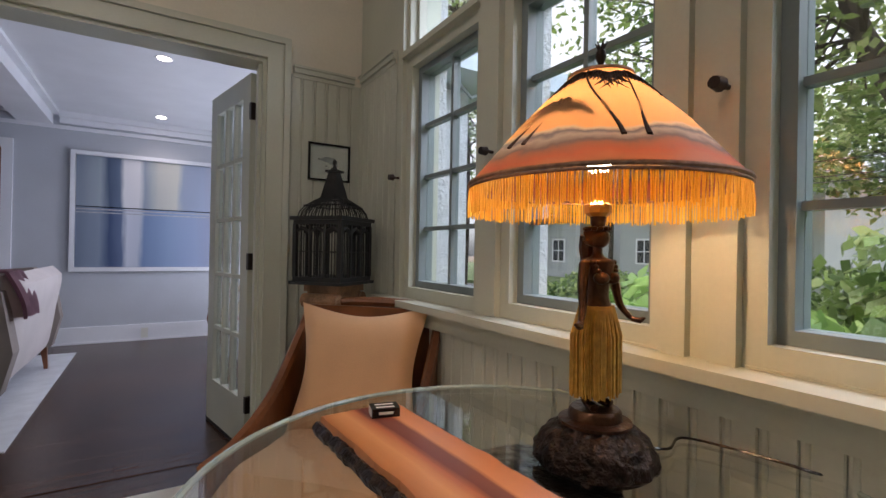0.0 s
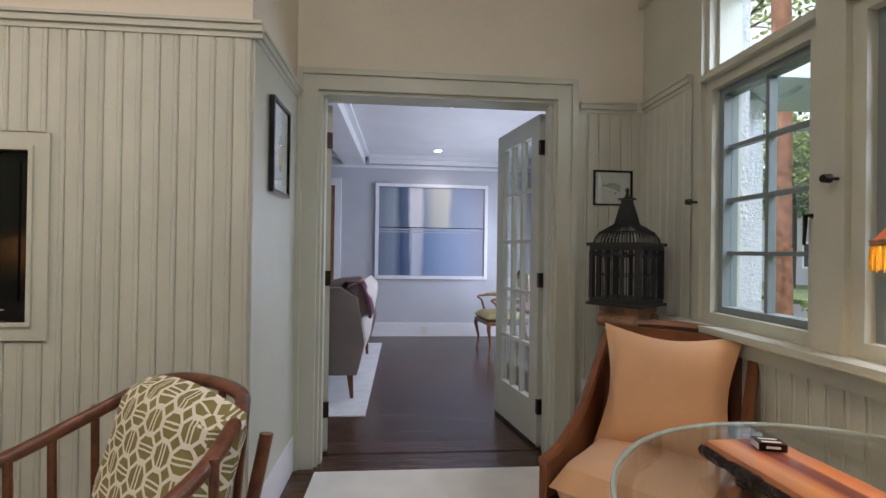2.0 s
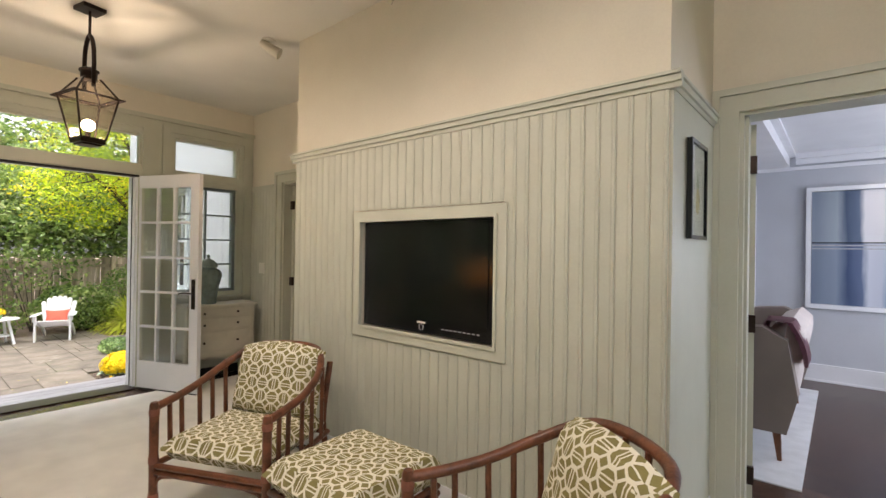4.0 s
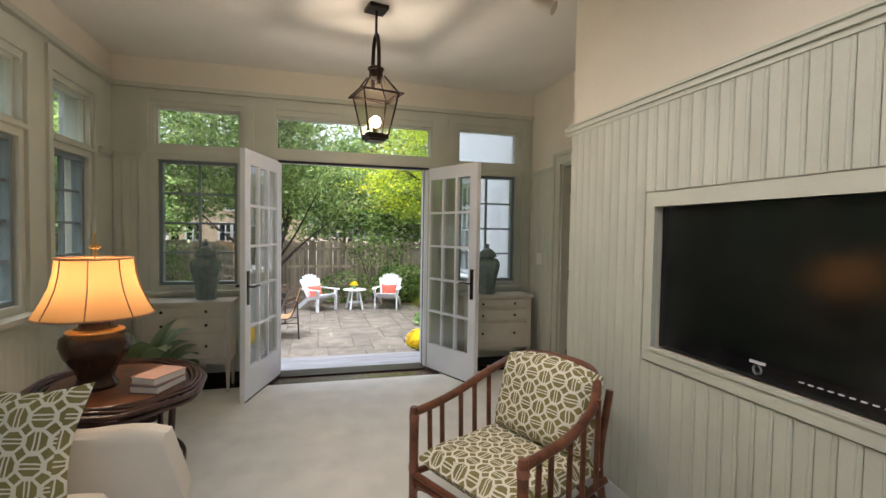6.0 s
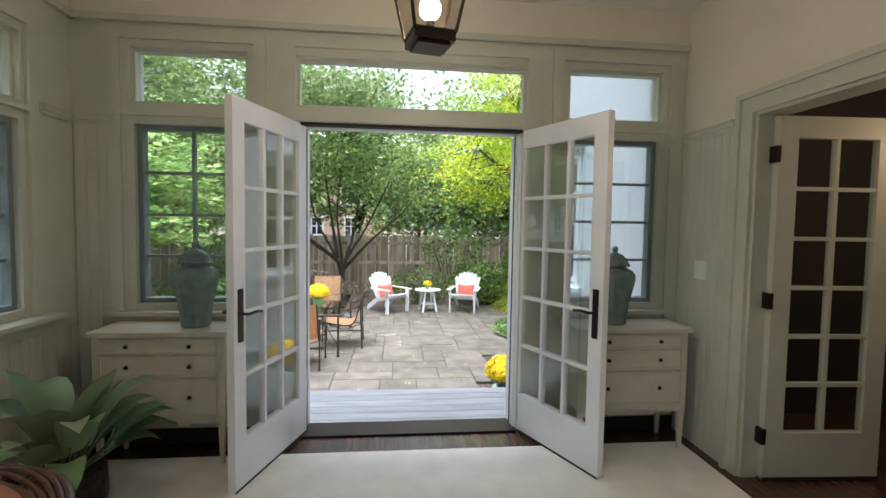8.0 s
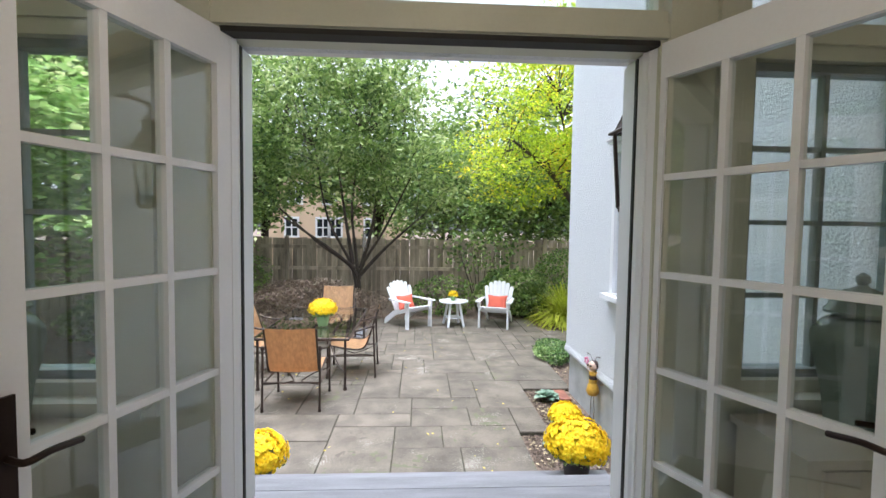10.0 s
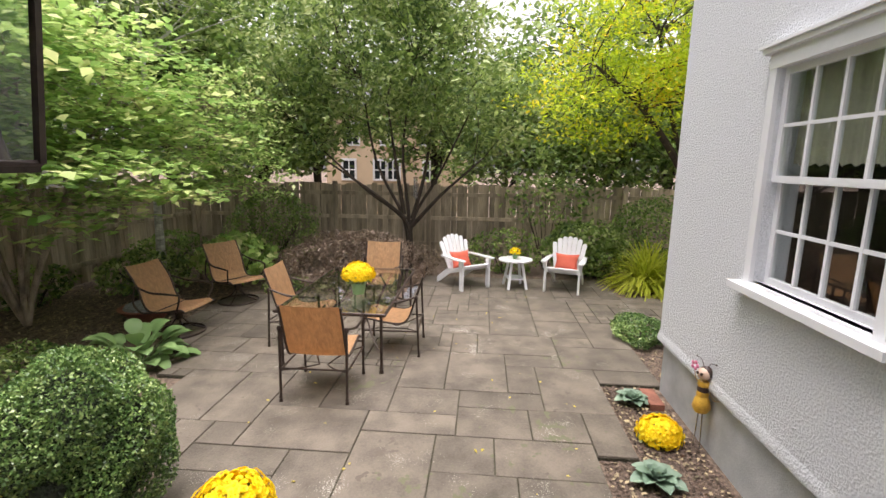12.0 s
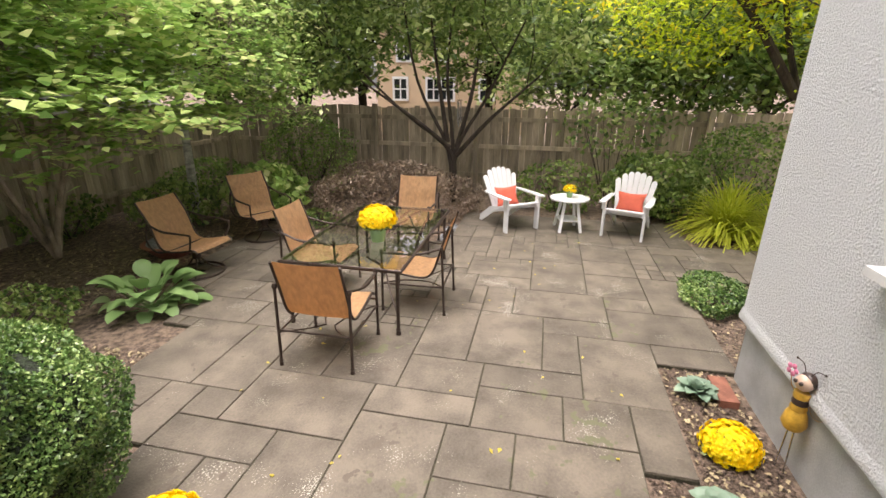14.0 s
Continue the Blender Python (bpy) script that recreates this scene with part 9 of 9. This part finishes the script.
# ---- panelling boards: each a part of its wall ----
def boards(parent, axis, plane, s, a0, a1, z0, z1, skip=(), pitch=0.068):
    """Beaded boards along a wall; s is the side that they face. skip: (a0, a1, z0, z1) to leave free."""
    n = max(int(round((a1 - a0) / pitch)), 1)
    p = (a1 - a0) / n
    made = {}

    def strip(zl):
        if zl in made:
            return made[zl]
        bm = bmesh.new()
        prof = [(0.0008, 0.0080), (0.004, 0.0115), (p * 0.5, 0.012), (p - 0.020, 0.0115), (p - 0.0175, 0.0098), (p - 0.015, 0.0115), (p - 0.009, 0.0132), (p - 0.003, 0.0105), (p - 0.0008, 0.0080)]
        rows = []
        for z in (0, zl):
            rows.append([bm.verts.new((u, -d, z) if axis == "x" else (d, u, z)) for u, d in prof])
        if s < 0 and axis == "y" or s > 0 and axis == "x":
            for r in rows:
                for v in r:
                    if axis == "x":
                        v.co.y *= -1
                    else:
                        v.co.x *= -1
        for k in range(len(prof) - 1):
            bm.faces.new((rows[0][k], rows[0][k + 1], rows[1][k + 1], rows[1][k]))
        bm.faces.new(rows[1])
        made[zl] = mesh("board", bm, BEAD)
        return made[zl]
    for k in range(n):
        u = a0 + p * k
        spans = [(z0, z1)]
        for b in skip:
            if b[0] < u + p / 2 < b[1]:
                spans = [(z0, b[2]), (b[3], z1)]
        for zl, zh in spans:
            o = new("board", strip(round(zh - zl, 4)))
            o.parent = parent
            o.location = (u, plane, zl) if axis == "x" else (plane, u, zl)


boards(wall_tv, "x", YTV, -1, XT, XJ, 0.0, 2.045, [(-2.873, -1.721, 0.848, 1.639)])
boards(wall_n, "x", YN, -1, 0.60, XE, 0.0, 2.045)
boards(wall_n, "x", YN, -1, XW, -5.18, 0.0, 2.045)
boards(wall_e, "y", XE, -1, YS, YN - 0.012, 0.0, 0.80)
boards(wall_e, "y", XE, -1, 2.06, YN - 0.012, 0.90, 2.045)
boards(wall_s, "x", YS, 1, XW, XE - 0.012, 0.0, 0.80)
boards(wall_w, "y", XW, 1, 2.44, YN - 0.012, 0.10, 2.045)
boards(wall_w, "y", XW, 1, YS + 0.012, -1.23, 0.10, 2.045)
boards(wall_r, "y", XT, -1, YTV + 0.001, YN - 0.012, 0.0, 2.045)


def planks(parent, x0, x1, y0, y1, z, seed, w=0.083):
    """Narrow oak strips running along x, each with its own length and tone."""
    rnd = random.Random(seed)
    made = {}
    n = int((y1 - y0) / w)
    for k in range(n):
        x = x0 - rnd.uniform(0, 1.2)
        while x < x1:
            L = rnd.choice((1.2, 1.8, 2.4))
            a, b = max(x, x0), min(x + L, x1)
            x += L
            if b - a < 0.02:
                continue
            key = round(b - a, 2)
            if key not in made:
                bm = bmesh.new()
                v = box(bm, 0.0003, key - 0.0003, 0.0003, w - 0.0003, -0.004, 0.0)
                for q in v:
                    if q.co.z > -0.001:
                        q.co.x += 0.0005 if q.co.x < key / 2 else -0.0005
                        q.co.y += 0.0005 if q.co.y < w / 2 else -0.0005
                made[key] = mesh("plank", bm, FLOORW)
            o = new("plank", made[key])
            o.parent = parent
            o.location = (a, y0 + k * w, z)


planks(living_floor, -1.6, 1.5, YN + 0.17, 6.55, 0.0, 5)
planks(floor, XW + 0.02, -5.49, YS + 0.02, YN - 0.02, 0.0, 6)
planks(floor, -5.49, XE - 0.02, 2.48, YN + 0.16, 0.0, 7)
